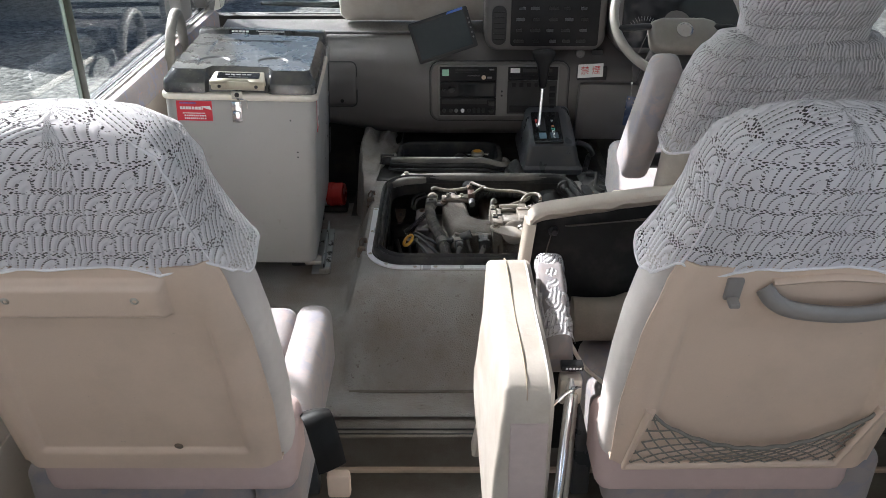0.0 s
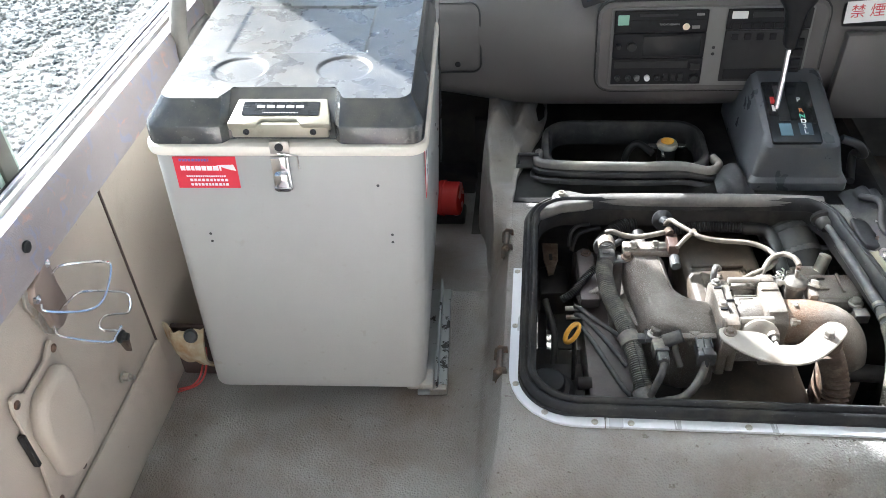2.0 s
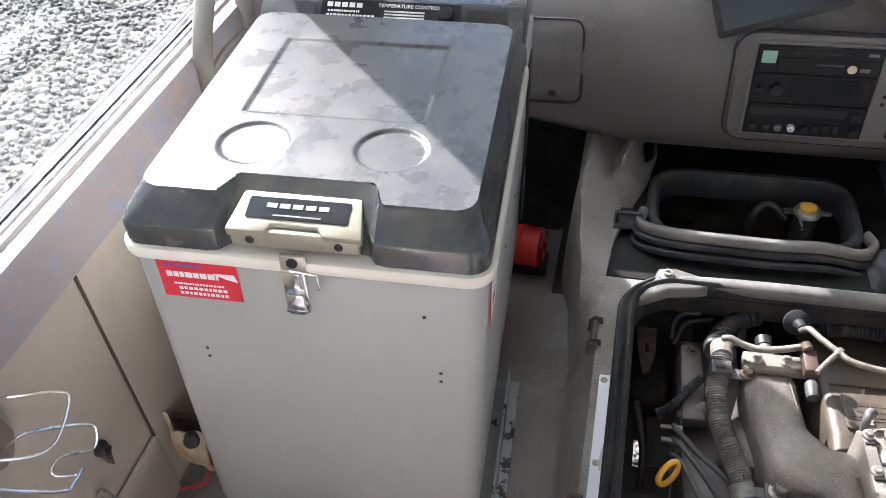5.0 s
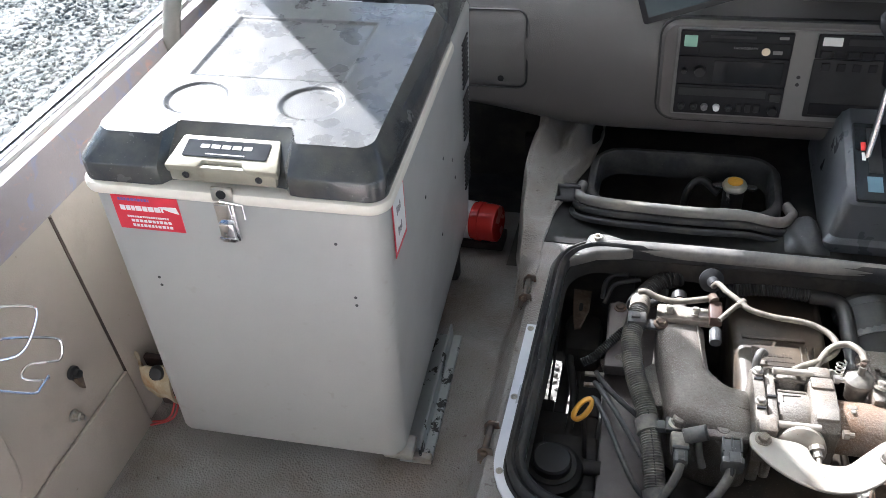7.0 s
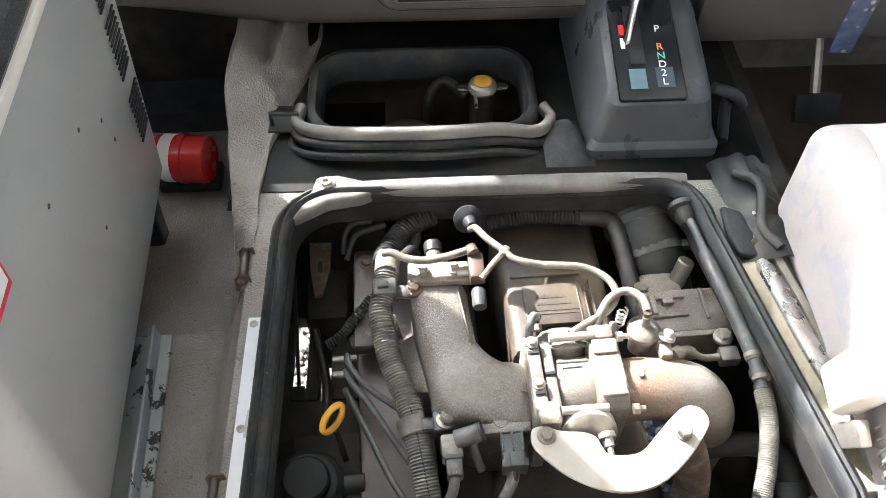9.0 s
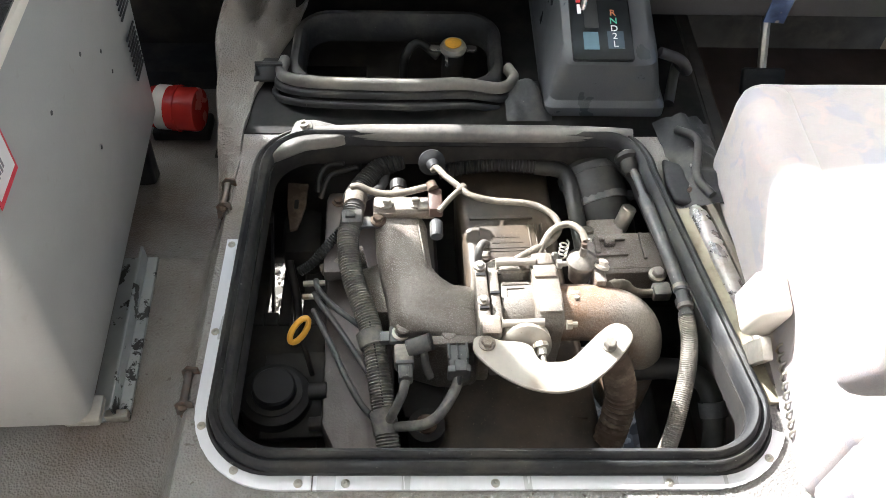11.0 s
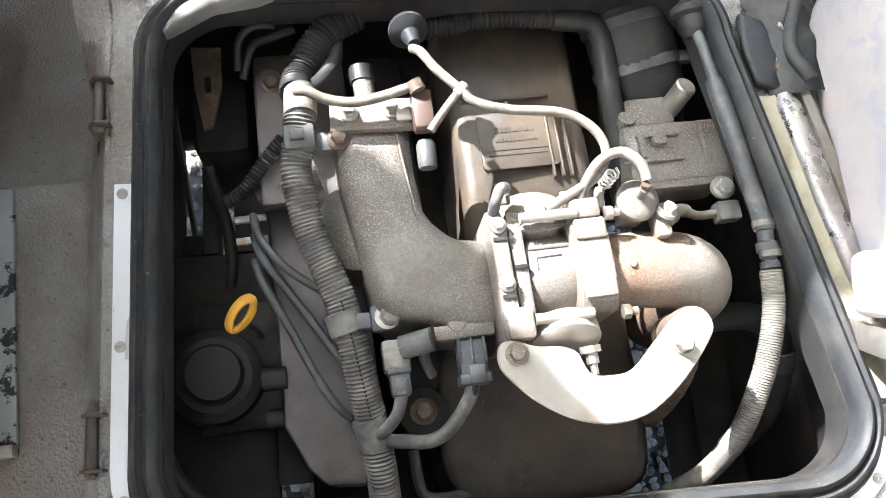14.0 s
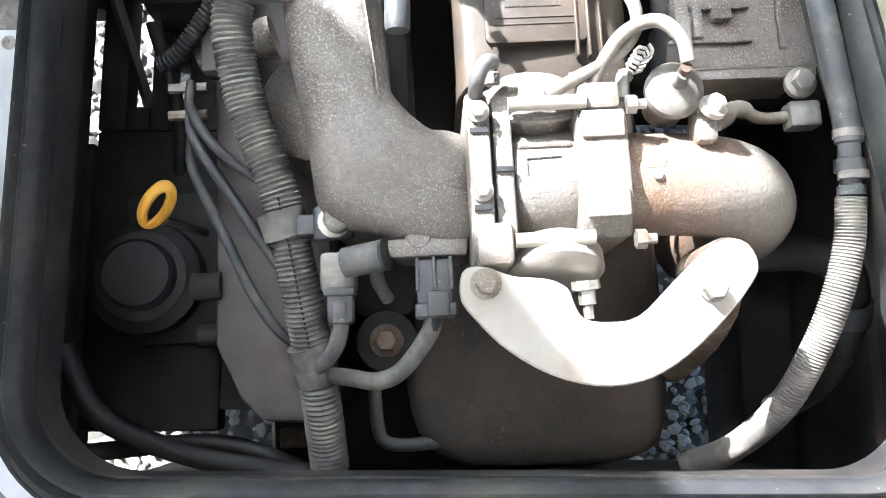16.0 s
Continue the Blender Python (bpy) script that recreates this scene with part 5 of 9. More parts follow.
def hatch_seals():
    t = thing("hatch_seal", (0.15, 2.23, DECK), "black rubber seal round the open engine hatch", "seal")
    # hollow bulb with an outer and an inner lip
    prof = [(-0.012, -0.012), (-0.013, 0.010), (-0.010, 0.018), (-0.005, 0.021), (-0.0015, 0.019), (0.0005, 0.012), (0.003, 0.013), (0.006, 0.016), (0.0105, 0.014), (0.013, 0.008), (0.013, -0.012)]
    path = []
    for x, y in HOLE_1:
        rise = 0.004 * smooth01((y - 2.30) / 0.18)
        wave = 0.003 * noise.noise((x * 11, y * 11, 3.0))
        path.append((x + wave, y + (wave if y < 2.3 else 0.0), DECK + 0.008 + rise * 0.5 + 0.6 * wave))
    part("lining", sweep(path, [(-0.014, -0.045), (-0.014, -0.006), (-0.004, -0.006), (-0.004, -0.045)], True), M["bay"], t, "dark edge lining", 50)
    part("bulb", sweep(path, prof, True), M["rubber"], t, "dusty black hollow bulb", 50)
    # paler strip that paints the sunlit stretch of the far seal
    far = [(-0.10 + 0.0125 * i, 2.4975, DECK + 0.0195) for i in range(41)]
    part("lit_strip", tube(far, [0.0146 - 0.0046 * abs(i / 20 - 1) ** 4 for i in range(41)], 16), M["rubber_sunlit"], t, "far top of the seal, lightened as if sunlit", 60)
    lip = [(-0.004, 0.0), (-0.004, 0.006), (-0.001, 0.008), (0.002, 0.006), (0.002, 0.0)]
    ring = [(x + (x - 0.15) * 0.042, y + (y - 2.23) * 0.048, z - 0.007) for x, y, z in path]
    part("lip", sweep(ring, lip, True), M["rubber"], t, "thin outer lip", 50)
    # bar behind the hatch, bolted at its end
    t = thing("corner_bracket", (-0.11, 2.495, DECK), "metal plate bolted at the hatch corner, coloured pale for sun", "bracket")
    # the plate takes the lit rubber tone, for sun on this corner
    out = [(-0.166, 2.440), (-0.141, 2.492), (-0.134, 2.520), (-0.104, 2.523), (-0.058, 2.508), (-0.040, 2.490), (-0.070, 2.478), (-0.115, 2.470)]
    part("end_plate", prism(out, "z", DECK + 0.003, DECK + 0.0270, 0.006, 3), M["rubber_sunlit"], t, "end plate in the sunlit rubber tone")
    bm = lathe([(0, 0), (0.013, 0), (0.013, 0.002), (0.0075, 0.003), (0.0075, 0.009), (0.0045, 0.009), (0.004, 0.005), (0, 0.005)], (-0.119, 2.502, DECK + 0.0270), (0, 0, 1), 18)
    part("bolt", bm, M["steel"], t)
    # aluminium strip with screws round the near-side and the rear edge
    t = thing("hatch_trim", (-0.205, 2.1, DECK), "aluminium edge strip with screws round the hatch", "trim")
    off = 0.0225

    def strip(pts):
        a, b = [], []
        P = [Vector((x, y, 0)) for x, y in pts]
        for i, p in enumerate(P):
            d = (P[min(i + 1, len(P) - 1)] - P[max(i - 1, 0)]).normalized()
            n = Vector((-d.y, d.x, 0))
            a.append(p + n * (off - 0.0085))
            b.append(p + n * (off + 0.0095))
        lo, hi = DECK + 0.0006, DECK + 0.0055
        return loft([[(q.x, q.y, lo), (p.x, p.y, lo), (p.x, p.y, hi), (q.x, q.y, hi)] for q, p in zip(a, b)])
    left = [(-0.179, 2.292 - 0.036 * i) for i in range(8)] + [(-0.179 + 0.078 - 0.078 * math.cos(radians(a)), 1.951 + 0.078 - 0.078 * math.sin(radians(a))) for a in range(0, 91, 10)] + [(-0.06, 1.951)]
    rear = [(-0.058, 1.951)] + [(-0.02 + 0.05 * i, 1.951) for i in range(9)] + [(0.412 + 0.078 * math.sin(radians(a)), 2.029 - 0.078 * math.cos(radians(a))) for a in range(0, 71, 10)]
    part("strip", strip(list(reversed(left))), M["alu"], t)
    part("strip", strip(list(reversed(rear))), M["alu"], t)
    for x, y in ((-0.2035, 2.282), (-0.2035, 2.135), (-0.199, 2.000), (-0.152, 1.943), (-0.075, 1.9265), (-0.02, 1.9265), (0.155, 1.9265), (0.36, 1.9265), (0.486, 1.957)):
        part("screw", screw((x, y, DECK + 0.0055), 0.0036, (0, 0, 1)), M["steel"], t)
    # clip loops on the hump's shoulder
    for y in (2.052, 2.378):
        c = thing("hatch_clip", (-0.225, y, DECK - 0.02), "small rusty wire clip on the hump's side", "clip", "hatch clips")
        for sy in (-1, 1):
            part("ear", prism([(-0.252, DECK - 0.030), (-0.226, DECK - 0.032), (-0.228, DECK + 0.004), (-0.242, DECK + 0.006), (-0.250, DECK - 0.004)], "y", y + sy * 0.024 - 0.0015, y + sy * 0.024 + 0.0015, 0.001), M["dark_steel"], c)
        part("roller", tube([(-0.240, y - 0.022, DECK - 0.006), (-0.240, y + 0.022, DECK - 0.006)], 0.0055, 12), M["dark_steel"], c)
        part("pin_head", lathe([(0, 0), (0.006, 0), (0.006, 0.003), (0.003, 0.006), (0, 0.006)], (-0.240, y - 0.025, DECK - 0.006), (0, -1, 0), 10), M["rust"], c)
        part("base", box((-0.238, y, DECK - 0.030), (0.020, 0.056, 0.006), 0.002), M["rust"], c)
        c.location += Vector((0.013, 0.0, 0.010))
    # second, smaller hatch ahead
    t = thing("front_hatch_seal", (0.02, 2.70, DECK), "black folded rubber seal round the small front hatch", "seal")
    p2 = level(HOLE_2, DECK + 0.004)
    part("bulb", sweep(p2, [(-0.012, -0.03), (-0.012, 0.018), (-0.006, 0.026), (0.003, 0.026), (0.009, 0.019), (0.010, -0.004)], True), M["rubber"], t, "", 50)
    lips = [(-0.165, 2.66), (-0.168, 2.625), (-0.13, 2.592), (-0.05, 2.582), (0.05, 2.580), (0.13, 2.588), (0.195, 2.605), (0.222, 2.64), (0.212, 2.665)]
    # the top lip has the lit rubber tone, for sun along it
    for k, (w, h, mt) in enumerate(((0.0085, 0.047, "rubber_sunlit"), (0.0055, 0.033, "rubber"), (0.005, 0.020, "rubber"))):
        a = spline([(x * (1 + 0.03 * k), y - 0.0115 * k + 0.004, DECK + h - 0.35 * max(0.0, abs(x) - 0.12)) for x, y in lips], 6)
        part("lip", sweep(a, [(-w, -w), (-w, w * 0.3), (-w * 0.6, w * 0.8), (0.0, w), (w * 0.6, w * 0.8), (w, w * 0.3), (w, -w)]), M[mt], t, "folded rubber lip", 60)
    # radiator neck and cap below
    c = thing("coolant_filler", (0.112, 2.735, 0.05), "yellow-topped pressure cap with metal wings", "cap")
    part("wings", prism(rrect(0.070, 0.154, 2.722, 2.740, 0.008, 3), "z", 0.092, 0.098, 0.002), M["chrome"], c)
    part("cap", lathe([(0, 0), (0.022, 0), (0.024, 0.005), (0.021, 0.012), (0.016, 0.014), (0, 0.0145)], (0.112, 2.731, 0.092), (0, 0, 1), 24), M["steel"], c)
    part("sticker", lathe([(0, 0), (0.0145, 0), (0.0145, 0.0012), (0, 0.0012)], (0.112, 2.731, 0.1065), (0, 0, 1), 20), M["yellow"], c, "yellow sticker")
    part("lever", box((0.100, 2.702, 0.090), (0.006, 0.030, 0.004), 0.001), M["chrome"], c)
    part("neck", tube([(0.112, 2.731, 0.09), (0.112, 2.735, -0.05)], 0.02, 14), M["bay"], c)
    c.location += Vector((0.008, -0.014, 0.011))
    h = thing("radiator_hose", (0.0, 2.70, -0.05), "black radiator hose and fan shroud below the front hatch", "hose")
    part("hose", tube(spline([(0.095, 2.74, 0.070), (0.06, 2.76, 0.085), (0.035, 2.75, 0.060), (0.03, 2.73, 0.0)], 8), 0.008, 10), M["hose_black"], h)
    part("shroud", lathe([(0, 0.03), (0.05, 0.025), (0.066, 0.008), (0.07, -0.03), (0.0, -0.03)], (-0.005, 2.665, 0.02), (0, 0, 1), 28), M["bay"], h)
    part("pipe", tube([(0.05, 2.66, 0.02), (0.17, 2.66, 0.03)], 0.025, 14), M["bay"], h)
    # black mastic and folds on the deck by the front hatch
    def folds(u, v):
        x = 0.205 + 0.075 * u
        y = 2.545 + 0.10 * v
        return (x, y, DECK + 0.004 + 0.026 * math.sin(math.pi * u) * math.sin(math.pi * v) * (1 + 0.5 * math.sin(9 * u + 5 * v)))
    solo("seal_fold", sheet(folds, 14, 14), M["rubber"], "crumpled black rubber between the front hatch and the gear console", "seal", sharp=80)
    t = thing("hinge_bracket", (-0.20, 2.655, DECK), "black metal hinge loop beside the front hatch", "bracket")
    part("plate", box((-0.198, 2.655, DECK + 0.014), (0.060, 0.058, 0.006), 0.002), M["black"], t)
    part("loop", tube([(-0.222, 2.640, DECK + 0.016), (-0.222, 2.640, DECK + 0.040), (-0.180, 2.640, DECK + 0.040), (-0.180, 2.640, DECK + 0.016)], 0.004, 8), M["black"], t)
    t.location.x += 0.012
    # rumpled vinyl at the hump's front corner
    def rumple(u, v):
        y = 2.345 + 0.60 * v
        xl = -0.272 - 0.042 * smooth01((v - 0.2) / 0.5) + 0.010 * noise.noise((v * 6, 1.0, 4.0))
        xr = -0.216 + 0.075 * smooth01((v - 0.30) / 0.6)
        x = xl + (xr - xl) * u
        low = floor_height(-0.34, y)
        ridge = 0.004 + 0.058 * smooth01((v - 0.30) / 0.4)
        fold = smooth01((v - 0.50) / 0.3)
        if u < 0.22:
            z = low + (DECK + ridge - low) * smooth01(u / 0.22) ** 0.7
        else:
            z = DECK + 0.003 + ridge * (1 - 0.9 * smooth01((u - 0.22) / 0.78))
        k = smooth01(u / 0.15)
        z += k * fold * (0.011 * math.sin(13 * u + 6 * v) + 0.009 * math.sin(21 * u - 9 * v + 1)) * (1 - 0.7 * smooth01((u - 0.85) / 0.15))
        z += k * (0.010 * noise.noise((x * 22, y * 16, 2.0)) + 0.004 * noise.noise((x * 55, y * 40, 7.0))) * smooth01(v / 0.1)
        z = floor_height(x, y) + 0.003 + (z - floor_height(x, y) - 0.003) * smooth01(v / 0.32)
        if u > 0.97:
            z = DECK - 0.004
        return (x + 0.006 * noise.noise((y * 14, u * 3, 5.0)), y, z)
    solo("rumpled_vinyl", sheet(rumple, 48, 70), M["vinyl"], "rumpled grey vinyl covering at the front of the hump", "vinyl cover", sharp=80)
    # steel channel and trim on the driver's side of the hatch
    t = thing("side_rail", (0.49, 2.2, DECK), "grey metal side rail with a bright edge beside the hatch", "rail")
    line = spline([(0.474, 2.352, 0), (0.478, 2.335, 0), (0.487, 2.285, 0), (0.497, 2.222, 0), (0.507, 2.172, 0), (0.520, 2.105, 0), (0.530, 2.03, 0)], 6)
    rings, top, edge = [], [], []
    for i, p in enumerate(line):
        k = smooth01(i / 5)
        wv = 0.0025 * noise.noise((p.y * 30, 2.0, 0.5))
        rings.append([(p.x - 0.032 + wv, p.y, DECK + 0.002), (p.x - 0.032 + wv, p.y, DECK + 0.006), (p.x - 0.028 + wv, p.y, DECK + 0.009), (p.x - 0.016, p.y, DECK + 0.009), (p.x - 0.010, p.y, DECK + 0.012), (p.x - 0.006, p.y, DECK + 0.002)])
        w = 0.0075 + 0.0055 * k
        top.append([(p.x - w, p.y, DECK + 0.005), (p.x - w, p.y, DECK + 0.012), (p.x - 0.7 * w, p.y, DECK + 0.0165), (p.x - 0.2 * w, p.y, DECK + 0.0185), (p.x + 0.5 * w, p.y, DECK + 0.0175), (p.x + w, p.y, DECK + 0.014), (p.x + w, p.y, DECK + 0.005)])
        edge.append([(p.x + w + 0.001, p.y + 0.012, DECK + 0.002), (p.x + w + 0.001, p.y + 0.012, DECK + 0.015), (p.x + w + 0.010, p.y + 0.012, DECK + 0.017 + wv), (p.x + w + 0.018, p.y + 0.012, DECK + 0.010), (p.x + w + 0.020, p.y + 0.012, DECK + 0.002)])
    part("sealer", loft(rings), M["sealer"], t, "dirty cream sealing strip")
    part("channel", loft(top), M["rail_steel"], t, "bright worn metal edge", 60)
    part("outer", loft(edge), M["vinyl_lower"], t, "dark vinyl edge")
    for x, y in ((0.481, 2.325), (0.509, 2.165)):
        part("screw", screw((x, y, DECK + 0.018), 0.0035, (0, 0, 1)), M["steel"], t)
    part("flap", prism([(0.520, 2.32), (0.536, 2.335), (0.552, 2.24), (0.556, 2.17), (0.538, 2.175), (0.526, 2.24)], "z", DECK + 0.004, DECK + 0.012, 0.003), M["black"], t, "black rubber flap")
    part("tongue", prism([(0.446, 2.365), (0.474, 2.356), (0.480, 2.395), (0.468, 2.44), (0.442, 2.452), (0.440, 2.40)], "z", DECK + 0.002, DECK + 0.016, 0.005, 3), M["rubber"], t, "black rubber tongue")
    part("rivet", lathe([(0, 0), (0.0055, 0), (0.0045, 0.003), (0, 0.0035)], (0.472, 2.382, DECK + 0.016), (0, 0, 1), 12), M["dark_steel"], t)
    part("pin", tube([(0.478, 2.450, DECK + 0.020), (0.489, 2.400, DECK + 0.020)], 0.0030, 8), M["rail_steel"], t, "bright pin")
    solo("side_cable", tube(spline([(0.47, 2.50, DECK + 0.03), (0.492, 2.46, DECK + 0.045), (0.482, 2.40, DECK + 0.03), (0.497, 2.36, DECK + 0.03)], 8), 0.007, 10), M["rubber"], "black cable lying by the side rail", "cable")
    def crumple(u, v):
        x = 0.462 - 0.02 * v + 0.085 * u
        y = 2.35 + 0.19 * v
        return (x, y, DECK + 0.006 + 0.018 * abs(noise.noise((u * 3, v * 5, 1.0))) + 0.016 * math.sin(math.pi * u))
    solo("torn_liner", sheet(crumple, 12, 24), M["rubber"], "torn black liner at the corner of the hatch", "liner", sharp=80)


hatch_seals()


# ---- the engine ----
def spl2(pts, n=4):
    return [tuple(p)[:2] for p in spline([(x, y, 0) for x, y in pts], n, True)]


def engine():
    t = thing("engine", (0.12, 2.25, -0.55), "dusty petrol engine under the open hatch, with cast intake", "engine")
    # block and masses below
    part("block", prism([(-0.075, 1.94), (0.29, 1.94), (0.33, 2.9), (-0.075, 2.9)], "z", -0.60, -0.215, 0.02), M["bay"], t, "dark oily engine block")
    rock = prism([(-0.083, 2.50), (-0.081, 2.327), (-0.080, 2.179), (-0.082, 2.075), (-0.062, 2.030), (-0.044, 2.010), (-0.004, 2.006), (0.018, 2.030), (0.020, 2.50)], "z", -0.22, -0.018, 0.007, 2)
    part("cam_cover", rock, M["cam_cast"], t, "grey-brown cast cam cover")
    def up(x, y):
        return (x - 0.036 * (x - 0.015), y - 0.036 * (y - 1.994))
    shell = prism(spl2([up(*q) for q in [(0.158, 2.60), (0.31, 2.60), (0.325, 2.42), (0.322, 2.15), (0.318, 2.005), (0.292, 1.962), (0.215, 1.956), (0.120, 1.964), (0.082, 2.010), (0.085, 2.12), (0.130, 2.21), (0.152, 2.32)]], 4), "z", -0.34, -0.050, 0.030, 3)
    def slope(y):
        return smooth01((y - 2.10) / 0.20)
    for v in shell.verts:
        if v.co.z > -0.2:
            k = slope(v.co.y)
            v.co.z += 0.066 * k
            v.co.x -= 0.10 * k * (v.co.x - 0.0)
    bx = part("resonator_box", shell, M["plastic_box"], t, "dusty brown-black plastic chamber")
    pan = part("raised_panel", prism(rrect(0.158, 0.246, 2.316, 2.384, 0.006, 3), "z", 0.010, 0.0195, 0.002), M["plastic_box"], bx, "raised dusty panel")
    part("emboss", bars(print_line(-0.026, 0.018, 0.012, 0.006, random.Random(8), 0.3) + print_line(-0.026, 0.022, 0.000, 0.004, random.Random(9), 0.3) + [(-0.036, 0.036, -0.012, -0.0108), (-0.036, 0.036, -0.018, -0.0168)], plane_m((0.202, 2.350, 0.0195), (1, 0, 0), (0, 1, 0)), 0.0009), M["plastic_box"], pan, "raised bars")
    for k in range(3):
        part("rib", box((0.236 + 0.010 * k, 2.344, 0.0165), (0.003, 0.085, 0.010), 0.0014), M["plastic_box"], bx)
    part("rib", box((0.195, 2.402, 0.0165), (0.10, 0.006, 0.005), 0.001), M["plastic_box"], bx)
    part("drip_ridge", tube(spline([(0.104, 2.095, -0.053), (0.145, 2.082, -0.0485), (0.212, 2.077, -0.048), (0.290, 2.082, -0.050)], 6), 0.003, 8), M["plastic_box"], bx)
    part("dark_duct", box((0.06, 2.30, -0.13), (0.07, 0.42, 0.16), 0.02), M["bay"], t)
    # intake manifold: a broad runner that turns towards the throttle
    out = [(-0.004, 2.352), (0.073, 2.352), (0.074, 2.30), (0.078, 2.255), (0.090, 2.234), (0.108, 2.223), (0.140, 2.219), (0.140, 2.130), (0.078, 2.138), (0.019, 2.160), (0.014, 2.21), (0.002, 2.280)]
    bm = prism(out, "z", -0.06, 0.102, 0.026, 4)
    for v in bm.verts:
        if v.co.z > 0.0:
            v.co.z -= 0.020 * smooth01((0.05 - v.co.x) / 0.08) * smooth01((2.28 - v.co.y) / 0.1)
            v.co.z += 0.0016 * noise.noise(v.co * 40)
    mf = part("intake_manifold", bm, M["cast"], t, "rough cast aluminium intake manifold, dusty", 45)
    rib = [(0.034, 2.330, 0.100), (0.040, 2.27, 0.0985), (0.046, 2.21, 0.093), (0.058, 2.17, 0.092)]
    part("rib", tube(spline(rib, 5), 0.0035, 8, flat=0.8), M["cast"], mf)
    bm = prism([(-0.004, 2.338), (0.084, 2.336), (0.092, 2.350), (0.086, 2.368), (-0.002, 2.372)], "z", 0.096, 0.110, 0.003)
    fl = part("flange", bm, M["cast_bright"], mf, "flange with bolts")
    for x, y in ((0.016, 2.356), (0.058, 2.356)):
        part("bolt", hexbolt((x, y, 0.110), 0.0065, 0.009), M["steel"], fl)
    part("clip", box((0.072, 2.350, 0.113), (0.022, 0.018, 0.006), 0.002), M["steel"], fl)
    part("stub_pipe", tube([(0.036, 2.350, 0.096), (0.035, 2.378, 0.096), (0.034, 2.398, 0.094)], 0.0105, 14), M["cast"], mf, "bluish steel stub pipe")
    part("stub_collar", lathe([(0, 0), (0.0125, 0), (0.0125, 0.016), (0, 0.016)], (0.034, 2.396, 0.094), (0, 1, 0), 14), M["hose_black"], mf)
    part("parting_line", tube(spline([(0.060, 2.335, 0.1015), (0.066, 2.28, 0.100), (0.074, 2.225, 0.099), (0.098, 2.185, 0.1005), (0.130, 2.172, 0.102)], 6), 0.0013, 6), M["cast"], mf)
    for x, y, z in ((0.012, 2.348, 0.098), (0.034, 2.158, 0.080), (0.094, 2.140, 0.088)):
        part("boss", lathe([(0, -0.02), (0.010, -0.02), (0.010, 0.004), (0.008, 0.006), (0, 0.006)], (x, y, z), (0, 0, 1), 14), M["cast"], mf)
    # bell round the runner's root
    part("runner_root", lathe([(0.052, -0.08), (0.052, 0.012), (0.046, 0.022), (0.03, 0.028), (0, 0.028)], (0.018, 2.262, 0.015), (-0.15, 0, 1), 28), M["cast"], mf, "rusty-edged casting")
    # left stub towards the hose
    part("side_stub", tube(spline([(-0.085, 2.318, 0.005), (-0.055, 2.322, 0.016), (-0.02, 2.33, 0.02)], 6), [0.010, 0.011, 0.013, 0.018], 12), M["cast"], mf)

    # throttle body
    TY, TZ = 2.177, 0.083
    th = part("throttle_body", lathe([(0, 0), (0.040, 0), (0.043, 0.004), (0.043, 0.050), (0.040, 0.056), (0, 0.056)], (0.164, TY, TZ), (1, 0, 0), 36), M["cast_bright"], t, "bright dusty throttle body")
    bm = prism([(2.112, 0.015), (2.130, 0.008), (2.222, 0.010), (2.236, 0.030), (2.238, 0.118), (2.222, 0.134), (2.130, 0.136), (2.113, 0.120)], "x", 0.131, 0.147, 0.003)
    part("flange", bm, M["cast_bright"], th)
    bm = prism([(2.116, 0.018), (2.230, 0.018), (2.233, 0.128), (2.120, 0.130)], "x", 0.1485, 0.163, 0.004)
    part("flange", bm, M["cast_bright"], th)
    bm = prism([(2.128, 0.020), (2.226, 0.022), (2.230, 0.110), (2.216, 0.134), (2.150, 0.136), (2.128, 0.122)], "x", 0.207, 0.243, 0.004)
    part("outlet_block", bm, M["cast_bright"], th)
    part("boss", box((0.223, 2.226, 0.128), (0.030, 0.020, 0.022), 0.004), M["cast_bright"], th)
    part("boss", box((0.146, 2.125, 0.100), (0.026, 0.030, 0.075), 0.005), M["cast_bright"], th)
    for y, z in ((2.222, 0.137), (2.127, 0.133)):
        part("tie_rod", tube([(0.160, y, z), (0.214, y, z)], 0.0052, 12), M["bracket"], th)
        part("nut", lathe([(0, 0), (0.007, 0), (0.007, 0.007), (0, 0.007)], (0.243, y - 0.002, z - 0.005), (1, 0, 0), 6), M["steel"], th)
        part("stud", lathe([(0, 0), (0.0038, 0), (0.0038, 0.007), (0, 0.007)], (0.250, y - 0.002, z - 0.005), (1, 0, 0), 8), M["steel"], th)
    part("seam_mark", tube([(0.172, 2.174, TZ + 0.0433), (0.172, 2.186, TZ + 0.0430), (0.196, 2.187, TZ + 0.0428)], 0.0009, 6), M["cast"], th)
    part("port", box((0.165, 2.219, 0.118), (0.026, 0.008, 0.010), 0.003), M["black"], th)
    for x, y, z in ((0.139, 2.205, 0.135), (0.139, 2.150, 0.137), (0.156, 2.178, 0.1305)):
        part("slot", box((x, y, z), (0.012, 0.0035, 0.003)), M["black"], th)
    for y in (2.206, 2.150):
        part("pad", box((0.225, y, 0.1345), (0.030, 0.020, 0.007), 0.002), M["cast_bright"], th)
        part("bolt", hexbolt((0.139, y + 0.012, 0.136), 0.0055, 0.007), M["steel"], th)
    part("spindle", lathe([(0, 0), (0.015, 0), (0.016, 0.004), (0.013, 0.012), (0.009, 0.014), (0, 0.014)], (0.185, 2.118, 0.112), (0, -1, 0.25), 20), M["cast_bright"], th)
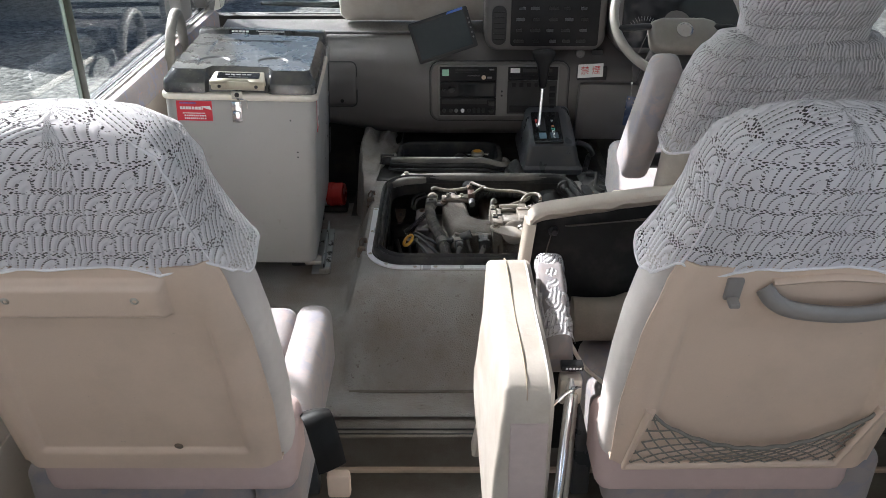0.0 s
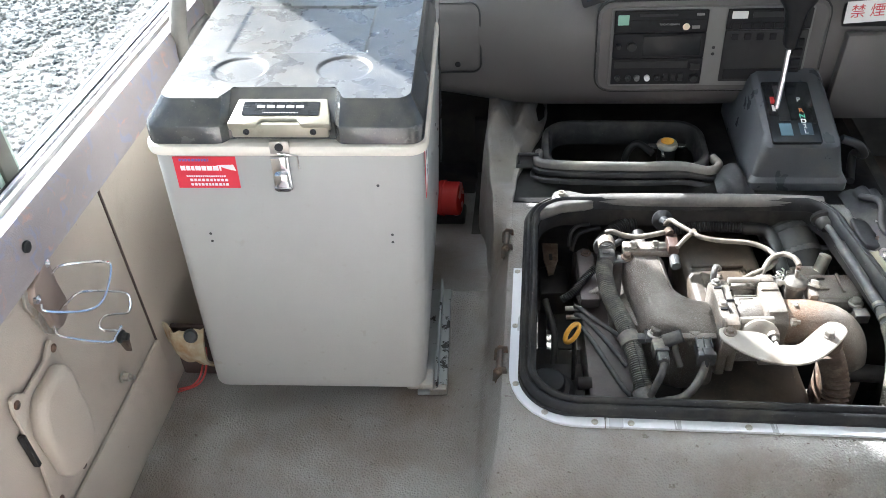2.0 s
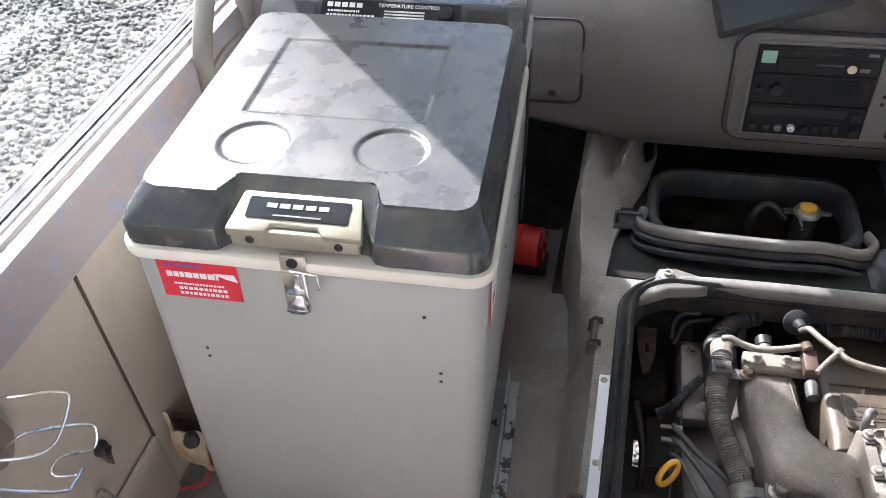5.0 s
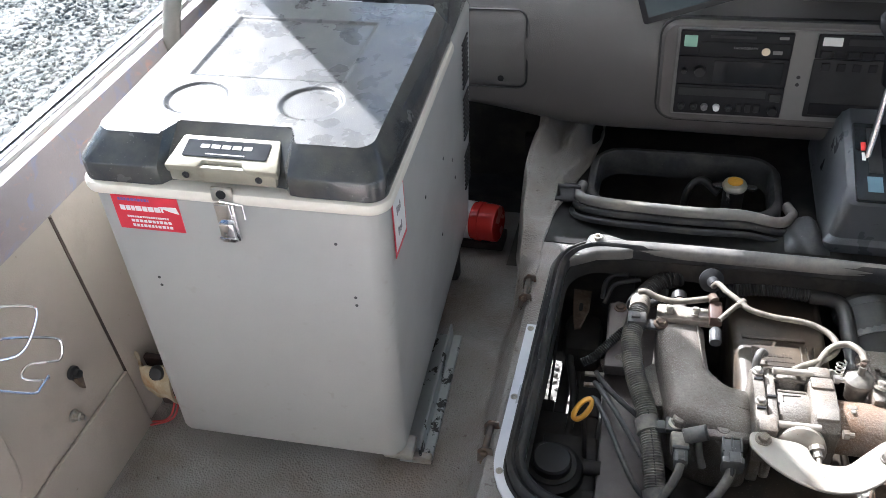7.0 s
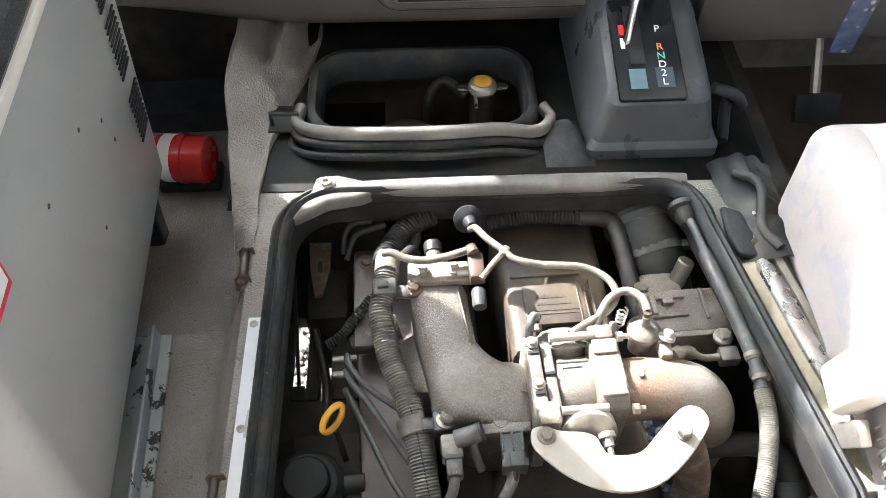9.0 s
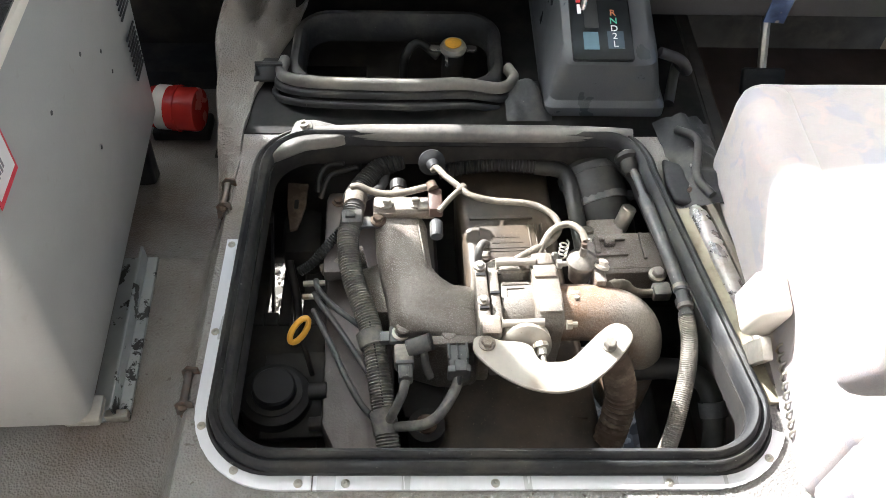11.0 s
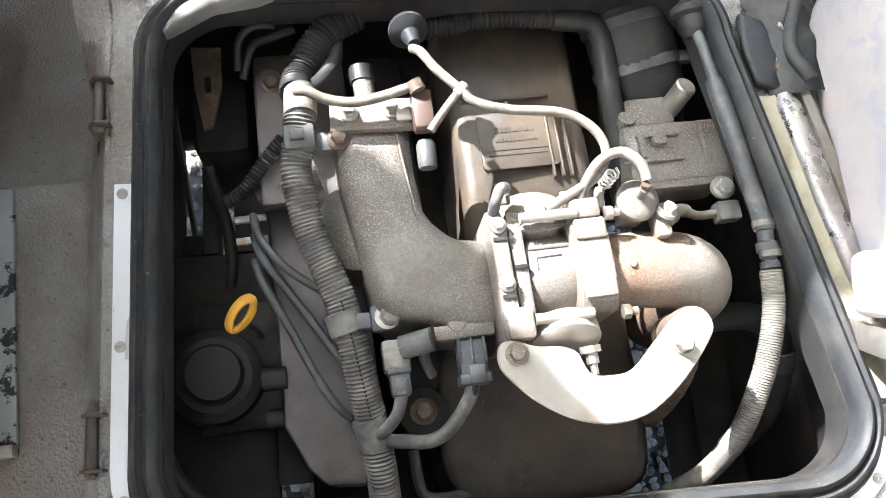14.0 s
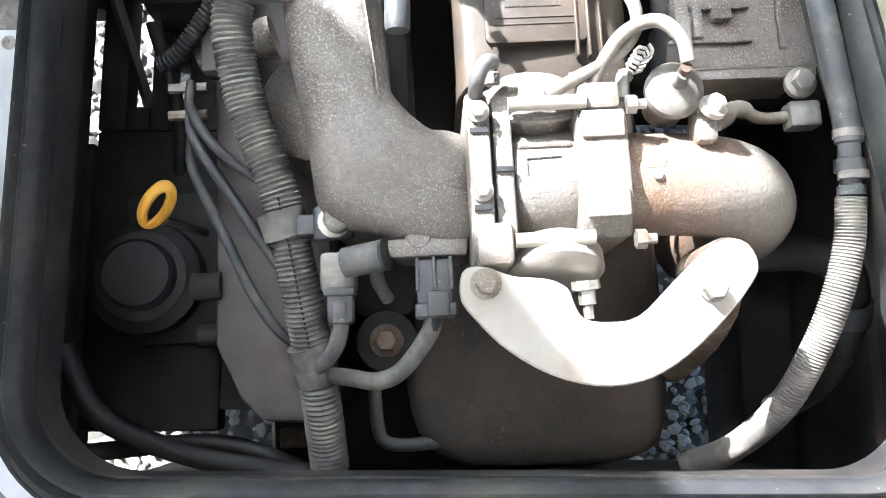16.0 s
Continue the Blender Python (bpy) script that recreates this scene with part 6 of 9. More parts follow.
    part("web", prism([(2.128, 0.030), (2.226, 0.030), (2.222, 0.050), (2.132, 0.050)], "x", 0.150, 0.240, 0.003), M["cast"], th)
    part("ridge", tube([(0.167, 2.196, TZ + 0.0395), (0.204, 2.196, TZ + 0.0395)], 0.0022, 8), M["cast_bright"], th)
    # elbow
    el = tube(spline([(0.240, TY - 0.003, TZ), (0.275, TY - 0.004, TZ), (0.305, TY - 0.006, TZ - 0.002), (0.336, TY - 0.010, TZ - 0.015), (0.356, TY - 0.017, TZ - 0.048), (0.361, TY - 0.022, TZ - 0.11), (0.361, TY - 0.022, TZ - 0.2)], 8), 0.0385, 32)
    e = part("inlet_elbow", el, M["cast_stained"], t, "cast elbow with a brown stained underside")
    part("boss", box((0.264, 2.180, TZ + 0.036), (0.014, 0.007, 0.006), 0.001), M["cast_bright"], e)
    bm = hexbolt((0.264, 2.171, TZ + 0.0355), 0.004, 0.006)
    part("bolt", bm, M["steel"], e)
    part("lug", box((0.302, 2.208, TZ + 0.030), (0.016, 0.030, 0.024), 0.005), M["cast_bright"], e)
    part("bolt", hexbolt((0.305, 2.216, TZ + 0.046), 0.007, 0.009, (0.3, 0.5, 1)), M["bracket"], e)
    # diaphragm capsule on top
    d = part("diaphragm", lathe([(0, 0.020), (0.012, 0.0195), (0.024, 0.016), (0.031, 0.009), (0.034, 0.003), (0.0405, 0.0025), (0.0415, 0.0), (0.0405, -0.0028), (0.033, -0.003), (0.031, -0.014), (0.026, -0.020), (0, -0.020)], (0.182, 2.236, 0.098), (0, 0.80, 0.60), 36), M["cast_bright"], t, "round vacuum capsule")
    part("rim_lug", box((0.150, 2.246, 0.124), (0.014, 0.010, 0.006), 0.002), M["cast_bright"], d)
    part("rim_lug", box((0.213, 2.244, 0.122), (0.014, 0.010, 0.006), 0.002), M["cast_bright"], d)
    part("pipe", tube(spline([(0.140, 2.232, 0.105), (0.139, 2.238, 0.138), (0.145, 2.250, 0.144), (0.152, 2.254, 0.136)], 6), 0.0055, 10), M["tape"], d, "short elbow hose")
    # vacuum valve
    v = part("vacuum_valve", lathe([(0, -0.03), (0.015, -0.03), (0.0165, -0.004), (0.021, 0.0), (0.021, 0.006), (0.017, 0.011), (0.010, 0.013), (0.0055, 0.016), (0.0045, 0.030), (0, 0.030)], (0.281, 2.232, 0.118), (0, 0.1, 1), 24), M["hose_pale"], t, "small pale plastic valve")
    part("nipple", tube([(0.281, 2.236, 0.14), (0.281, 2.238, 0.153)], 0.0042, 10), M["rust"], v)
    part("union", tube(spline([(0.254, 2.252, 0.10), (0.246, 2.246, 0.118), (0.244, 2.228, 0.120)], 5), 0.0048, 8), M["rubber_dusty"], v)
    part("spring", tube([(0.262 + 0.006 * math.cos(k * 0.9), 2.262 + 0.006 * math.sin(k * 0.9), 0.09 + 0.0012 * k) for k in range(30)], 0.0014, 6), M["steel"], v)
    # solenoid hanging from the wire
    s = part("solenoid", lathe([(0, 0), (0.0085, 0), (0.0095, 0.004), (0.0095, 0.024), (0.007, 0.028), (0, 0.028)], (0.0855, 2.290, 0.112), (0.03, 1.0, 0.05), 18), M["hose"], t, "small grey solenoid")
    part("connector", box((0.0865, 2.345, 0.122), (0.020, 0.040, 0.020), 0.003), material("brown_connector", (0.085, 0.050, 0.038), 0.55, vary=0.2, bump=0.1), s, "brown plug")
    # lever casting under the throttle
    l = part("throttle_lever", lathe([(0, -0.012), (0.030, -0.012), (0.034, -0.004), (0.034, 0.008), (0.026, 0.014), (0, 0.014)], (0.190, 2.114, 0.105), (0, -1, 0.35), 24), M["bracket"], t, "round lever drum")
    part("stud", lathe([(0, 0), (0.010, 0), (0.010, 0.006), (0.006, 0.007), (0.006, 0.016), (0.0036, 0.017), (0.0036, 0.026), (0, 0.026)], (0.206, 2.098, 0.128), (0.05, -1, -0.1), 8), M["steel"], l, "dull nut and stud")
    # crescent bracket
    arc = [(0.122, 2.106), (0.121, 2.088), (0.134, 2.070), (0.151, 2.053), (0.178, 2.036), (0.208, 2.027), (0.236, 2.028), (0.261, 2.038), (0.290, 2.060), (0.318, 2.090), (0.324, 2.104), (0.318, 2.118), (0.304, 2.122), (0.288, 2.114), (0.262, 2.091),
           (0.240, 2.072), (0.220, 2.069), (0.203, 2.072), (0.197, 2.082), (0.193, 2.093), (0.180, 2.100), (0.157, 2.103), (0.140, 2.110), (0.130, 2.111)]
    b = part("crescent_bracket", prism(spl2(arc, 3), "z", 0.1275, 0.1325, 0.0012, 1), M["bracket"], t, "bright plated crescent bracket")
    part("bolt", hexbolt((0.138, 2.0985, 0.1325), 0.0075, 0.008), M["cast_bright"], b)
    part("bolt", hexbolt((0.2905, 2.0875, 0.1325), 0.0082, 0.012, washer=1.1), M["cast_bright"], b)
    part("post", lathe([(0, 0), (0.017, 0), (0.018, -0.004), (0.018, -0.045), (0, -0.045)], (0.306, 2.106, 0.128), (0, 0, 1), 22), M["rust"], b, "pinkish rusted post")
    part("bellows", tube(spline([(0.304, 2.104, 0.085), (0.318, 2.096, 0.050), (0.326, 2.082, 0.015), (0.322, 2.062, -0.025), (0.312, 2.045, -0.07)], 6), 0.0195, 18, ribs=0.0030, pitch=0.0085), M["rust"], b, "rusted bellows")

    # casting with bolts on the right (steering pump bracket)
    pb = part("side_casting", box((0.372, 2.311, -0.002), (0.118, 0.070, 0.085), 0.006), M["cast"], t, "dusty grey casting with lugs")
    for x0, y0, sx, sy, h in ((0.350, 2.330, 0.05, 0.006, 0.006), (0.340, 2.300, 0.07, 0.004, 0.005), (0.400, 2.316, 0.006, 0.050, 0.006), (0.330, 2.318, 0.008, 0.030, 0.008)):
        part("ridge", box((x0, y0, 0.0405 + h / 2), (sx, sy, h), 0.0015), M["cast"], pb)
    part("edge_plate", box((0.372, 2.274, 0.018), (0.112, 0.010, 0.040), 0.002), M["cast"], pb)
    part("lug", lathe([(0, -0.02), (0.012, -0.02), (0.012, 0.018), (0.010, 0.020), (0, 0.020)], (0.383, 2.372, 0.043), (0.3, 0.3, 1), 18), M["steel"], pb)
    part("lug", lathe([(0, -0.01), (0.010, -0.01), (0.010, 0.006), (0, 0.006)], (0.322, 2.352, 0.035), (0, 0.4, 1), 14), M["cast"], pb)
    part("neck", box((0.352, 2.362, 0.010), (0.060, 0.040, 0.05), 0.01), M["cast"], pb)
    part("tab", box((0.350, 2.322, 0.045), (0.016, 0.010, 0.010), 0.002), M["cast"], pb)
    part("bolt", hexbolt((0.411, 2.262, 0.040), 0.009, 0.012), M["steel"], pb)
    part("plug", box((0.412, 2.236, 0.034), (0.026, 0.022, 0.020), 0.003), M["tape"], pb, "grey wire plug")
    part("lead", tube(spline([(0.400, 2.236, 0.034), (0.375, 2.234, 0.040), (0.352, 2.238, 0.055), (0.330, 2.228, 0.06)], 6), [0.005, 0.005, 0.007, 0.010], 10), M["wire"], pb)

    # black intake duct with hose clamps
    du = part("intake_duct", tube(spline([(0.372, 2.37, -0.05), (0.362, 2.42, 0.0), (0.350, 2.47, 0.025), (0.340, 2.56, 0.03)], 8), 0.050, 26), M["hose_black"], t, "black rubber air duct")
    for yy, zz, xx in ((2.43, 0.007, 0.360), (2.478, 0.026, 0.3485)):
        bm = lathe([(0.050, -0.006), (0.0525, -0.006), (0.0525, 0.006), (0.050, 0.006)], (xx, yy, zz), (-0.2, 1, 0.35), 30)
        box((xx + 0.045, yy - 0.006, zz + 0.030), (0.018, 0.014, 0.012), 0.002, into=bm)
        part("clamp", bm, M["hose"], du, "worm-drive hose clamp")
    # black hose from the rear of the chamber, elbow and down
    part("vent_hose", tube(spline([(0.10, 2.475, 0.050), (0.18, 2.480, 0.058), (0.262, 2.474, 0.056)], 6), 0.0115, 14, ribs=0.0013, pitch=0.0055), M["hose_black"], t, "corrugated black hose")
    part("hose_elbow", tube(spline([(0.255, 2.474, 0.056), (0.290, 2.468, 0.055), (0.306, 2.452, 0.050), (0.311, 2.40, 0.035), (0.316, 2.34, 0.015), (0.322, 2.28, -0.01)], 6), 0.013, 14), M["hose_black"], t, "smooth black hose")
    part("bulkhead_hose", tube(spline([(-0.034, 2.402, 0.070), (-0.030, 2.428, 0.056), (-0.014, 2.458, 0.054), (0.010, 2.482, 0.058), (0.040, 2.496, 0.060)], 7), 0.0165, 16, ribs=0.0014, pitch=0.0055), M["hose_black"], t, "corrugated black hose")
    part("side_hose", tube(spline([(-0.028, 2.402, 0.070), (-0.008, 2.420, 0.062), (0.010, 2.445, 0.056), (0.014, 2.475, 0.050)], 6), 0.0075, 12, flat=0.7), M["hose_black"], t, "flat black hose")
    part("grommet", lathe([(0, 0), (0.020, 0), (0.021, 0.006), (0.017, 0.010), (0.010, 0.014), (0.006, 0.03), (0, 0.03)], (0.086, 2.452, 0.098), (0.1, -0.7, 0.35), 20), M["rubber"], t, "black rubber grommet")

    # main wiring conduit
    loom = [(-0.028, 2.395, 0.085), (-0.030, 2.372, 0.097), (-0.036, 2.338, 0.092), (-0.041, 2.306, 0.085), (-0.034, 2.254, 0.071), (-0.020, 2.210, 0.062), (-0.011, 2.180, 0.055), (-0.005, 2.145, 0.047), (0.000, 2.110, 0.038), (0.006, 2.061, 0.020), (0.010, 2.02, 0.006), (0.012, 1.97, -0.02)]
    lm = part("wiring_conduit", tube(spline(loom, 8), 0.0152, 18, ribs=0.0011, pitch=0.0040), M["tape"], t, "grey corrugated wiring conduit")
    part("slit", tube([p + Vector((0.0, 0.0, 0.0150)) for p in spline(loom[6:10], 8)], 0.0012, 6), M["black"], lm, "black slit")
    part("cuff", tube([(-0.029, 2.392, 0.092), (-0.031, 2.362, 0.099)], 0.0165, 16), M["wire"], lm, "pale end cuff")
    bm = box((-0.034, 2.338, 0.098), (0.030, 0.026, 0.022), 0.003)
    box((-0.036, 2.338, 0.110), (0.014, 0.010, 0.006), 0.001, into=bm)
    box((-0.006, 2.334, 0.096), (0.034, 0.020, 0.006), 0.002, into=bm)
    part("clip", bm, M["hose"], lm, "grey plastic clip")
    part("bolt", hexbolt((0.004, 2.334, 0.100), 0.008, 0.009), M["rust"], lm)
    part("clamp_band", tube([(-0.0125, 2.172, 0.055), (-0.007, 2.152, 0.050)], 0.0185, 18), M["tape"], lm, "wide plastic clamp")
    bm = box((0.010, 2.158, 0.060), (0.020, 0.016, 0.012), 0.002)
    box((0.030, 2.158, 0.066), (0.030, 0.026, 0.010), 0.003, into=bm)
    part("clamp_foot", bm, M["hose"], lm)
    part("bolt", hexbolt((0.031, 2.158, 0.071), 0.0085, 0.010), M["steel"], lm)
    part("tape_wrap", tube(spline([(0.002, 2.070, 0.024), (0.006, 2.055, 0.018), (0.008, 2.040, 0.012)], 4), 0.0172, 16), M["tape"], lm, "taped branch")
    # sensors and plugs in front of the manifold
    sn = part("sensor", box((0.034, 2.118, 0.075), (0.026, 0.030, 0.024), 0.004), M["hose_pale"], t, "small dusty sensor")
    part("body", lathe([(0, 0), (0.0115, 0), (0.0115, 0.030), (0.010, 0.032), (0.0075, 0.030), (0, 0.030)], (0.040, 2.124, 0.086), (0.95, 0.1, 0.35), 20), M["hose"], sn)
    part("plug", box((0.035, 2.094, 0.078), (0.019, 0.028, 0.019), 0.003), M["hose"], sn, "grey plug")
    part("collar", box((0.035, 2.103, 0.079), (0.023, 0.006, 0.022), 0.002), M["hose"], sn)
    part("clip", box((0.035, 2.088, 0.089), (0.009, 0.016, 0.004), 0.001), M["hose"], sn)
    part("ring", lathe([(0.0085, 0), (0.0118, 0), (0.0118, 0.0025), (0.0085, 0.0025)], (0.0685, 2.127, 0.0965), (0.95, 0.1, 0.35), 20), M["black"], sn)
    part("lead", tube(spline([(0.035, 2.082, 0.078), (0.030, 2.066, 0.070), (0.018, 2.054, 0.045), (0.008, 2.050, 0.02)], 6), 0.0062, 10), M["tape"], sn)
    part("nipple", tube(spline([(0.060, 2.128, 0.078), (0.062, 2.112, 0.066), (0.068, 2.100, 0.050)], 5), 0.0055, 10), M["tape"], sn)
    s2 = part("injector_plug", box((0.104, 2.106, 0.083), (0.026, 0.034, 0.024), 0.003), M["hose"], t, "grey connector with a latch")
    for k in range(3):
        part("ridge", box((0.092 + 0.012 * k, 2.112, 0.0955), (0.003, 0.024, 0.004), 0.001), M["hose"], s2)
    part("collar", box((0.104, 2.086, 0.084), (0.030, 0.010, 0.026), 0.002), M["hose"], s2)
    part("wires", tube(spline([(0.104, 2.083, 0.082), (0.103, 2.076, 0.078), (0.100, 2.072, 0.072)], 4), 0.004, 8), M["black"], s2, "dark wires")
    part("latch", box((0.106, 2.090, 0.096), (0.016, 0.018, 0.006), 0.002), M["hose"], s2)
    part("carrier", box((0.098, 2.132, 0.088), (0.062, 0.014, 0.010), 0.003), M["cast"], s2)
    part("lead", tube(spline([(0.104, 2.088, 0.080), (0.098, 2.070, 0.070), (0.078, 2.046, 0.052), (0.058, 2.038, 0.040), (0.034, 2.042, 0.028), (0.010, 2.046, 0.018)], 6), 0.0070, 12), M["tape"], s2, "taped branch of the loom")
    # bolt and bracket below
    part("mount_bolt", hexbolt((0.062, 2.072, -0.030), 0.010, 0.014), M["rust"], t)
    part("mount_disc", lathe([(0, -0.05), (0.026, -0.05), (0.026, -0.001), (0, -0.001)], (0.062, 2.072, -0.030), (0, 0, 1), 20), M["bay"], t)
    part("drain_pipe", tube(spline([(0.048, 2.035, -0.060), (0.050, 2.00, -0.060), (0.056, 1.986, -0.06), (0.075, 1.982, -0.06), (0.115, 1.984, -0.06)], 5), 0.0060, 10), M["hose"], t, "thin bent pipe")

    # thin hoses over the cam cover
    for pts in ([(-0.093, 2.295, 0.010), (-0.086, 2.262, 0.034), (-0.062, 2.226, 0.040), (-0.026, 2.198, 0.030), (-0.006, 2.18, 0.02)],
                [(-0.094, 2.272, 0.010), (-0.084, 2.238, 0.036), (-0.058, 2.196, 0.036), (-0.030, 2.150, 0.028), (-0.016, 2.128, 0.02)],
                [(-0.096, 2.248, 0.0), (-0.086, 2.214, 0.030), (-0.064, 2.165, 0.028), (-0.044, 2.118, 0.022), (-0.026, 2.086, 0.012), (-0.010, 2.07, 0.0)]):
        part("vacuum_hose", tube(spline(pts, 7), 0.0044, 10), M["hose"], t, "thin grey rubber hose")
    for y in (2.292, 2.268):
        part("hose_stud", tube([(-0.112, y, 0.008), (-0.080, y, 0.008)], 0.0045, 8), M["steel"], t)
    part("breather", tube(spline([(-0.118, 2.312, 0.012), (-0.098, 2.320, 0.022), (-0.074, 2.345, 0.034), (-0.052, 2.365, 0.045)], 6), 0.0075, 12, ribs=0.0008, pitch=0.004), M["hose_black"], t, "thin corrugated hose")
    lift = part("lifting_eye", prism([(-0.082, 2.30), (-0.046, 2.30), (-0.046, 2.440), (-0.052, 2.456), (-0.066, 2.460), (-0.080, 2.448)], "z", 0.0, 0.024, 0.004, 2), M["cam_cast"], t, "grey-brown lifting eye")
    part("bolt", hexbolt((-0.061, 2.440, 0.024), 0.0075, 0.007), M["dark_steel"], lift)
    # pale vacuum pipes
    part("vacuum_pipe", tube(spline([(-0.033, 2.376, 0.128), (-0.022, 2.372, 0.133), (-0.006, 2.363, 0.132), (0.018, 2.358, 0.130), (0.045, 2.360, 0.131), (0.076, 2.367, 0.133)], 7), 0.0052, 10), M["wire"], t, "dusty pale vacuum hose")
    wp = spline([(0.087, 2.420, 0.112), (0.092, 2.403, 0.134), (0.104, 2.381, 0.138), (0.124, 2.357, 0.139), (0.136, 2.343, 0.139), (0.169, 2.332, 0.138), (0.219, 2.324, 0.138), (0.247, 2.304, 0.138), (0.254, 2.277, 0.139), (0.238, 2.254, 0.139), (0.207, 2.238, 0.137), (0.188, 2.228, 0.134)], 8)
    part("vacuum_pipe", tube(wp, 0.0048, 10), M["wire"], t, "long curved pale vacuum hose")
    part("vacuum_pipe", tube(spline([(0.124, 2.357, 0.139), (0.108, 2.340, 0.138), (0.090, 2.319, 0.134)], 5), 0.0042, 10), M["wire"], t, "short branch hose")
    part("tee", box((0.124, 2.357, 0.139), (0.016, 0.010, 0.010), 0.003, m=Matrix.Rotation(0.8, 4, "Z")), M["wire"], t, "pale clip")
    part("vacuum_pipe", tube(spline([(0.217, 2.226, 0.128), (0.226, 2.246, 0.138), (0.242, 2.266, 0.148), (0.264, 2.272, 0.153), (0.279, 2.258, 0.155), (0.283, 2.242, 0.152)], 7), 0.0050, 10), M["wire"], t, "short arched vacuum hose")
    part("pipe_cuff", tube([(0.084, 2.362, 0.133), (0.080, 2.372, 0.134)], 0.0085, 10), M["rust"], t)

    # oil filler cap, dipstick, pulleys in the dark corner
    p = part("filler_cap", lathe([(0, 0.020), (0.028, 0.020), (0.031, 0.017), (0.032, 0.0), (0.044, -0.003), (0.050, -0.006), (0.052, -0.014), (0.052, -0.16), (0, -0.16)], (-0.152, 2.140, -0.045), (0.06, 0, 1), 32), M["black"], t, "round black filler neck and cap")
    part("band", lathe([(0.0315, -0.0), (0.040, -0.001), (0.040, -0.004), (0.0315, -0.004)], (-0.152, 2.140, -0.040), (0.06, 0, 1), 32), M["hose_black"], p)
    part("shelf", box((-0.128, 2.150, -0.075), (0.09, 0.14, 0.012), 0.003), M["bay"], t)
    dp = part("dipstick", tube([(-0.108 + 0.0125 * math.cos(a) + 0.004 * math.sin(a), 2.181 + 0.011 * math.sin(a) + 0.006 * math.cos(a), 0.052 + 0.010 * math.sin(a) + 0.004 * math.cos(a)) for a in [2 * math.pi * k / 28 for k in range(28)]], 0.0038, 10, True, flat=1.4), M["yellow"], t, "yellow dipstick ring")
    part("tube", tube([(-0.106, 2.172, 0.040), (-0.104, 2.176, 0.0), (-0.10, 2.19, -0.2)], 0.004, 8), M["bay"], dp)
    part("stub", tube([(-0.100, 2.125, -0.02), (-0.075, 2.125, -0.02)], 0.012, 12), M["bay"], t)
    part("stub", tube([(-0.100, 2.085, -0.04), (-0.075, 2.085, -0.04)], 0.010, 12), M["bay"], t)

    # masses in the dark to either side
    part("alternator", lathe([(0, 0), (0.060, 0.002), (0.066, 0.02), (0.066, 0.09), (0.05, 0.11), (0, 0.11)], (-0.19, 2.02, -0.24), (0.2, 1, 0.2), 24), M["bay"], t)
    stay = part("stay", prism([(-0.148, 2.505), (-0.114, 2.502), (-0.116, 2.452), (-0.128, 2.405), (-0.139, 2.402), (-0.146, 2.452)], "z", -0.004, 0.002, 0.001, 1), M["rust"], t, "brown steel stay with a slot")
    part("slot", prism(rrect(-0.1345, -0.1275, 2.446, 2.466, 0.0035, 4), "z", 0.0015, 0.0030), M["black"], stay)
    part("belt", loft([[(-0.165, 2.42, 0.03), (-0.161, 2.42, 0.03), (-0.161, 2.395, 0.03), (-0.165, 2.395, 0.03)], [(-0.185, 2.33, -0.18), (-0.180, 2.33, -0.18), (-0.180, 2.305, -0.18), (-0.185, 2.305, -0.18)], [(-0.20, 2.20, -0.40), (-0.195, 2.20, -0.40), (-0.195, 2.175, -0.40), (-0.20, 2.175, -0.40)]]), M["black"], t, "black strap")
    part("pump_body", box((-0.125, 2.44, -0.10), (0.07, 0.10, 0.12), 0.02), M["bay"], t)
    for pts, r in (([(-0.094, 2.455, 0.030), (-0.090, 2.480, 0.045), (-0.075, 2.492, 0.055), (-0.050, 2.490, 0.060)], 0.0042), ([(-0.090, 2.448, 0.025), (-0.076, 2.474, 0.045), (-0.052, 2.478, 0.055), (-0.030, 2.485, 0.055)], 0.0042), ([(-0.145, 2.38, -0.05), (-0.13, 2.30, -0.08), (-0.14, 2.22, -0.12)], 0.007),
                   ([(-0.21, 2.08, -0.02), (-0.18, 2.02, -0.03), (-0.10, 1.98, -0.05), (0.0, 1.96, -0.06)], 0.010), ([(-0.20, 1.99, -0.05), (-0.10, 1.99, -0.10), (-0.02, 1.965, -0.08)], 0.008)):
        part("small_hose", tube(spline(pts, 7), r, 10), M["hose_black"], t, "black hose in the shade")
    part("rust_block", box((-0.035, 1.988, -0.16), (0.035, 0.02, 0.02), 0.003), M["rust"], t)

    # cable, its joint and conduit on the driver's side
    c = part("cable_end", lathe([(0, 0.012), (0.008, 0.012), (0.016, 0.006), (0.021, 0.003), (0.021, -0.004), (0.015, -0.008), (0.015, -0.022), (0.009, -0.030), (0, -0.03)], (0.393, 2.448, 0.098), (-0.05, 1, 0.2), 20), M["hose_black"], t, "dusty cable boot")
    part("rod", tube([(0.394, 2.432, 0.096), (0.397, 2.405, 0.1), (0.401, 2.355, 0.1)], 0.0062, 12), M["hose"], c)
    part("sleeve", tube(spline([(0.400, 2.362, 0.1), (0.403, 2.33, 0.1), (0.411, 2.27, 0.096), (0.419, 2.205, 0.09)], 6), 0.0098, 14), M["hose"], c, "grey cable sleeve")
    part("joint", lathe([(0, 0), (0.0105, 0), (0.0105, 0.008), (0.0085, 0.009), (0.0085, 0.020), (0.0115, 0.021), (0.0115, 0.030), (0.008, 0.032), (0.008, 0.040), (0.0105, 0.041), (0.0105, 0.048), (0, 0.048)], (0.4195, 2.205, 0.09), (-0.03, -1, -0.1), 18), M["hose"], c, "ribbed joint")
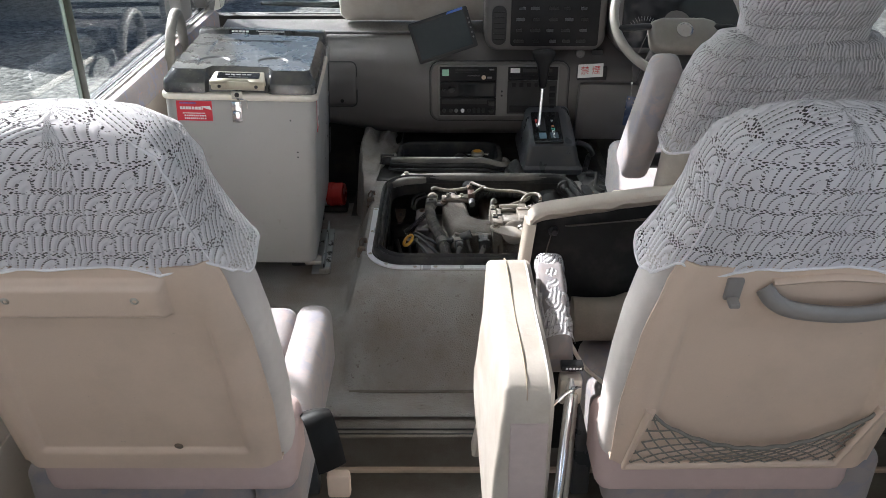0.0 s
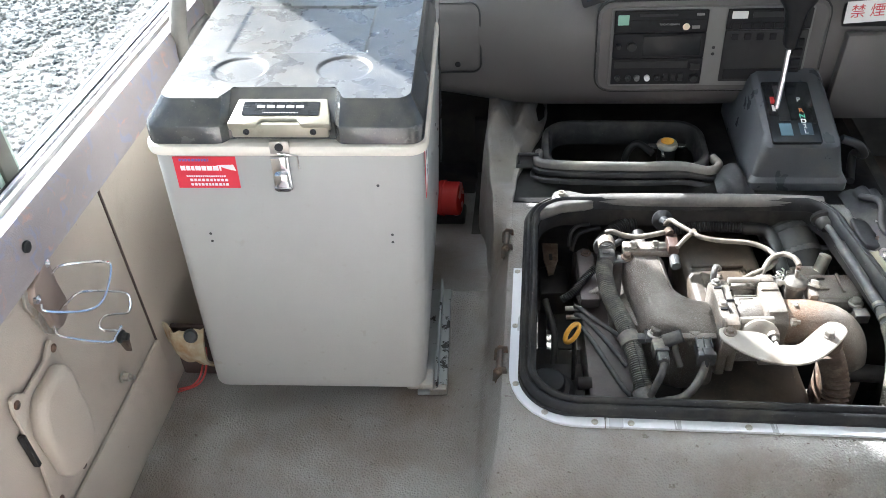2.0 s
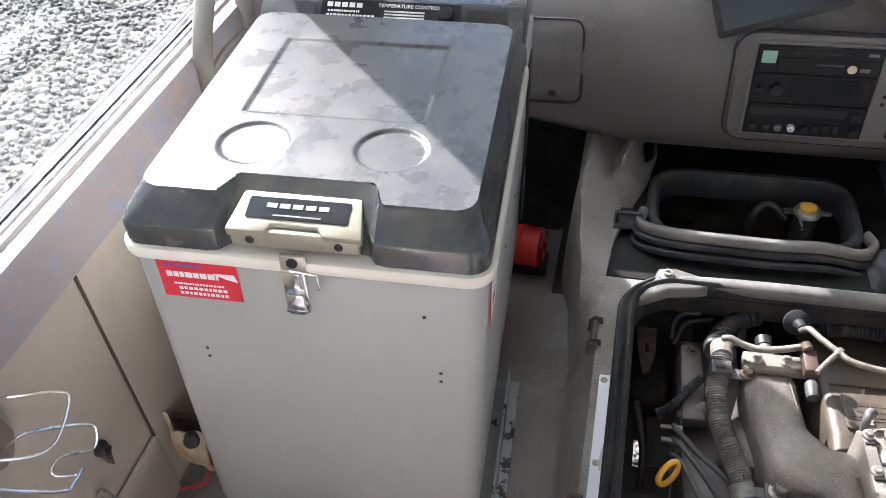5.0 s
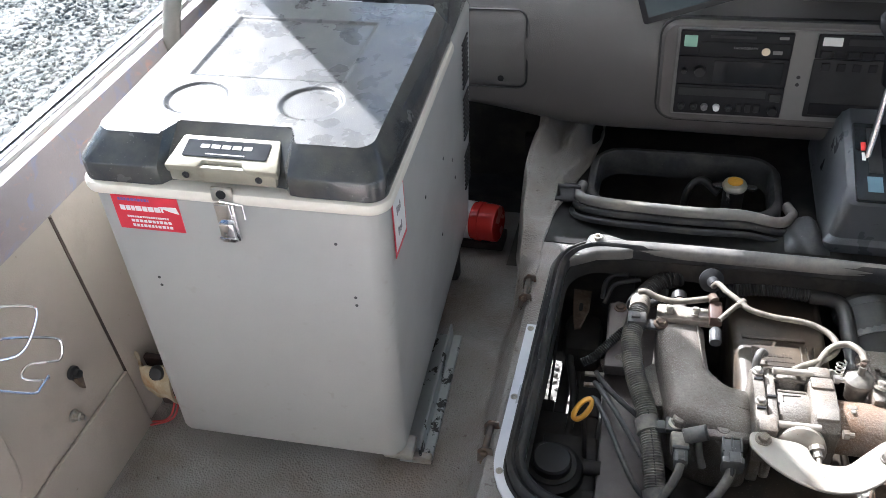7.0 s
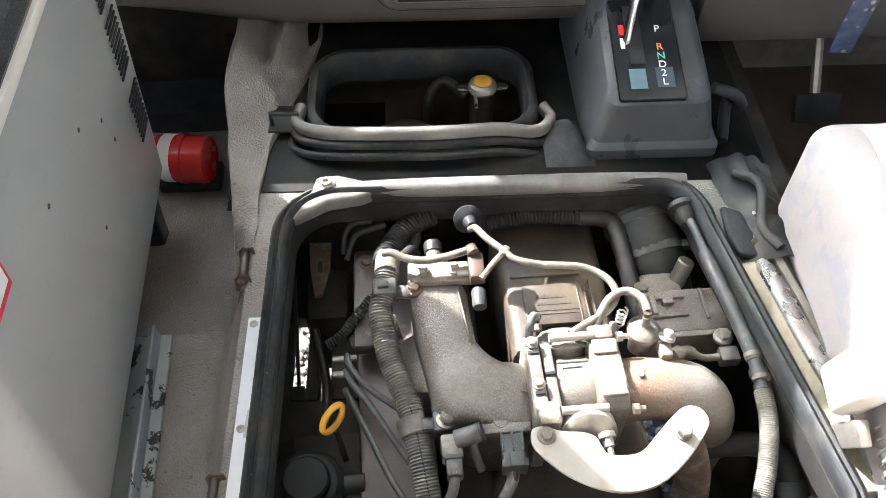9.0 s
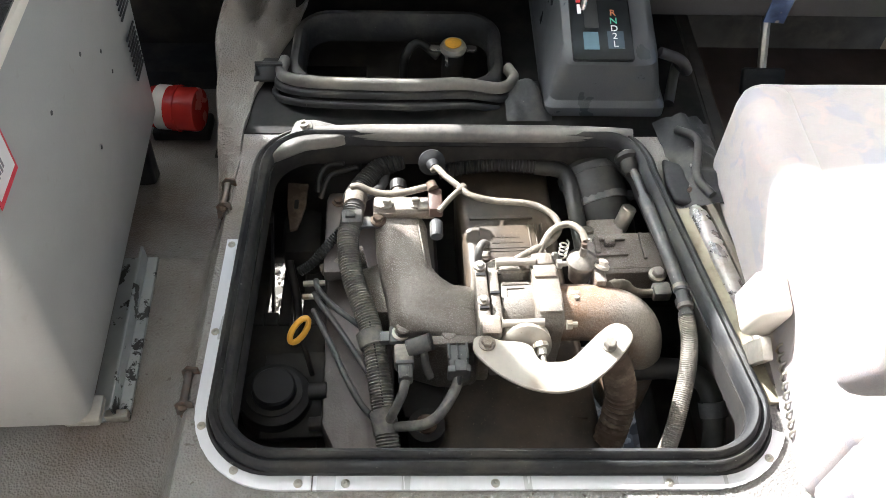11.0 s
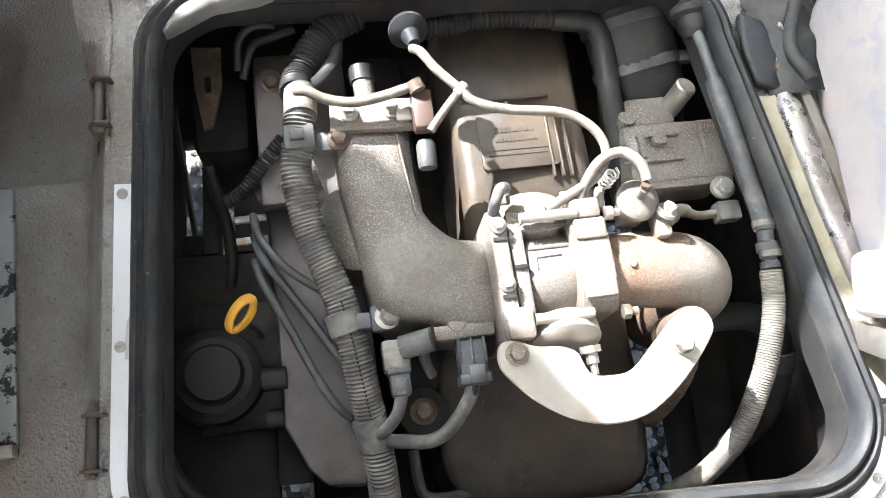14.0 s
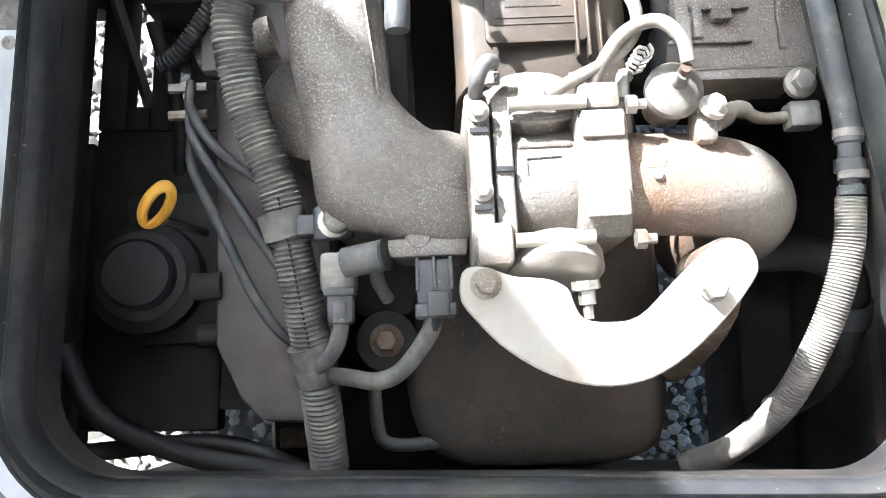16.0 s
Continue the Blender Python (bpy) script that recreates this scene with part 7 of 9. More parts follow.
    for yy in (2.204, 2.172):
        part("band", lathe([(0.0105, -0.003), (0.0112, -0.003), (0.0112, 0.003), (0.0105, 0.003)], (0.4192, yy, 0.0895), (-0.03, -1, -0.1), 18), M["hose_pale"], c)
    part("conduit", tube(spline([(0.4175, 2.156, 0.085), (0.4145, 2.122, 0.080), (0.405, 2.085, 0.072), (0.391, 2.047, 0.058), (0.372, 2.002, 0.025), (0.350, 1.968, -0.03), (0.33, 1.95, -0.09)], 6), 0.0112, 14, ribs=0.0005, pitch=0.0026), M["hose_pale"], c, "pale grey corrugated conduit")
    part("water_pipe", tube(spline([(0.34, 2.125, 0.000), (0.39, 2.128, 0.0), (0.432, 2.124, -0.005), (0.462, 2.105, -0.02), (0.468, 2.06, -0.05), (0.462, 2.02, -0.1), (0.45, 1.99, -0.18)], 7), 0.0155, 16), M["hose_black"], t, "dark rubber water hose")
    part("collar", tube([(0.466, 2.088, -0.030), (0.468, 2.070, -0.042)], 0.019, 14), M["hose"], t)
    part("side_pipe", tube(spline([(0.45, 2.48, 0.06), (0.447, 2.40, 0.065), (0.452, 2.30, 0.06), (0.466, 2.18, 0.055), (0.478, 2.08, 0.05), (0.49, 2.0, 0.02)], 7), 0.013, 14), M["hose"], t, "grey pipe along the side")

    # the engine sits slightly askew in its bay
    t.rotation_euler.z = radians(2.72)
    t.location = (0.125, 2.2475, -0.55)
    t.scale = (1.011, 1.009, 1.0)


engine()


# ---- dashboard and controls ----
DASH = [(2.95, 0.116), (2.90, 0.122), (2.855, 0.139), (2.823, 0.169), (2.806, 0.214), (2.799, 0.285), (2.804, 0.342), (2.823, 0.384), (2.858, 0.423), (2.895, 0.453), (2.925, 0.472), (2.941, 0.478), (2.949, 0.470), (3.00, 0.470), (3.12, 0.482)]


def dash_y(z):
    """Depth of the dash face at a height."""
    pts = [p for p in DASH if p[1] >= 0.128][1:11]
    for (ya, za), (yb, zb) in zip(pts, pts[1:]):
        if za <= z <= zb:
            return ya + (yb - ya) * (z - za) / (zb - za)
    return pts[-1][0] if z > pts[-1][1] else pts[0][0]


def dashboard():
    t = thing("dashboard", (0.14, 2.95, 0.12), "grey-brown grained plastic dashboard", "dashboard")
    rings = []
    fine = [tuple(p)[1:] for p in spline([(0, y, z) for y, z in DASH], 4)]
    for i in range(41):
        x = -0.80 + 1.88 * i / 40
        low = 0.045 * smooth01((-0.15 - x) / 0.35)
        bulge = -0.006 * math.exp(-((x - 0.2) / 0.35) ** 2)
        ring = []
        for y, z in fine:
            zz = z + low * smooth01((0.24 - z) / 0.1)
            ring.append((x, y + bulge, zz))
        ring += [(x, 3.13, 0.48), (x, 3.13, 0.14), (x, 3.0, 0.118 + low)]
        rings.append(ring)
    part("moulding", loft(rings), M["dash"], t, "grained grey-brown moulding", 60)
    # tray lip on the top
    part("tray_lip", tube(spline([(-0.56, 2.945, 0.473), (-0.555, 2.925, 0.480), (-0.30, 2.922, 0.480), (-0.10, 2.925, 0.480), (-0.095, 2.945, 0.473)], 5), 0.005, 8), M["dash"], t)
    # glove box: a door a little proud, with its dark gap and lock

    def door(u, v):
        x, z = -0.64 + 0.338 * u, 0.258 + 0.140 * v
        edge = min(u, 1 - u, v, 1 - v)
        return (x, dash_y(z) - 0.006 - (0.003 if edge > 0 else 0), z)
    part("glove_box_door", sheet(door, 24, 16), M["dash"], t, "glove box door", 70)
    ring = [(x, dash_y(z) - 0.007, z) for x, z in rrect(-0.645, -0.298, 0.253, 0.402, 0.022, 5)]
    part("gap", tube(ring, 0.0022, 6, True), M["black"], t)
    part("lock", lathe([(0, 0), (0.0065, 0), (0.0065, 0.003), (0.004, 0.004), (0, 0.003)], (-0.350, dash_y(0.275) - 0.008, 0.275), (0, -1, 0.1), 14), M["dash_dark"], t)
    # near-side vents
    for x0, x1, y, z in ((-0.735, -0.605, 2.872, 0.455), (-0.72, -0.66, 2.945, 0.475)):
        nrm = Vector((0, -0.45, 1)) if y < 2.9 else Vector((0, 0, 1))
        m = plane_m((0.5 * (x0 + x1), y - 0.012, z), (1, 0, 0), Vector((0, nrm.z, -nrm.y)))
        w = (x1 - x0) / 2
        bm = prism(rrect(-w, w, -0.020, 0.020, 0.006, 3), "z", -0.004, 0.004, 0.002)
        bm.transform(m)
        vt = part("air_vent", bm, M["dash_dark"], t, "black louvred air vent")
        for k in range(4):
            b = box((0, -0.012 + 0.008 * k, 0.005), (2 * w - 0.012, 0.0035, 0.003))
            b.transform(m)
            part("slat", b, M["black"], vt)
    # centre stack
    F = 2.794

    def face(name, x0, x1, z0, z1, mat, dy=0.0, r=0.004, depth=0.006, bevel=0.0015, parent=None, label=""):
        bm = prism(rrect(x0, x1, z0, z1, r, 4), "y", F - dy - depth, F - dy, bevel, 1)
        return part(name, bm, M[mat], parent or t, label)

    bz = face("stack_bezel", -0.043, 0.432, 0.204, 0.412, "dash", -0.012, 0.034, 0.020, 0.006, None, "rounded bezel of the centre stack")
    face("bezel_groove", -0.047, 0.436, 0.200, 0.416, "black", -0.010, 0.038, 0.010, 0.001, bz)
    fs = face("fascia", -0.016, 0.398, 0.221, 0.401, "silver", -0.006, 0.006, 0.016, 0.001, None, "greyish fascia plate")
    # left column: recorder, display unit, radio
    u1 = face("recorder", -0.010, 0.183, 0.349, 0.398, "dash_dark", 0.012, 0.002, 0.006, 0.001, None, "black tachograph unit with a green lamp window")
    gm = material("green_window", (0.30, 0.52, 0.40), 0.3, bump=0)
    bm = prism(rrect(-0.003, 0.020, 0.368, 0.390, 0.001, 1), "y", F - 0.0195, F - 0.017)
    part("window", bm, gm, u1, "pale green window")
    face("drawer", 0.024, 0.180, 0.352, 0.379, "dash_dark", 0.0175, 0.002, 0.002, 0.0005, u1)
    face("slot", 0.042, 0.120, 0.386, 0.391, "black", 0.0178, 0.001, 0.001, 0, u1)
    face("key", 0.158, 0.174, 0.387, 0.392, "silver", 0.0178, 0.001, 0.0015, 0, u1)
    fm = plane_m((0.104, F - 0.0197, 0.3685), (1, 0, 0), (0, 0, 1))
    lettering("lettering", "TACHOGRAPH", 0.0062, fm, M["silver"], u1)
    part("badge", lathe([(0, 0), (0.0075, 0), (0.0075, 0.001), (0, 0.001)], (0.139, F - 0.0195, 0.363), (0, -1, 0), 16), material("orange_white_badge", (0.75, 0.62, 0.45), 0.5, bump=0), u1)
    part("badge_bar", bars([(0.151 - 0.104, 0.167 - 0.104, -0.010, -0.003)], fm), M["silver"], u1)
    u2 = face("display_unit", -0.010, 0.183, 0.291, 0.3475, "dash_dark", 0.012, 0.002, 0.005, 0.001, None, "black audio unit with a dark display")
    face("display", 0.053, 0.174, 0.297, 0.3415, "screen", 0.0172, 0.002, 0.0015, 0.0003, u2, "blank dark display")
    for x, z, r in ((0.002, 0.320, 0.005), (0.030, 0.320, 0.0105)):
        part("knob", lathe([(0, 0), (r, 0), (r * 0.9, 0.010), (0, 0.010)], (x, F - 0.017, z), (0, -1, 0), 18), M["black"], u2, "round black knob")
    u3 = face("radio", -0.010, 0.183, 0.228, 0.2895, "dash_dark", 0.012, 0.002, 0.005, 0.001, None, "black car radio with small knobs")
    face("slot_plate", -0.004, 0.152, 0.268, 0.284, "black", 0.0172, 0.001, 0.0015, 0.0003, u3)
    for k, x in enumerate((0.004, 0.027, 0.046, 0.068, 0.090)):
        part("knob", lathe([(0, 0), (0.0065, 0), (0.006, 0.008), (0.003, 0.009), (0, 0.006)], (x, F - 0.017, 0.245), (0, -1, 0), 16), M["white"] if k == 3 else (M["silver"] if k == 2 else M["black"]), u3)
    for x in (0.108, 0.124, 0.140):
        face("key", x - 0.005, x + 0.005, 0.238, 0.254, "black", 0.0172, 0.001, 0.004, 0.0008, u3)
    face("key", 0.158, 0.178, 0.263, 0.279, "black", 0.0172, 0.001, 0.004, 0.0008, u3)
    part("knob", lathe([(0, 0), (0.009, 0), (0.008, 0.010), (0, 0.010)], (0.168, F - 0.017, 0.244), (0, -1, 0), 16), M["black"], u3)
    for z in (0.311, 0.296):
        part("stud", lathe([(0, 0), (0.0035, 0), (0.0035, 0.001), (0, 0.001)], (0.203, F - 0.0105, z), (0, -1, 0), 10), M["black"], fs)
    # right column: cassette unit and open pocket
    u4 = face("cassette_unit", 0.222, 0.392, 0.353, 0.398, "dash_dark", 0.012, 0.002, 0.005, 0.001, None, "black cassette unit with push keys")
    face("window", 0.230, 0.262, 0.378, 0.394, "paper", 0.0172, 0.001, 0.0008, 0, u4, "pale display window")
    face("slot", 0.272, 0.372, 0.380, 0.392, "black", 0.0172, 0.001, 0.0008, 0, u4)
    for k in range(7):
        face("key", 0.230 + 0.022 * k, 0.248 + 0.022 * k, 0.357, 0.369, "dash_dark", 0.0172, 0.001, 0.003, 0.0006, u4)
    pk = face("pocket", 0.222, 0.392, 0.232, 0.350, "black", 0.0115, 0.003, 0.002, 0.0005, None, "open black storage pocket")
    face("pocket_floor", 0.230, 0.384, 0.238, 0.262, "dash_dark", 0.0135, 0.002, 0.002, 0.0005, pk)
    for k in range(4):
        face("tooth", 0.236 + 0.026 * k, 0.250 + 0.026 * k, 0.328, 0.343, "dash_dark", 0.0135, 0.001, 0.002, 0.0005, pk)
    for k in range(4):
        face("switch", 0.366, 0.386, 0.246 + 0.023 * k, 0.262 + 0.023 * k, "dash_dark", 0.0135, 0.001, 0.006, 0.001, pk)
    # upper cluster: vent, heater panel and instrument hood
    up = part("heater_housing", prism(rrect(0.140, 0.545, 0.448, 0.66, 0.05, 6), "y", 2.79, 2.95, 0.016, 3), M["dash"], t, "rounded upper cluster housing")
    pl = part("heater_panel", prism(rrect(0.225, 0.520, 0.466, 0.640, 0.012, 4), "y", 2.785, 2.80, 0.003), M["dash_dark"], up, "black heater and radio panel")
    rng = random.Random(8)
    for z in (0.484, 0.520, 0.556, 0.592):
        for k in range(5):
            x = 0.245 + 0.052 * k + rng.uniform(-0.006, 0.006)
            part("key", box((x + 0.012, 2.783, z), (rng.uniform(0.018, 0.034), 0.006, 0.009), 0.001, 1), M["black"] if rng.random() < 0.6 else M["console"], pl)
    vt = part("air_vent", prism(rrect(0.162, 0.212, 0.470, 0.600, 0.022, 5), "y", 2.784, 2.80, 0.004), M["black"], up, "oval black air vent")
    for k in range(6):
        part("slat", box((0.187, 2.784, 0.490 + 0.018 * k), (0.038, 0.008, 0.004), 0.001, 1), M["dash_dark"], vt)
    hood = prism(rrect(0.560, 1.030, 0.450, 0.70, 0.06, 6), "y", 2.74, 2.95, 0.018, 3)
    ih = part("instrument_hood", hood, M["dash"], t, "instrument hood")
    ip = part("instrument_panel", prism(rrect(0.585, 1.005, 0.475, 0.68, 0.045, 6), "y", 2.732, 2.742, 0.002), M["screen"], ih, "black instrument panel with pale dial marks")
    dial = bmesh.new()
    for k in range(13):
        a = radians(30 + 10 * k * 1.0)
        d = box((0.655 + 0.052 * math.cos(a), 2.7305, 0.520 + 0.052 * math.sin(a)), (0.014, 0.001, 0.0016), m=Matrix.Rotation(-a, 4, "Y"))
        joined(dial, d)
    part("dial_marks", dial, M["silver"], ip)
    # lower right: lighter, switch, ashtray with a paper sign
    part("lighter", lathe([(0, 0), (0.015, 0), (0.015, 0.006), (0.011, 0.007), (0.010, 0.003), (0, 0.003)], (0.475, dash_y(0.425) - 0.008, 0.425), (0, -1, 0.2), 20), M["silver"], t, "chrome lighter ring")
    part("switch", box((0.535, dash_y(0.428) - 0.008, 0.428), (0.038, 0.010, 0.022), 0.003), M["black"], t)
    ash = part("ashtray", box((0.512, dash_y(0.372) - 0.010, 0.368), (0.104, 0.014, 0.050), 0.005), M["black"], t, "black ashtray front")
    sm = plane_m((0.506, dash_y(0.378) - 0.0205, 0.379), Vector((1, 0, 0.06)), (0, 0.06, 1))
    bm = box((0, 0, 0), (0.086, 0.046, 0.002))
    bm.transform(sm)
    sg = part("paper_sign", bm, M["paper"], ash, "white paper sign with red characters")
    red = material("red_ink", (0.6, 0.06, 0.07), 0.6, bump=0)
    lettering("lettering", "\u7981 \u7159", 0.030, sm @ Matrix.Translation((0, 0, 0.0013)), red, sg)
    part("knee_panel", prism([(0.46, 0.14), (1.05, 0.14), (1.05, 0.34), (0.47, 0.34)], "y", 2.770, 2.80, 0.008), M["dash"], t)

    # tablet on the dash
    tb = thing("tablet", (0.0, 2.80, 0.43), "black tablet with a dark screen propped on the dash", "tablet")
    tm = plane_m((0.000, 2.800, 0.500), Vector((0.19, 0.012, 0.060)), Vector((-0.045, 0.035, 0.135)))
    bm = prism(rrect(-0.103, 0.103, -0.069, 0.069, 0.006, 3), "z", -0.006, 0.004, 0.002)
    bm.transform(tm)
    part("case", bm, M["black"], tb)
    bm = prism(rrect(-0.092, 0.088, -0.058, 0.058, 0.001, 1), "z", 0.004, 0.0046)
    bm.transform(tm)
    part("screen", bm, material("tablet_glass", (0.035, 0.045, 0.048), 0.16, bump=0, rough_vary=0.04), tb, "dark bluish glass")
    bm = prism([(0.030, 0.060), (0.088, 0.060), (0.088, 0.068), (0.036, 0.068)], "z", 0.0045, 0.005)
    bm.transform(tm)
    part("film", bm, material("blue_film", (0.08, 0.16, 0.5), 0.3, bump=0), tb, "blue strip of film")
    for k in range(5):
        bm = box((0.096, -0.035 + 0.016 * k, 0.0044), (0.005, 0.006, 0.002))
        bm.transform(tm)
        part("key", bm, M["silver"], tb)
    part("stand", box((0.01, 2.835, 0.452), (0.05, 0.05, 0.03), 0.008), M["black"], tb)
    # pale padded box on the dash, below the screen
    bm = prism([(-0.352, 0.484), (-0.375, 0.505), (-0.385, 0.92), (-0.350, 0.965), (-0.07, 0.985), (0.25, 0.965), (1.02, 0.965), (1.05, 0.94), (1.05, 0.484)], "y", 3.075, 3.115, 0.016, 3)
    for v in bm.verts:
        v.co.y -= 0.228 * (v.co.z - 0.484)
    solo("windscreen_shade", bm, M["seat_vinyl"], "pale beige padded shade leaning behind the windscreen", "shade")
    # wiper outside
    w = thing("wiper", (-0.25, 3.22, 0.49), "black windscreen wiper at rest", "wiper")
    part("arm", tube([(-0.15, 3.215, 0.500), (-0.45, 3.213, 0.512), (-0.68, 3.212, 0.520)], 0.006, 8), M["black"], w)
    part("blade", box((-0.45, 3.211, 0.522), (0.48, 0.008, 0.012), 0.002), M["rubber"], w)

    # gear console with selector
    g = thing("gear_console", (0.37, 2.68, DECK), "grey plastic gear selector console on the hump", "gear console")
    def quad(x0, x1, y0, y1, z0, z1, r):
        out = []
        for x, y in rrect(x0, x1, y0, y1, r, 4):
            k = (y - y0) / (y1 - y0)
            out.append((x, y, z0 + (z1 - z0) * k))
        return out
    rings = [quad(0.266, 0.465, 2.560, 2.90, 0.094, 0.094, 0.012), quad(0.266, 0.465, 2.560, 2.90, 0.112, 0.112, 0.012), quad(0.274, 0.456, 2.567, 2.895, 0.122, 0.130, 0.016), quad(0.284, 0.440, 2.572, 2.885, 0.190, 0.258, 0.022), quad(0.289, 0.432, 2.582, 2.880, 0.204, 0.272, 0.026), quad(0.300, 0.420, 2.595, 2.870, 0.211, 0.279, 0.020)]
    part("housing", loft(rings), M["console"], g, "scuffed grey housing", 30)
    nrm_up = Vector((0, 0.97, 0.245)).normalized()
    pm = plane_m((0.348, 2.640, 0.226), Vector((1, 0, 0)), nrm_up)
    bm = prism(rrect(-0.048, 0.048, -0.080, 0.098, 0.004, 2), "z", -0.004, 0.004, 0.002)
    bm.transform(pm)
    sp = part("selector_plate", bm, M["screen"], g, "glossy black selector plate")
    fm = pm @ Matrix.Translation((0, 0, 0.0044))
    cols = {"P": M["white"], "R": material("orange_print", (0.8, 0.25, 0.08), 0.5, bump=0), "N": material("green_print", (0.1, 0.55, 0.35), 0.5, bump=0)}
    for k, ch in enumerate("PRND2L"):
        yy = (0.042, 0.010, -0.006, -0.021, -0.036, -0.051)[k]
        lettering("lettering", ch, 0.0165, fm @ Matrix.Translation((0.020, yy, 0)), cols.get(ch, M["white"]), sp)
    part("window", bars([(-0.030, -0.006, -0.062, -0.028)], fm), material("blue_grey_window", (0.10, 0.16, 0.20), 0.2, bump=0), sp, "bluish window")
    part("window", bars([(0.008, 0.034, -0.060, -0.026)], fm, 0.0002), material("grey_window", (0.06, 0.08, 0.10), 0.2, bump=0), sp)
    part("mark", bars([(-0.037, -0.029, 0.030, 0.048)], fm, 0.003), M["red_paint"], sp, "red button")
    part("print", bars([(-0.036, -0.030, 0.008, 0.026)], fm), M["white"], sp)
    part("rail_slot", bars([(-0.026, -0.004, -0.020, 0.085)], fm, 0.0006), M["black"], sp)
    part("side_handle", tube(spline([(0.444, 2.60, 0.195), (0.480, 2.60, 0.180), (0.500, 2.61, 0.150), (0.500, 2.66, 0.120), (0.475, 2.58, 0.105)], 6), 0.009, 10), M["black"], g, "black cable loop")
    lv = thing("gear_lever", (0.325, 2.668, 0.235), "chrome gear lever with a black grip", "gear lever")
    part("rod", tube([(0.322, 2.660, 0.232), (0.327, 2.676, 0.30), (0.330, 2.688, 0.362)], [0.0068, 0.0062, 0.0058], 14), M["chrome"], lv)
    rings = []
    for z, w, d in ((0.352, 0.008, 0.009), (0.358, 0.013, 0.014), (0.39, 0.016, 0.018), (0.43, 0.022, 0.022), (0.452, 0.036, 0.026), (0.466, 0.039, 0.027), (0.474, 0.034, 0.022), (0.477, 0.020, 0.012)):
        rings.append([(0.331 + w * math.copysign(abs(math.cos(a)) ** 0.7, math.cos(a)), 2.690 + 0.25 * (z - 0.36) * 0.3 + d * math.copysign(abs(math.sin(a)) ** 0.7, math.sin(a)), z) for a in [2 * math.pi * k / 20 for k in range(20)]])
    part("grip", loft(rings), M["dash_dark"], lv, "black moulded grip", 60)

    # steering wheel
    s = thing("steering_wheel", (0.69, 2.46, 0.63), "grey steering wheel with a beige hub", "steering wheel")
    c = Vector((0.690, 2.455, 0.632))
    upv = Vector((0, 0.70, 0.71)).normalized()
    nv = Vector((1, 0, 0)).cross(upv)
    R = 0.190
    ring = [c + Vector((1, 0, 0)) * (R * math.cos(a)) + upv * (R * math.sin(a)) for a in [2 * math.pi * k / 64 for k in range(64)]]
    grey = material("wheel_grey", (0.26, 0.245, 0.22), 0.42, vary=0.08, bump=0.2, bump_scale=500)
    part("rim", tube(ring, 0.0135, 14, True), grey, s, "grey wheel rim", 60)
    hubm = plane_m(c - nv * 0.03 - upv * 0.030 + Vector((0.012, 0, 0)), (1, 0, 0), upv)
    bm = prism([(-0.098, -0.050), (-0.07, -0.068), (0.07, -0.068), (0.098, -0.050), (0.100, 0.022), (0.06, 0.036), (-0.06, 0.036), (-0.100, 0.022)], "z", -0.02, 0.035, 0.016, 3)
    bm.transform(hubm)
    part("hub", bm, material("beige_hub", (0.15, 0.138, 0.12), 0.45, bump=0.15, bump_scale=500), s, "beige hub pad")
    bm = lathe([(0, 0), (0.024, 0), (0.024, 0.002), (0.019, 0.0025), (0.019, 0.001), (0, 0.001)], (0, -0.01, 0.035), (0, 0, 1), 24)
    bm.transform(hubm)
    part("emblem", bm, M["chrome"], s)
    for sx in (-1, 1):
        part("spoke", tube([c + Vector((sx * 0.085, 0, 0)) - nv * 0.01 - upv * 0.02, c + Vector((sx * 0.185, 0, 0)) - upv * 0.035], 0.016, 12, flat=0.6), M["dash_dark"], s, "dark spoke")
    part("column", tube([c - nv * 0.02, c - nv * 0.38], 0.04, 16), M["dash"], s, "steering column shroud")
    # tag on a string under the wheel
    k = thing("key_tag", (0.607, 2.60, 0.24), "clear blue plastic tag hanging on a string", "tag")
    part("string", tube([(0.62, 2.52, 0.58), (0.603, 2.60, 0.452), (0.606, 2.60, 0.40), (0.608, 2.60, 0.352)], 0.0016, 6), M["tape"], k)
    part("bead", lathe([(0, -0.004), (0.003, -0.003), (0.004, 0), (0.003, 0.003), (0, 0.004)], (0.606, 2.60, 0.395), (0, 0, 1), 10), M["white"], k)
    bm = box((0.609, 2.60, 0.302), (0.034, 0.004, 0.098), 0.002, m=Matrix.Rotation(0.06, 4, "Y"))
    part("tag", bm, material("blue_tag", (0.05, 0.07, 0.13), 0.12, vary=0.4, scale=50, bump=0.05, speck=(0.25, 0.22, 0.2), speck_size=0.3, speck_scale=70), k)
    # pedals in the dark
    pd = thing("brake_pedal", (0.70, 2.78, -0.08), "dark brake pedal in the footwell", "pedal")
    part("pad", box((0.70, 2.74, 0.02), (0.08, 0.02, 0.05), 0.006, m=Matrix.Rotation(-0.6, 4, "X")), M["rubber"], pd)
    part("arm", tube([(0.70, 2.75, 0.02), (0.70, 2.86, 0.16)], 0.009, 8), M["steel"], pd)


dashboard()


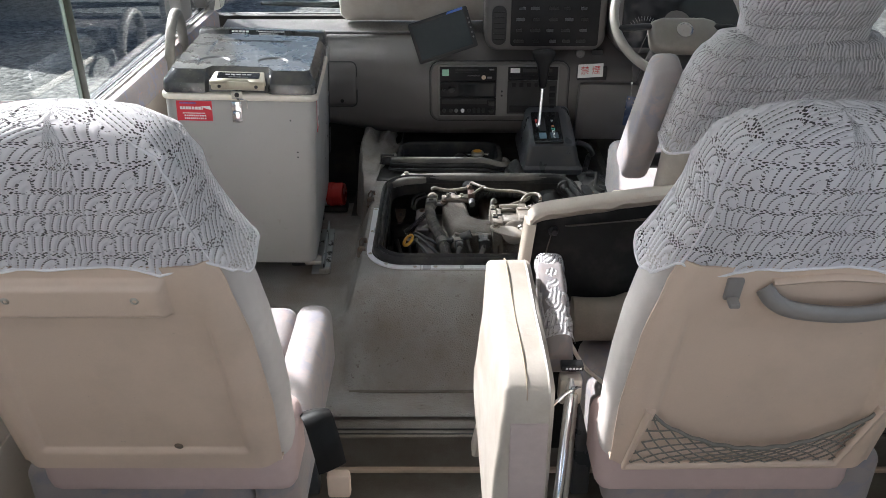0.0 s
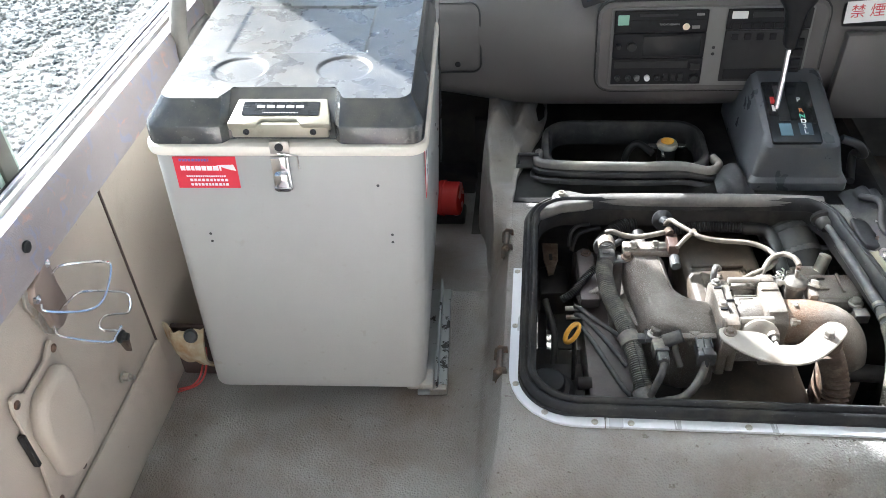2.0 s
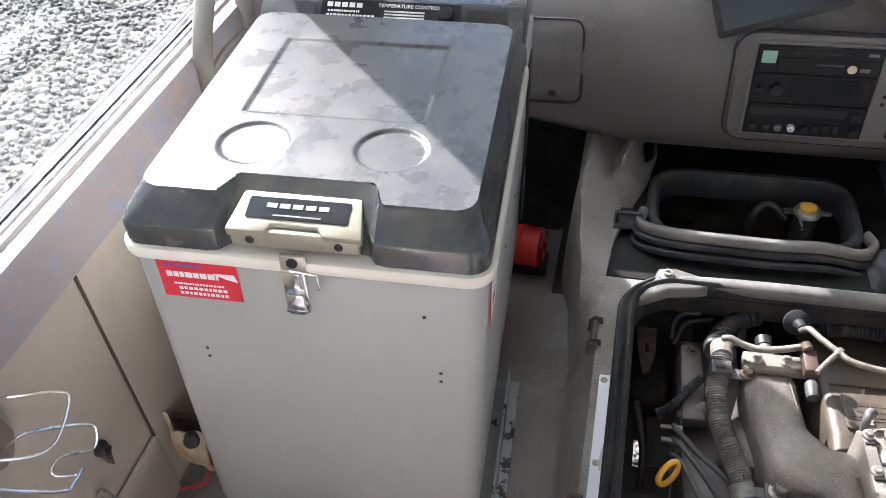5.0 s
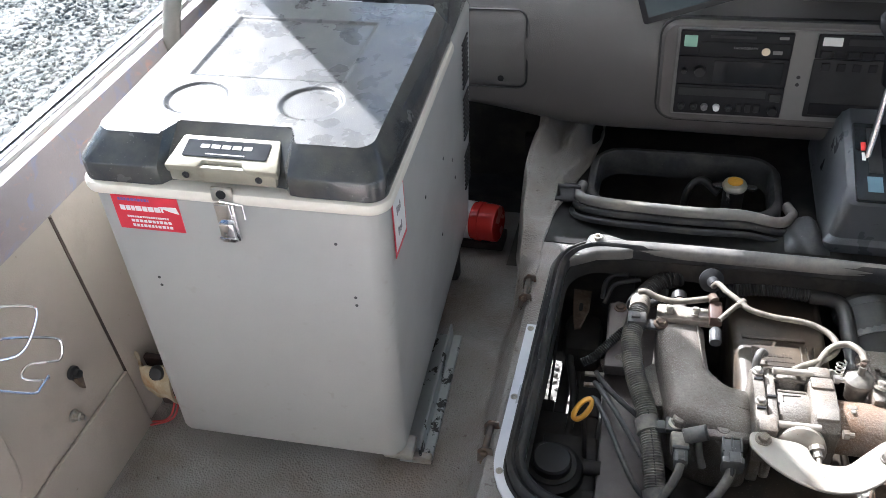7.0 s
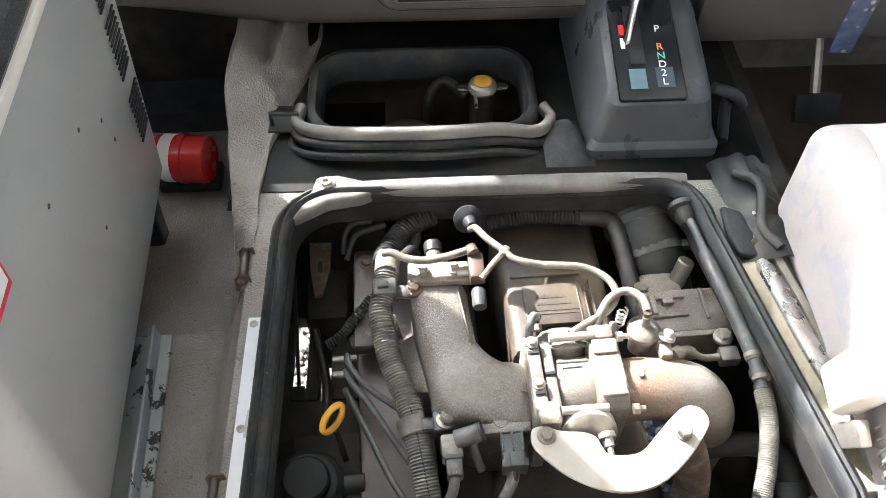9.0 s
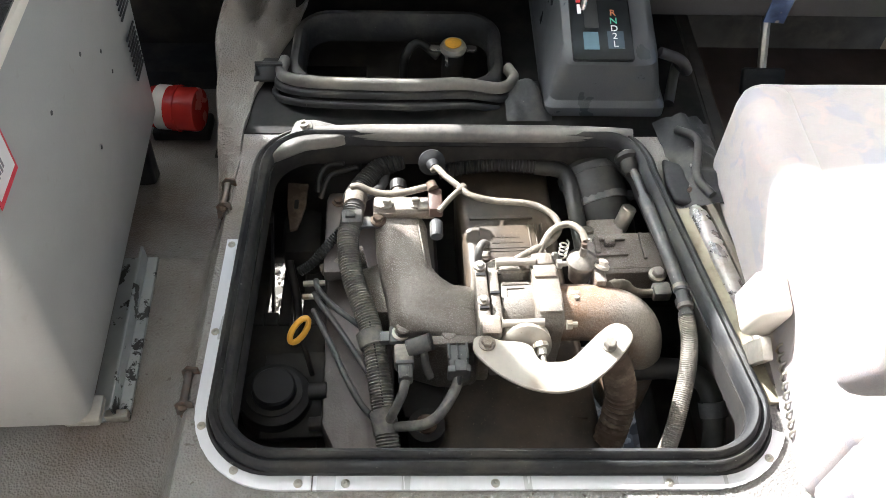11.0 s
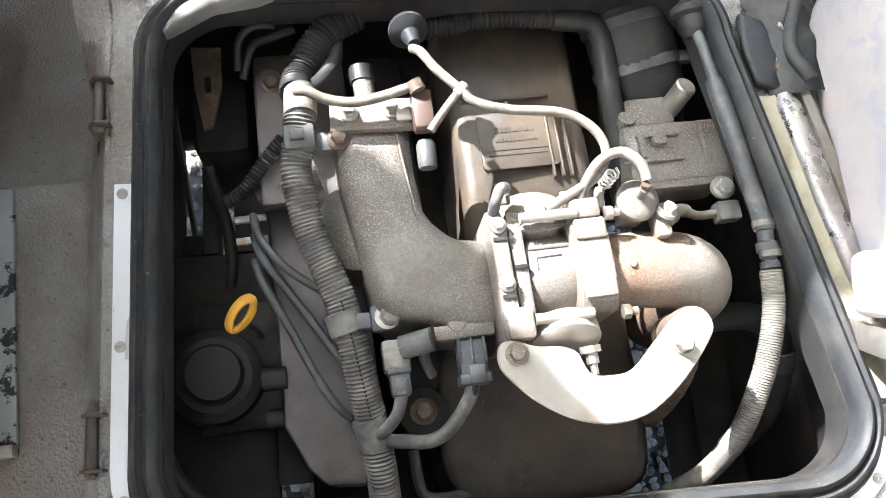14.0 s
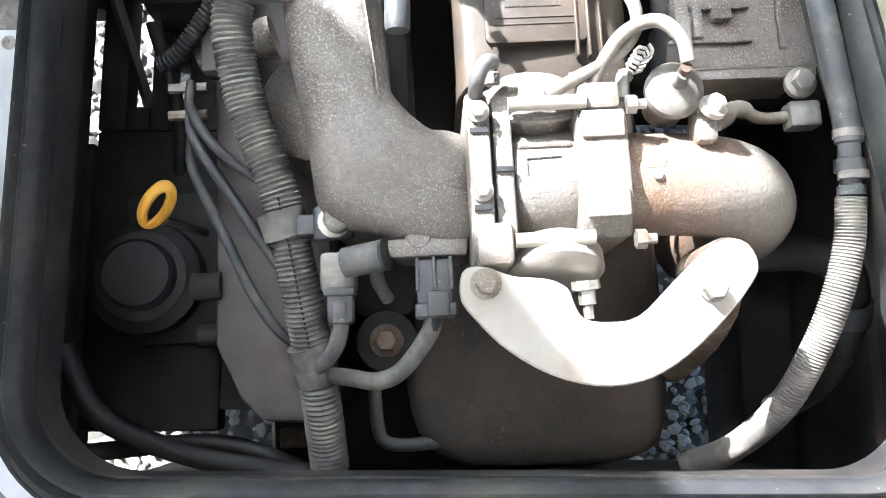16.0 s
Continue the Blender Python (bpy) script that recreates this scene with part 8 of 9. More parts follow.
# ---- seats ----
M["lace_cord"] = material("white_cotton", (0.78, 0.755, 0.765), 0.85, vary=0.08, scale=60, fine=500, bump=0.8, bump_scale=420)
M["grey_fitting"] = material("grey_fitting_plastic", (0.235, 0.215, 0.20), 0.4, vary=0.08, scale=10, bump=0.15)
# Backing under the lace; its dark tone stands for shade in the holes.
M["lace_backing"] = material("dark_lace_backing", (0.10, 0.09, 0.09), 0.9, vary=0.15, scale=9, bump=0.4, bump_scale=350)
M["seat_back"] = material("grey_beige_seat_cloth", (0.60, 0.55, 0.51), 0.7, vary=0.08, scale=8, bump=0.35, bump_scale=300)
def lace_loft(rings, uvs, fine=1.0):
    """Rings of points with a texture place for each, as one open cloth."""
    bm = bmesh.new()
    uvl = bm.loops.layers.uv.new("UVMap")
    V = [[bm.verts.new(p) for p in r] for r in rings]
    m = len(V[0])
    for i in range(len(V) - 1):
        for k in range(m - 1):
            f = bm.faces.new((V[i][k], V[i][k + 1], V[i + 1][k + 1], V[i + 1][k]))
            for lp, (a, b) in zip(f.loops, ((i, k), (i, k + 1), (i + 1, k + 1), (i + 1, k))):
                lp[uvl].uv = (uvs[a][b][0] * fine, uvs[a][b][1] * fine)
    return bm


def crown(ring):
    """Closes a cover at the top: the last ring drawn in to its middle."""
    mid = sum((Vector(p) for p in ring[:-1]), Vector()) / (len(ring) - 1)
    return [tuple(mid + (Vector(p) - mid) * 0.02 + Vector((0, 0, 0.003))) for p in ring]


def interp(tab, s):
    for (a, va), (b, vb) in zip(tab, tab[1:]):
        if a <= s <= b:
            t = (s - a) / (b - a)
            return va + (vb - va) * (t * t * (3 - 2 * t) * 0.4 + t * 0.6)
    return tab[-1][1] if s > tab[-1][0] else tab[0][1]


def super_ring(w, d, n=48, p=0.55):
    out = []
    for k in range(n):
        a = 2 * math.pi * k / n
        c, s = math.cos(a), math.sin(a)
        out.append((w * math.copysign(abs(c) ** p, c), d * math.copysign(abs(s) ** p, s)))
    return out


BACK_W = [(0.0, 0.214), (0.15, 0.218), (0.30, 0.208), (0.40, 0.188), (0.48, 0.160), (0.55, 0.122), (0.60, 0.088), (0.625, 0.062), (0.64, 0.035), (0.645, 0.01)]
BACK_D = [(0.0, 0.062), (0.3, 0.060), (0.5, 0.052), (0.58, 0.045), (0.62, 0.034), (0.64, 0.018), (0.645, 0.005)]


def cushion(x0, x1, y0, y1, z0, z1, crown=0.012, n=30):
    """An upholstered block with soft edges and a slightly crowned top."""
    bm = box(((x0 + x1) / 2, (y0 + y1) / 2, (z0 + z1) / 2), (x1 - x0, y1 - y0, z1 - z0), 0.032, 4)
    bmesh.ops.subdivide_edges(bm, edges=[e for e in bm.edges if e.calc_length() > 0.1], cuts=6, use_grid_fill=True)
    for v in bm.verts:
        if v.co.z > z1 - 0.02:
            u = (v.co.x - x0) / (x1 - x0)
            w = (v.co.y - y0) / (y1 - y0)
            v.co.z += crown * math.sin(math.pi * min(1, max(0, u))) * math.sin(math.pi * min(1, max(0, w))) + 0.002 * noise.noise(v.co * 12)
    return bm


def back_matrix(xc):
    return Matrix.Translation((xc, 1.078, 0.25)) @ Matrix.Rotation(radians(12.6), 4, "X")


def passenger_seat(xc, side, label):
    """A coach seat seen from behind: plastic shell, padded back with lace, cushion and frame. side: +1 when the aisle lies towards +x."""
    t = thing("passenger_seat", (xc, 1.2, -0.26), label, "seat", "front passenger seats")
    m = back_matrix(xc)
    rings = []
    S = [0.0, 0.05, 0.12, 0.2, 0.28, 0.34, 0.40, 0.45, 0.49, 0.53, 0.56, 0.585, 0.605, 0.62, 0.632, 0.64, 0.645]
    for s in S:
        rings.append([tuple(m @ Vector((x, y, s))) for x, y in super_ring(interp(BACK_W, s), interp(BACK_D, s))])
    b = part("backrest", loft(rings), M["seat_back"], t, "padded back with cream vinyl sides", 60)
    # plastic shell on the rear face

    def shell(u, v):
        s = 0.018 + 0.42 * v
        w = interp(BACK_W, s) * 0.955
        e = abs(2 * u - 1)
        x = (2 * u - 1) * w
        rim = smooth01((e - 0.80) / 0.2)
        y = -interp(BACK_D, s) - 0.012 + 0.016 * rim * rim
        # shallow framed field
        fx, fs = abs(x) / (0.168 - 0.02 * v), (s - 0.055) / 0.30
        if 0 < fs:
            fld = smooth01((1.0 - fx) * 16) * smooth01((s - 0.055) * 120) * (1 - smooth01((s - 0.30) * 12))
            y += 0.0075 * fld
        if side > 0:
            d = min(0.1225 - abs(x + 0.0225), 0.026 - abs(s - 0.388))
            y -= 0.014 * smooth01(d / 0.010 + 0.5)
        if v in (0.0,):
            y += 0.012
        return tuple(m @ Vector((x, y, s)))
    sh = part("back_shell", sheet(shell, 110, 120, 0.004), M["seat_shell"], t, "beige moulded rear shell", 60)

    def on_back(x, s, d=0.0):
        return m @ Vector((x, -interp(BACK_D, s) - 0.0125 - d, s))
    ax = m.to_3x3() @ Vector((0, -1, 0))
    if side > 0:
        # grip recess with two screws, and an old hole
        for x in (-0.100, 0.066):
            part("screw", screw(on_back(x, 0.394, 0.0142), 0.0062, ax), M["steel"], sh)
        part("hole", lathe([(0, 0), (0.007, 0), (0.004, 0.0012), (0, 0.0012)], on_back(0.055, 0.075, 0.003), ax, 12), M["rust"], t, "small brown hole")
    else:
        # hook, grab handle and net pocket
        h = part("coat_hook", joined(box((0, 0, 0), (0.022, 0.009, 0.036), 0.003), box((0, -0.012, -0.014), (0.014, 0.016, 0.008), 0.002)), M["grey_fitting"], t, "grey plastic hook")
        h.data.transform(Matrix.Translation(-root_at(t)).inverted())
        h.data.transform(Matrix.Translation(-root_at(t)) @ Matrix.Translation(on_back(-0.098, 0.4041, 0.004)) @ m.to_3x3().to_4x4())
        pts = [on_back(-0.058, 0.4041, 0.002), on_back(-0.045, 0.3921, 0.016), on_back(-0.015, 0.3841, 0.024), on_back(0.05, 0.3801, 0.026), on_back(0.105, 0.3861, 0.020), on_back(0.128, 0.4021, 0.004)]
        part("grab_handle", tube(spline(pts, 6), 0.010, 12, flat=1.3), M["grey_fitting"], t, "grey grab handle")
        part("handle_cup", tube(spline([on_back(-0.05, 0.4141, -0.003), on_back(0.03, 0.4221, -0.003), on_back(0.12, 0.4141, -0.003)], 5), 0.016, 10, flat=0.4), M["seat_shell"], t)
        fr = bmesh.new()
        tube([on_back(-0.166, 0.165, 0.006), on_back(-0.188, 0.030, 0.006), on_back(0.140, 0.038, 0.006), on_back(0.172, 0.172, 0.006)], 0.0075, 10, into=fr)
        n = part("pocket_frame", fr, M["seat_shell"], t, "beige frame of the net pocket")

        def net_at(u, v):
            x0, x1 = -0.186 + 0.022 * v, 0.140 + 0.030 * v
            top = 0.160 + 0.008 * u - 0.075 * math.sin(math.pi * u) ** 0.7
            return on_back(x0 + (x1 - x0) * u, 0.030 + (top - 0.030) * v, 0.006 + 0.010 * math.sin(math.pi * u) * v)
        cord = material("grey_net_cord", (0.20, 0.185, 0.16), 0.8, bump=0.2)
        nets = bmesh.new()
        for k in range(-5, 17):
            for d in (1, -1):
                pts = []
                for j in range(13):
                    v = j / 12
                    u = (k + d * v * 4.5) / 12 if d > 0 else (k + 0.5 + d * v * 4.5) / 12
                    if 0 <= u <= 1:
                        pts.append(net_at(u, v) + Vector((0, 0.0006 * math.sin(j * 2 + k), 0)))
                if len(pts) > 1:
                    tube(pts, 0.0013, 5, into=nets)
        part("net", nets, cord, n, "sagging grey net", 60)
        part("net_hem", tube([net_at(u / 30, 1.0) + Vector((0, -0.001, 0.0015 * math.sin(u * 1.9))) for u in range(31)], 0.0030, 6), cord, n)
        part("rear_clip", box((0, 0, 0), (0.02, 0.02, 0.03), 0.004, m=m.to_3x3().to_4x4()), M["console"], t).location = Vector(on_back(0.20, 0.24, 0.0)) - root_at(t)
    # dark layer added under the lace, so that its holes look shaded
    rings = []
    for s in (0.43, 0.47, 0.51, 0.545, 0.575, 0.60, 0.617, 0.63, 0.639, 0.644):
        rings.append([tuple(m @ Vector((x, y, s + 0.003))) for x, y in super_ring(interp(BACK_W, s) + 0.004, interp(BACK_D, s) + 0.008)])
    part("head_pad", loft(rings), M["lace_backing"], t, "added dark layer under the lace, for shaded holes", 60)
    # lace cover over the top
    rings, uvs = [], []
    n = 96
    LS = [0.0, 0.02, 0.04, 0.06, 0.085, 0.11, 0.135, 0.16, 0.18, 0.20, 0.215, 0.23, 0.24, 0.247, 0.252]
    for i, q in enumerate(LS):
        ring, uv = [], []
        s_top = 0.434 + 0.84 * q
        per = 0.0
        last = None
        for k in range(n + 1):
            a = 2 * math.pi * k / n
            c, sn = math.cos(a), math.sin(a)
            # the hem hangs lowest at the corners and waves a little
            corner = abs(c) ** 6
            hem = (-0.030 * corner * (1 if sn < 0.5 else 0.4) + 0.006 * math.sin(7 * a) + 0.003 * math.sin(17 * a + 1)) * (1 - q / 0.252) ** 1.5
            s = s_top + hem
            flare = 0.009 + 0.014 * corner * (1 - q / 0.252) ** 2 + 0.002 * math.sin(9 * a) * (1 - q / 0.252)
            w, d = interp(BACK_W, s) + flare, interp(BACK_D, s) + 0.013 + 0.5 * flare
            if s > 0.62:
                d += 0.002
            x, y = w * math.copysign(abs(c) ** 0.55, c), d * math.copysign(abs(sn) ** 0.55, sn)
            p = m @ Vector((x, y, min(s, 0.652) + (0.006 if s > 0.6 else 0)))
            if last is not None:
                per += (p - last).length
            last = p
            ring.append(tuple(p))
            # the cloth unfolded from the middle of the rear
            uv.append((x + math.copysign(y + 0.075, x), s + 0.062 - interp(BACK_D, s)))
        rings.append(ring)
        uvs.append(uv)
    rings.append(crown(rings[-1]))
    uvs.append([(a, b + 0.03) for a, b in uvs[-1]])
    lc = lace_loft(rings, uvs, 1.3)
    part("lace_cover", lc, M["lace"], t, "white lace antimacassar", 80)
    for k in (n * 5 // 8 - 2, n * 7 // 8 + 2):
        part("lace_seam", tube([Vector(r[k]) for r in rings[:12]], 0.0014, 6), M["lace_cord"], t, "raised sewn seam", 60)
    hem = tube([Vector(p) + Vector((0, 0, -0.001)) + Vector((0, 0, 0.0012 * math.sin(2.1 * i))) for i, p in enumerate(rings[0][:-1])], 0.0021, 6, True)
    part("lace_hem", hem, M["lace_cord"], t, "rolled white hem", 60)
    # the head end is broad and rather flat
    inv = m.inverted()
    for ob in t.children:
        if ob.name.split(".")[0] in ("backrest", "head_pad", "lace_cover", "lace_seam", "lace_hem"):
            for v in ob.data.vertices:
                q = inv @ (v.co + root_at(t))
                if q.z > 0.48:
                    q.x *= 1 + 0.55 * smooth01((q.z - 0.48) / 0.165)
                    q.z = 0.48 + (q.z - 0.48) * 0.84
                    v.co = m @ q - root_at(t)
    # cushion and frame
    x0, x1 = (xc - 0.27, xc + 0.215) if side > 0 else (xc - 0.185, xc + 0.30)
    part("skirt", box((xc, 1.115, 0.205), (0.43, 0.13, 0.135), 0.03, 3), material("pink_grey_cloth", (0.56, 0.43, 0.405), 0.85, vary=0.06, scale=10, bump=0.3, bump_scale=400) if "pink_grey_cloth" not in bpy.data.materials else bpy.data.materials["pink_grey_cloth"], t, "pinkish grey cloth below the shell")
    if side > 0:
        part("seat_cushion", cushion(x0 - 0.012, x1 - 0.090, 1.10, 1.655, 0.000, 0.152), M["moquette"], t, "pale marbled moquette cushion", 60)
        part("bolster", cushion(x1 - 0.092, x1 - 0.010, 1.09, 1.653, -0.012, 0.160, 0.006), M["moquette"], t, "pale side bolster", 60)
        part("belt", tube(spline([(x1 + 0.004, 1.18, 0.215), (x1 + 0.028, 1.13, 0.250), (x1 + 0.046, 1.10, 0.215), (x1 + 0.056, 1.09, 0.165)], 6), 0.026, 8, flat=0.15), M["tar"], t, "black belt strap")
        part("belt_end", box((x1 + 0.066, 1.085, 0.135), (0.040, 0.022, 0.050), 0.006), M["seat_shell"], t, "beige belt end")
    else:
        part("seat_cushion", cushion(x0, x1, 1.10, 1.485, 0.045, 0.185), M["moquette"], t, "pale marbled moquette cushion", 60)
    part("frame", box(((x0 + x1) / 2, 1.32, 0.03), (0.42, 0.42, 0.05), 0.01), M["black"], t)
    for x in (xc - 0.15, xc + 0.15):
        for y in (1.15, 1.48):
            part("leg", box((x, y, -0.125), (0.04, 0.04, 0.27), 0.004), M["console"], t)


passenger_seat(-0.462, 1, "beige coach seat with white lace and grip plate, beside the window")
passenger_seat(0.472, -1, "beige coach seat with white lace, hook, handle and net pocket")


def jump_seat():
    t = thing("folding_aisle_seat", (0.12, 1.2, -0.26), "folded cream vinyl aisle seat standing beside the coach seat", "folding seat")
    prof = [(1.430, 0.372), (1.422, 0.396), (1.402, 0.404), (1.125, 0.348), (1.097, 0.330), (1.085, 0.295), (1.060, -0.06), (1.09, -0.075), (1.40, 0.06), (1.425, 0.10)]

    def slab(x0, x1, pf, bev):
        return prism(pf, "x", x0, x1, bev, 4)
    cu = slab(0.084, 0.168, prof, 0.026)
    bmesh.ops.subdivide_edges(cu, edges=[e for e in cu.edges if e.calc_length() > 0.03], cuts=7, use_grid_fill=True)
    for v in cu.verts:
        v.co.x += 0.055 * (1.43 - v.co.y) - 0.10 * max(0.0, min(0.2, 0.33 - v.co.z)) * (1.0 if v.co.x < 0.12 else 0.2)
        v.co += Vector((0.6, -0.3, 0.4)) * (0.0035 * noise.noise((v.co.x * 16, v.co.y * 8, v.co.z * 30)))
    part("cushion", cu, M["seat_vinyl"], t, "cream vinyl cushion with a sewn seam", 60)
    part("piping", tube(spline([(0.156, 1.426, 0.30), (0.158, 1.412, 0.398), (0.166, 1.26, 0.374), (0.176, 1.11, 0.338), (0.177, 1.084, 0.25), (0.174, 1.066, 0.0)], 6), 0.0030, 6), M["seat_vinyl"], t)
    part("seam", tube(spline([(0.118, 1.428, 0.34), (0.120, 1.41, 0.4035), (0.128, 1.26, 0.3755), (0.138, 1.115, 0.3435), (0.138, 1.086, 0.27), (0.134, 1.068, 0.05)], 6), 0.0014, 6), M["foam"], t)
    part("back_cover", prism([(1.080, 0.270), (1.058, -0.055), (1.075, -0.055), (1.097, 0.270)], "x", 0.112, 0.176, 0.003), material("pale_pink_cloth", (0.52, 0.44, 0.42), 0.85, bump=0.3, bump_scale=300), t, "pinkish cloth underside")
    prof2 = [(1.455, 0.355), (1.450, 0.378), (1.430, 0.386), (1.25, 0.325), (1.222, 0.298), (1.23, 0.262), (1.43, 0.29)]
    part("backrest", slab(0.186, 0.236, prof2, 0.018), M["moquette"], t, "grey folded backrest")
    # strip of lace over the folded back
    rings, uvs = [], []
    for i in range(13):
        u = i / 12
        y, z = 1.452 - 0.200 * u, 0.384 - 0.062 * u
        ring, uv = [], []
        for k in range(11):
            a = math.pi * k / 10
            ring.append((0.211 + 0.029 * math.cos(a) * (1 + 0.06 * math.sin(i * 2.2)), y + 0.004 * math.sin(a), z - 0.010 + 0.020 * math.sin(a) + 0.002 * math.sin(i * 3 + k)))
            uv.append((k * 0.013, u * 0.34))
        rings.append(ring)
        uvs.append(uv)
    part("lace_strip", lace_loft(rings, uvs), M["lace"], t, "white lace strip", 80)
    part("tag", box((0.229, 1.205, 0.300), (0.040, 0.022, 0.012), 0.003), M["black"], t, "black maker's tag")
    part("print", bars([(-0.012 + 0.006 * k, -0.008 + 0.006 * k, -0.002, 0.002) for k in range(5)], plane_m((0.229, 1.1935, 0.301), (1, 0, 0), (0, 0, 1))), M["white"], t, "plain white bars")
    part("pivot", box((0.226, 1.190, 0.262), (0.040, 0.030, 0.055), 0.006), M["seat_vinyl"], t)
    part("strut", tube(spline([(0.226, 1.185, 0.285), (0.212, 1.12, 0.225), (0.195, 1.05, 0.12), (0.172, 0.99, -0.12), (0.165, 0.985, -0.25)], 5), 0.0085, 12), M["chrome"], t, "chrome strut")
    part("strut", tube([(0.236, 1.19, 0.28), (0.222, 1.12, 0.12), (0.198, 1.05, -0.10), (0.19, 1.02, -0.25)], 0.007, 12), M["steel"], t)
    part("hook_wire", tube(spline([(0.180, 1.115, 0.275), (0.205, 1.130, 0.292), (0.228, 1.150, 0.292), (0.240, 1.175, 0.275)], 6), 0.0030, 8), M["chrome"], t, "bent wire hook")
    part("cord", tube(spline([(0.236, 1.27, 0.30), (0.265, 1.27, 0.25), (0.31, 1.29, 0.195)], 6), 0.004, 8), M["seat_vinyl"], t, "pale cord")
    part("foot", box((0.13, 1.15, -0.255), (0.12, 0.30, 0.012), 0.004), M["steel"], t)


jump_seat()


def engine_cover():
    """The lifted-out hatch lid leaning behind the driver's seat, black lining towards the seats."""
    t = thing("engine_cover", (0.45, 1.50, -0.14), "removed engine hatch lid with cream rim and black lining", "hatch lid")
    lean = Matrix.Translation((0.008, 1.470, -0.14)) @ Matrix.Rotation(radians(-3), 4, "X") @ Matrix.Diagonal((1, 1, 0.915, 1))
    outer = [(0.060, 0.0), (0.150, 0.46), (0.168, 0.600), (0.190, 0.622), (0.40, 0.655), (0.66, 0.682), (0.80, 0.675), (0.84, 0.65), (0.86, 0.0)]
    bm = prism(outer, "y", 0.016, 0.041, 0.010, 3)
    bm.transform(lean)
    part("lid_shell", bm, M["wall"], t, "cream-grey vinyl lid shell")
    # raised rim: along the top and the side, with torn edges
    rng = random.Random(4)
    top = [(0.166, 0.632), (0.190, 0.652), (0.30, 0.672), (0.40, 0.688), (0.55, 0.704), (0.66, 0.715), (0.80, 0.708)]
    rim = spline([(x, -0.005 + rng.uniform(-0.002, 0.002), z) for x, z in top], 8)
    rings = []
    for p in rim:
        w = 0.001 + 0.009 * max(0.0, noise.noise(p * 26)) + 0.004 * noise.noise(p * 70)
        q = [Vector((p.x, -0.010, p.z - w)), Vector((p.x, -0.013, p.z - w + 0.001)), Vector((p.x, -0.013, p.z + 0.007)), Vector((p.x, -0.011, p.z + 0.010)), Vector((p.x, 0.010, p.z + 0.0115)), Vector((p.x, 0.036, p.z + 0.012)), Vector((p.x, 0.041, p.z + 0.009)), Vector((p.x, 0.042, p.z - 0.006)), Vector((p.x, 0.042, p.z - 0.03)), Vector((p.x, 0.02, p.z - 0.03))]
        rings.append([tuple(lean @ v) for v in q])
    part("top_rim", loft(rings), M["wall"], t, "cream rim with a torn edge", 50)
    side = [(0.064, 0.0), (0.10, 0.20), (0.145, 0.44), (0.166, 0.632)]
    rings = []
    for p in spline([(x, 0, z) for x, z in side], 8):
        q = [Vector((p.x - 0.006, 0.04, p.z)), Vector((p.x - 0.006, -0.008, p.z)), Vector((p.x, -0.014, p.z)), Vector((p.x + 0.013, -0.013, p.z)), Vector((p.x + 0.016, 0.02, p.z))]
        rings.append([tuple(lean @ v) for v in q])
    part("side_rim", loft(rings), M["wall"], t, "cream side rim", 50)
    # lining with a swelling and foam edge
    def lining(u, v):
        x0 = 0.078 + 0.104 * v
        x = x0 + (0.85 - x0) * u
        z = 0.02 + 0.616 * v + (0.115 * u - 0.05 * u * u) * v
        y = 0.012 - 0.016 * smooth01((u - 0.08) * 8) * smooth01((0.86 - v) * 7) + 0.003 * noise.noise((x * 9, z * 9, 1))
        return tuple(lean @ Vector((x, y, z)))
    part("lining", sheet(lining, 40, 34), M["tar"], t, "glossy black lining", 70)
    part("foam_line", tube([lean @ Vector((0.10 + 0.10 * k / 14 + 0.012, 0.004, 0.10 + 0.50 * k / 14)) for k in range(15)], [0.0016 + 0.0016 * noise.noise((k * 0.9, 3.0, 1.0)) for k in range(15)], 6), M["plastic_box"], t, "torn tan foam edge")
    part("foam_line", tube([lean @ Vector((0.24 + 0.55 * k / 14, 0.004 + 0.002 * math.sin(k * 2.3), 0.622 + 0.050 * k / 14 + 0.006 * noise.noise((k * 0.7, 1.0, 2.0)))) for k in range(15)], [0.0018 + 0.002 * noise.noise((k * 0.9, 7.0, 1.0)) for k in range(15)], 6), M["plastic_box"], t, "tan foam edge")
    bm = hexbolt(lean @ Vector((0.215, 0.000, 0.612)), 0.007, 0.012, (0.2, -1, 0.1))
    part("peg", bm, M["black"], t, "small dark peg")
    # roll of beige carpet at its foot
    bm = tube(spline([(0.265, 1.435, 0.250), (0.40, 1.43, 0.254), (0.60, 1.43, 0.256), (0.80, 1.43, 0.252)], 6), [0.045, 0.052, 0.054, 0.054], 18, flat=1.05)
    for v in bm.verts:
        v.co += Vector((0, 0.004, 0.006)) * noise.noise(v.co * 14)
    solo("rolled_carpet", bm, material("grey_brown_pile", (0.24, 0.205, 0.165), 0.95, vary=0.15, scale=14, fine=300, bump=0.8, bump_scale=300), "rolled grey-brown carpet lying on the seat cushion", "carpet", sharp=70)


engine_cover()


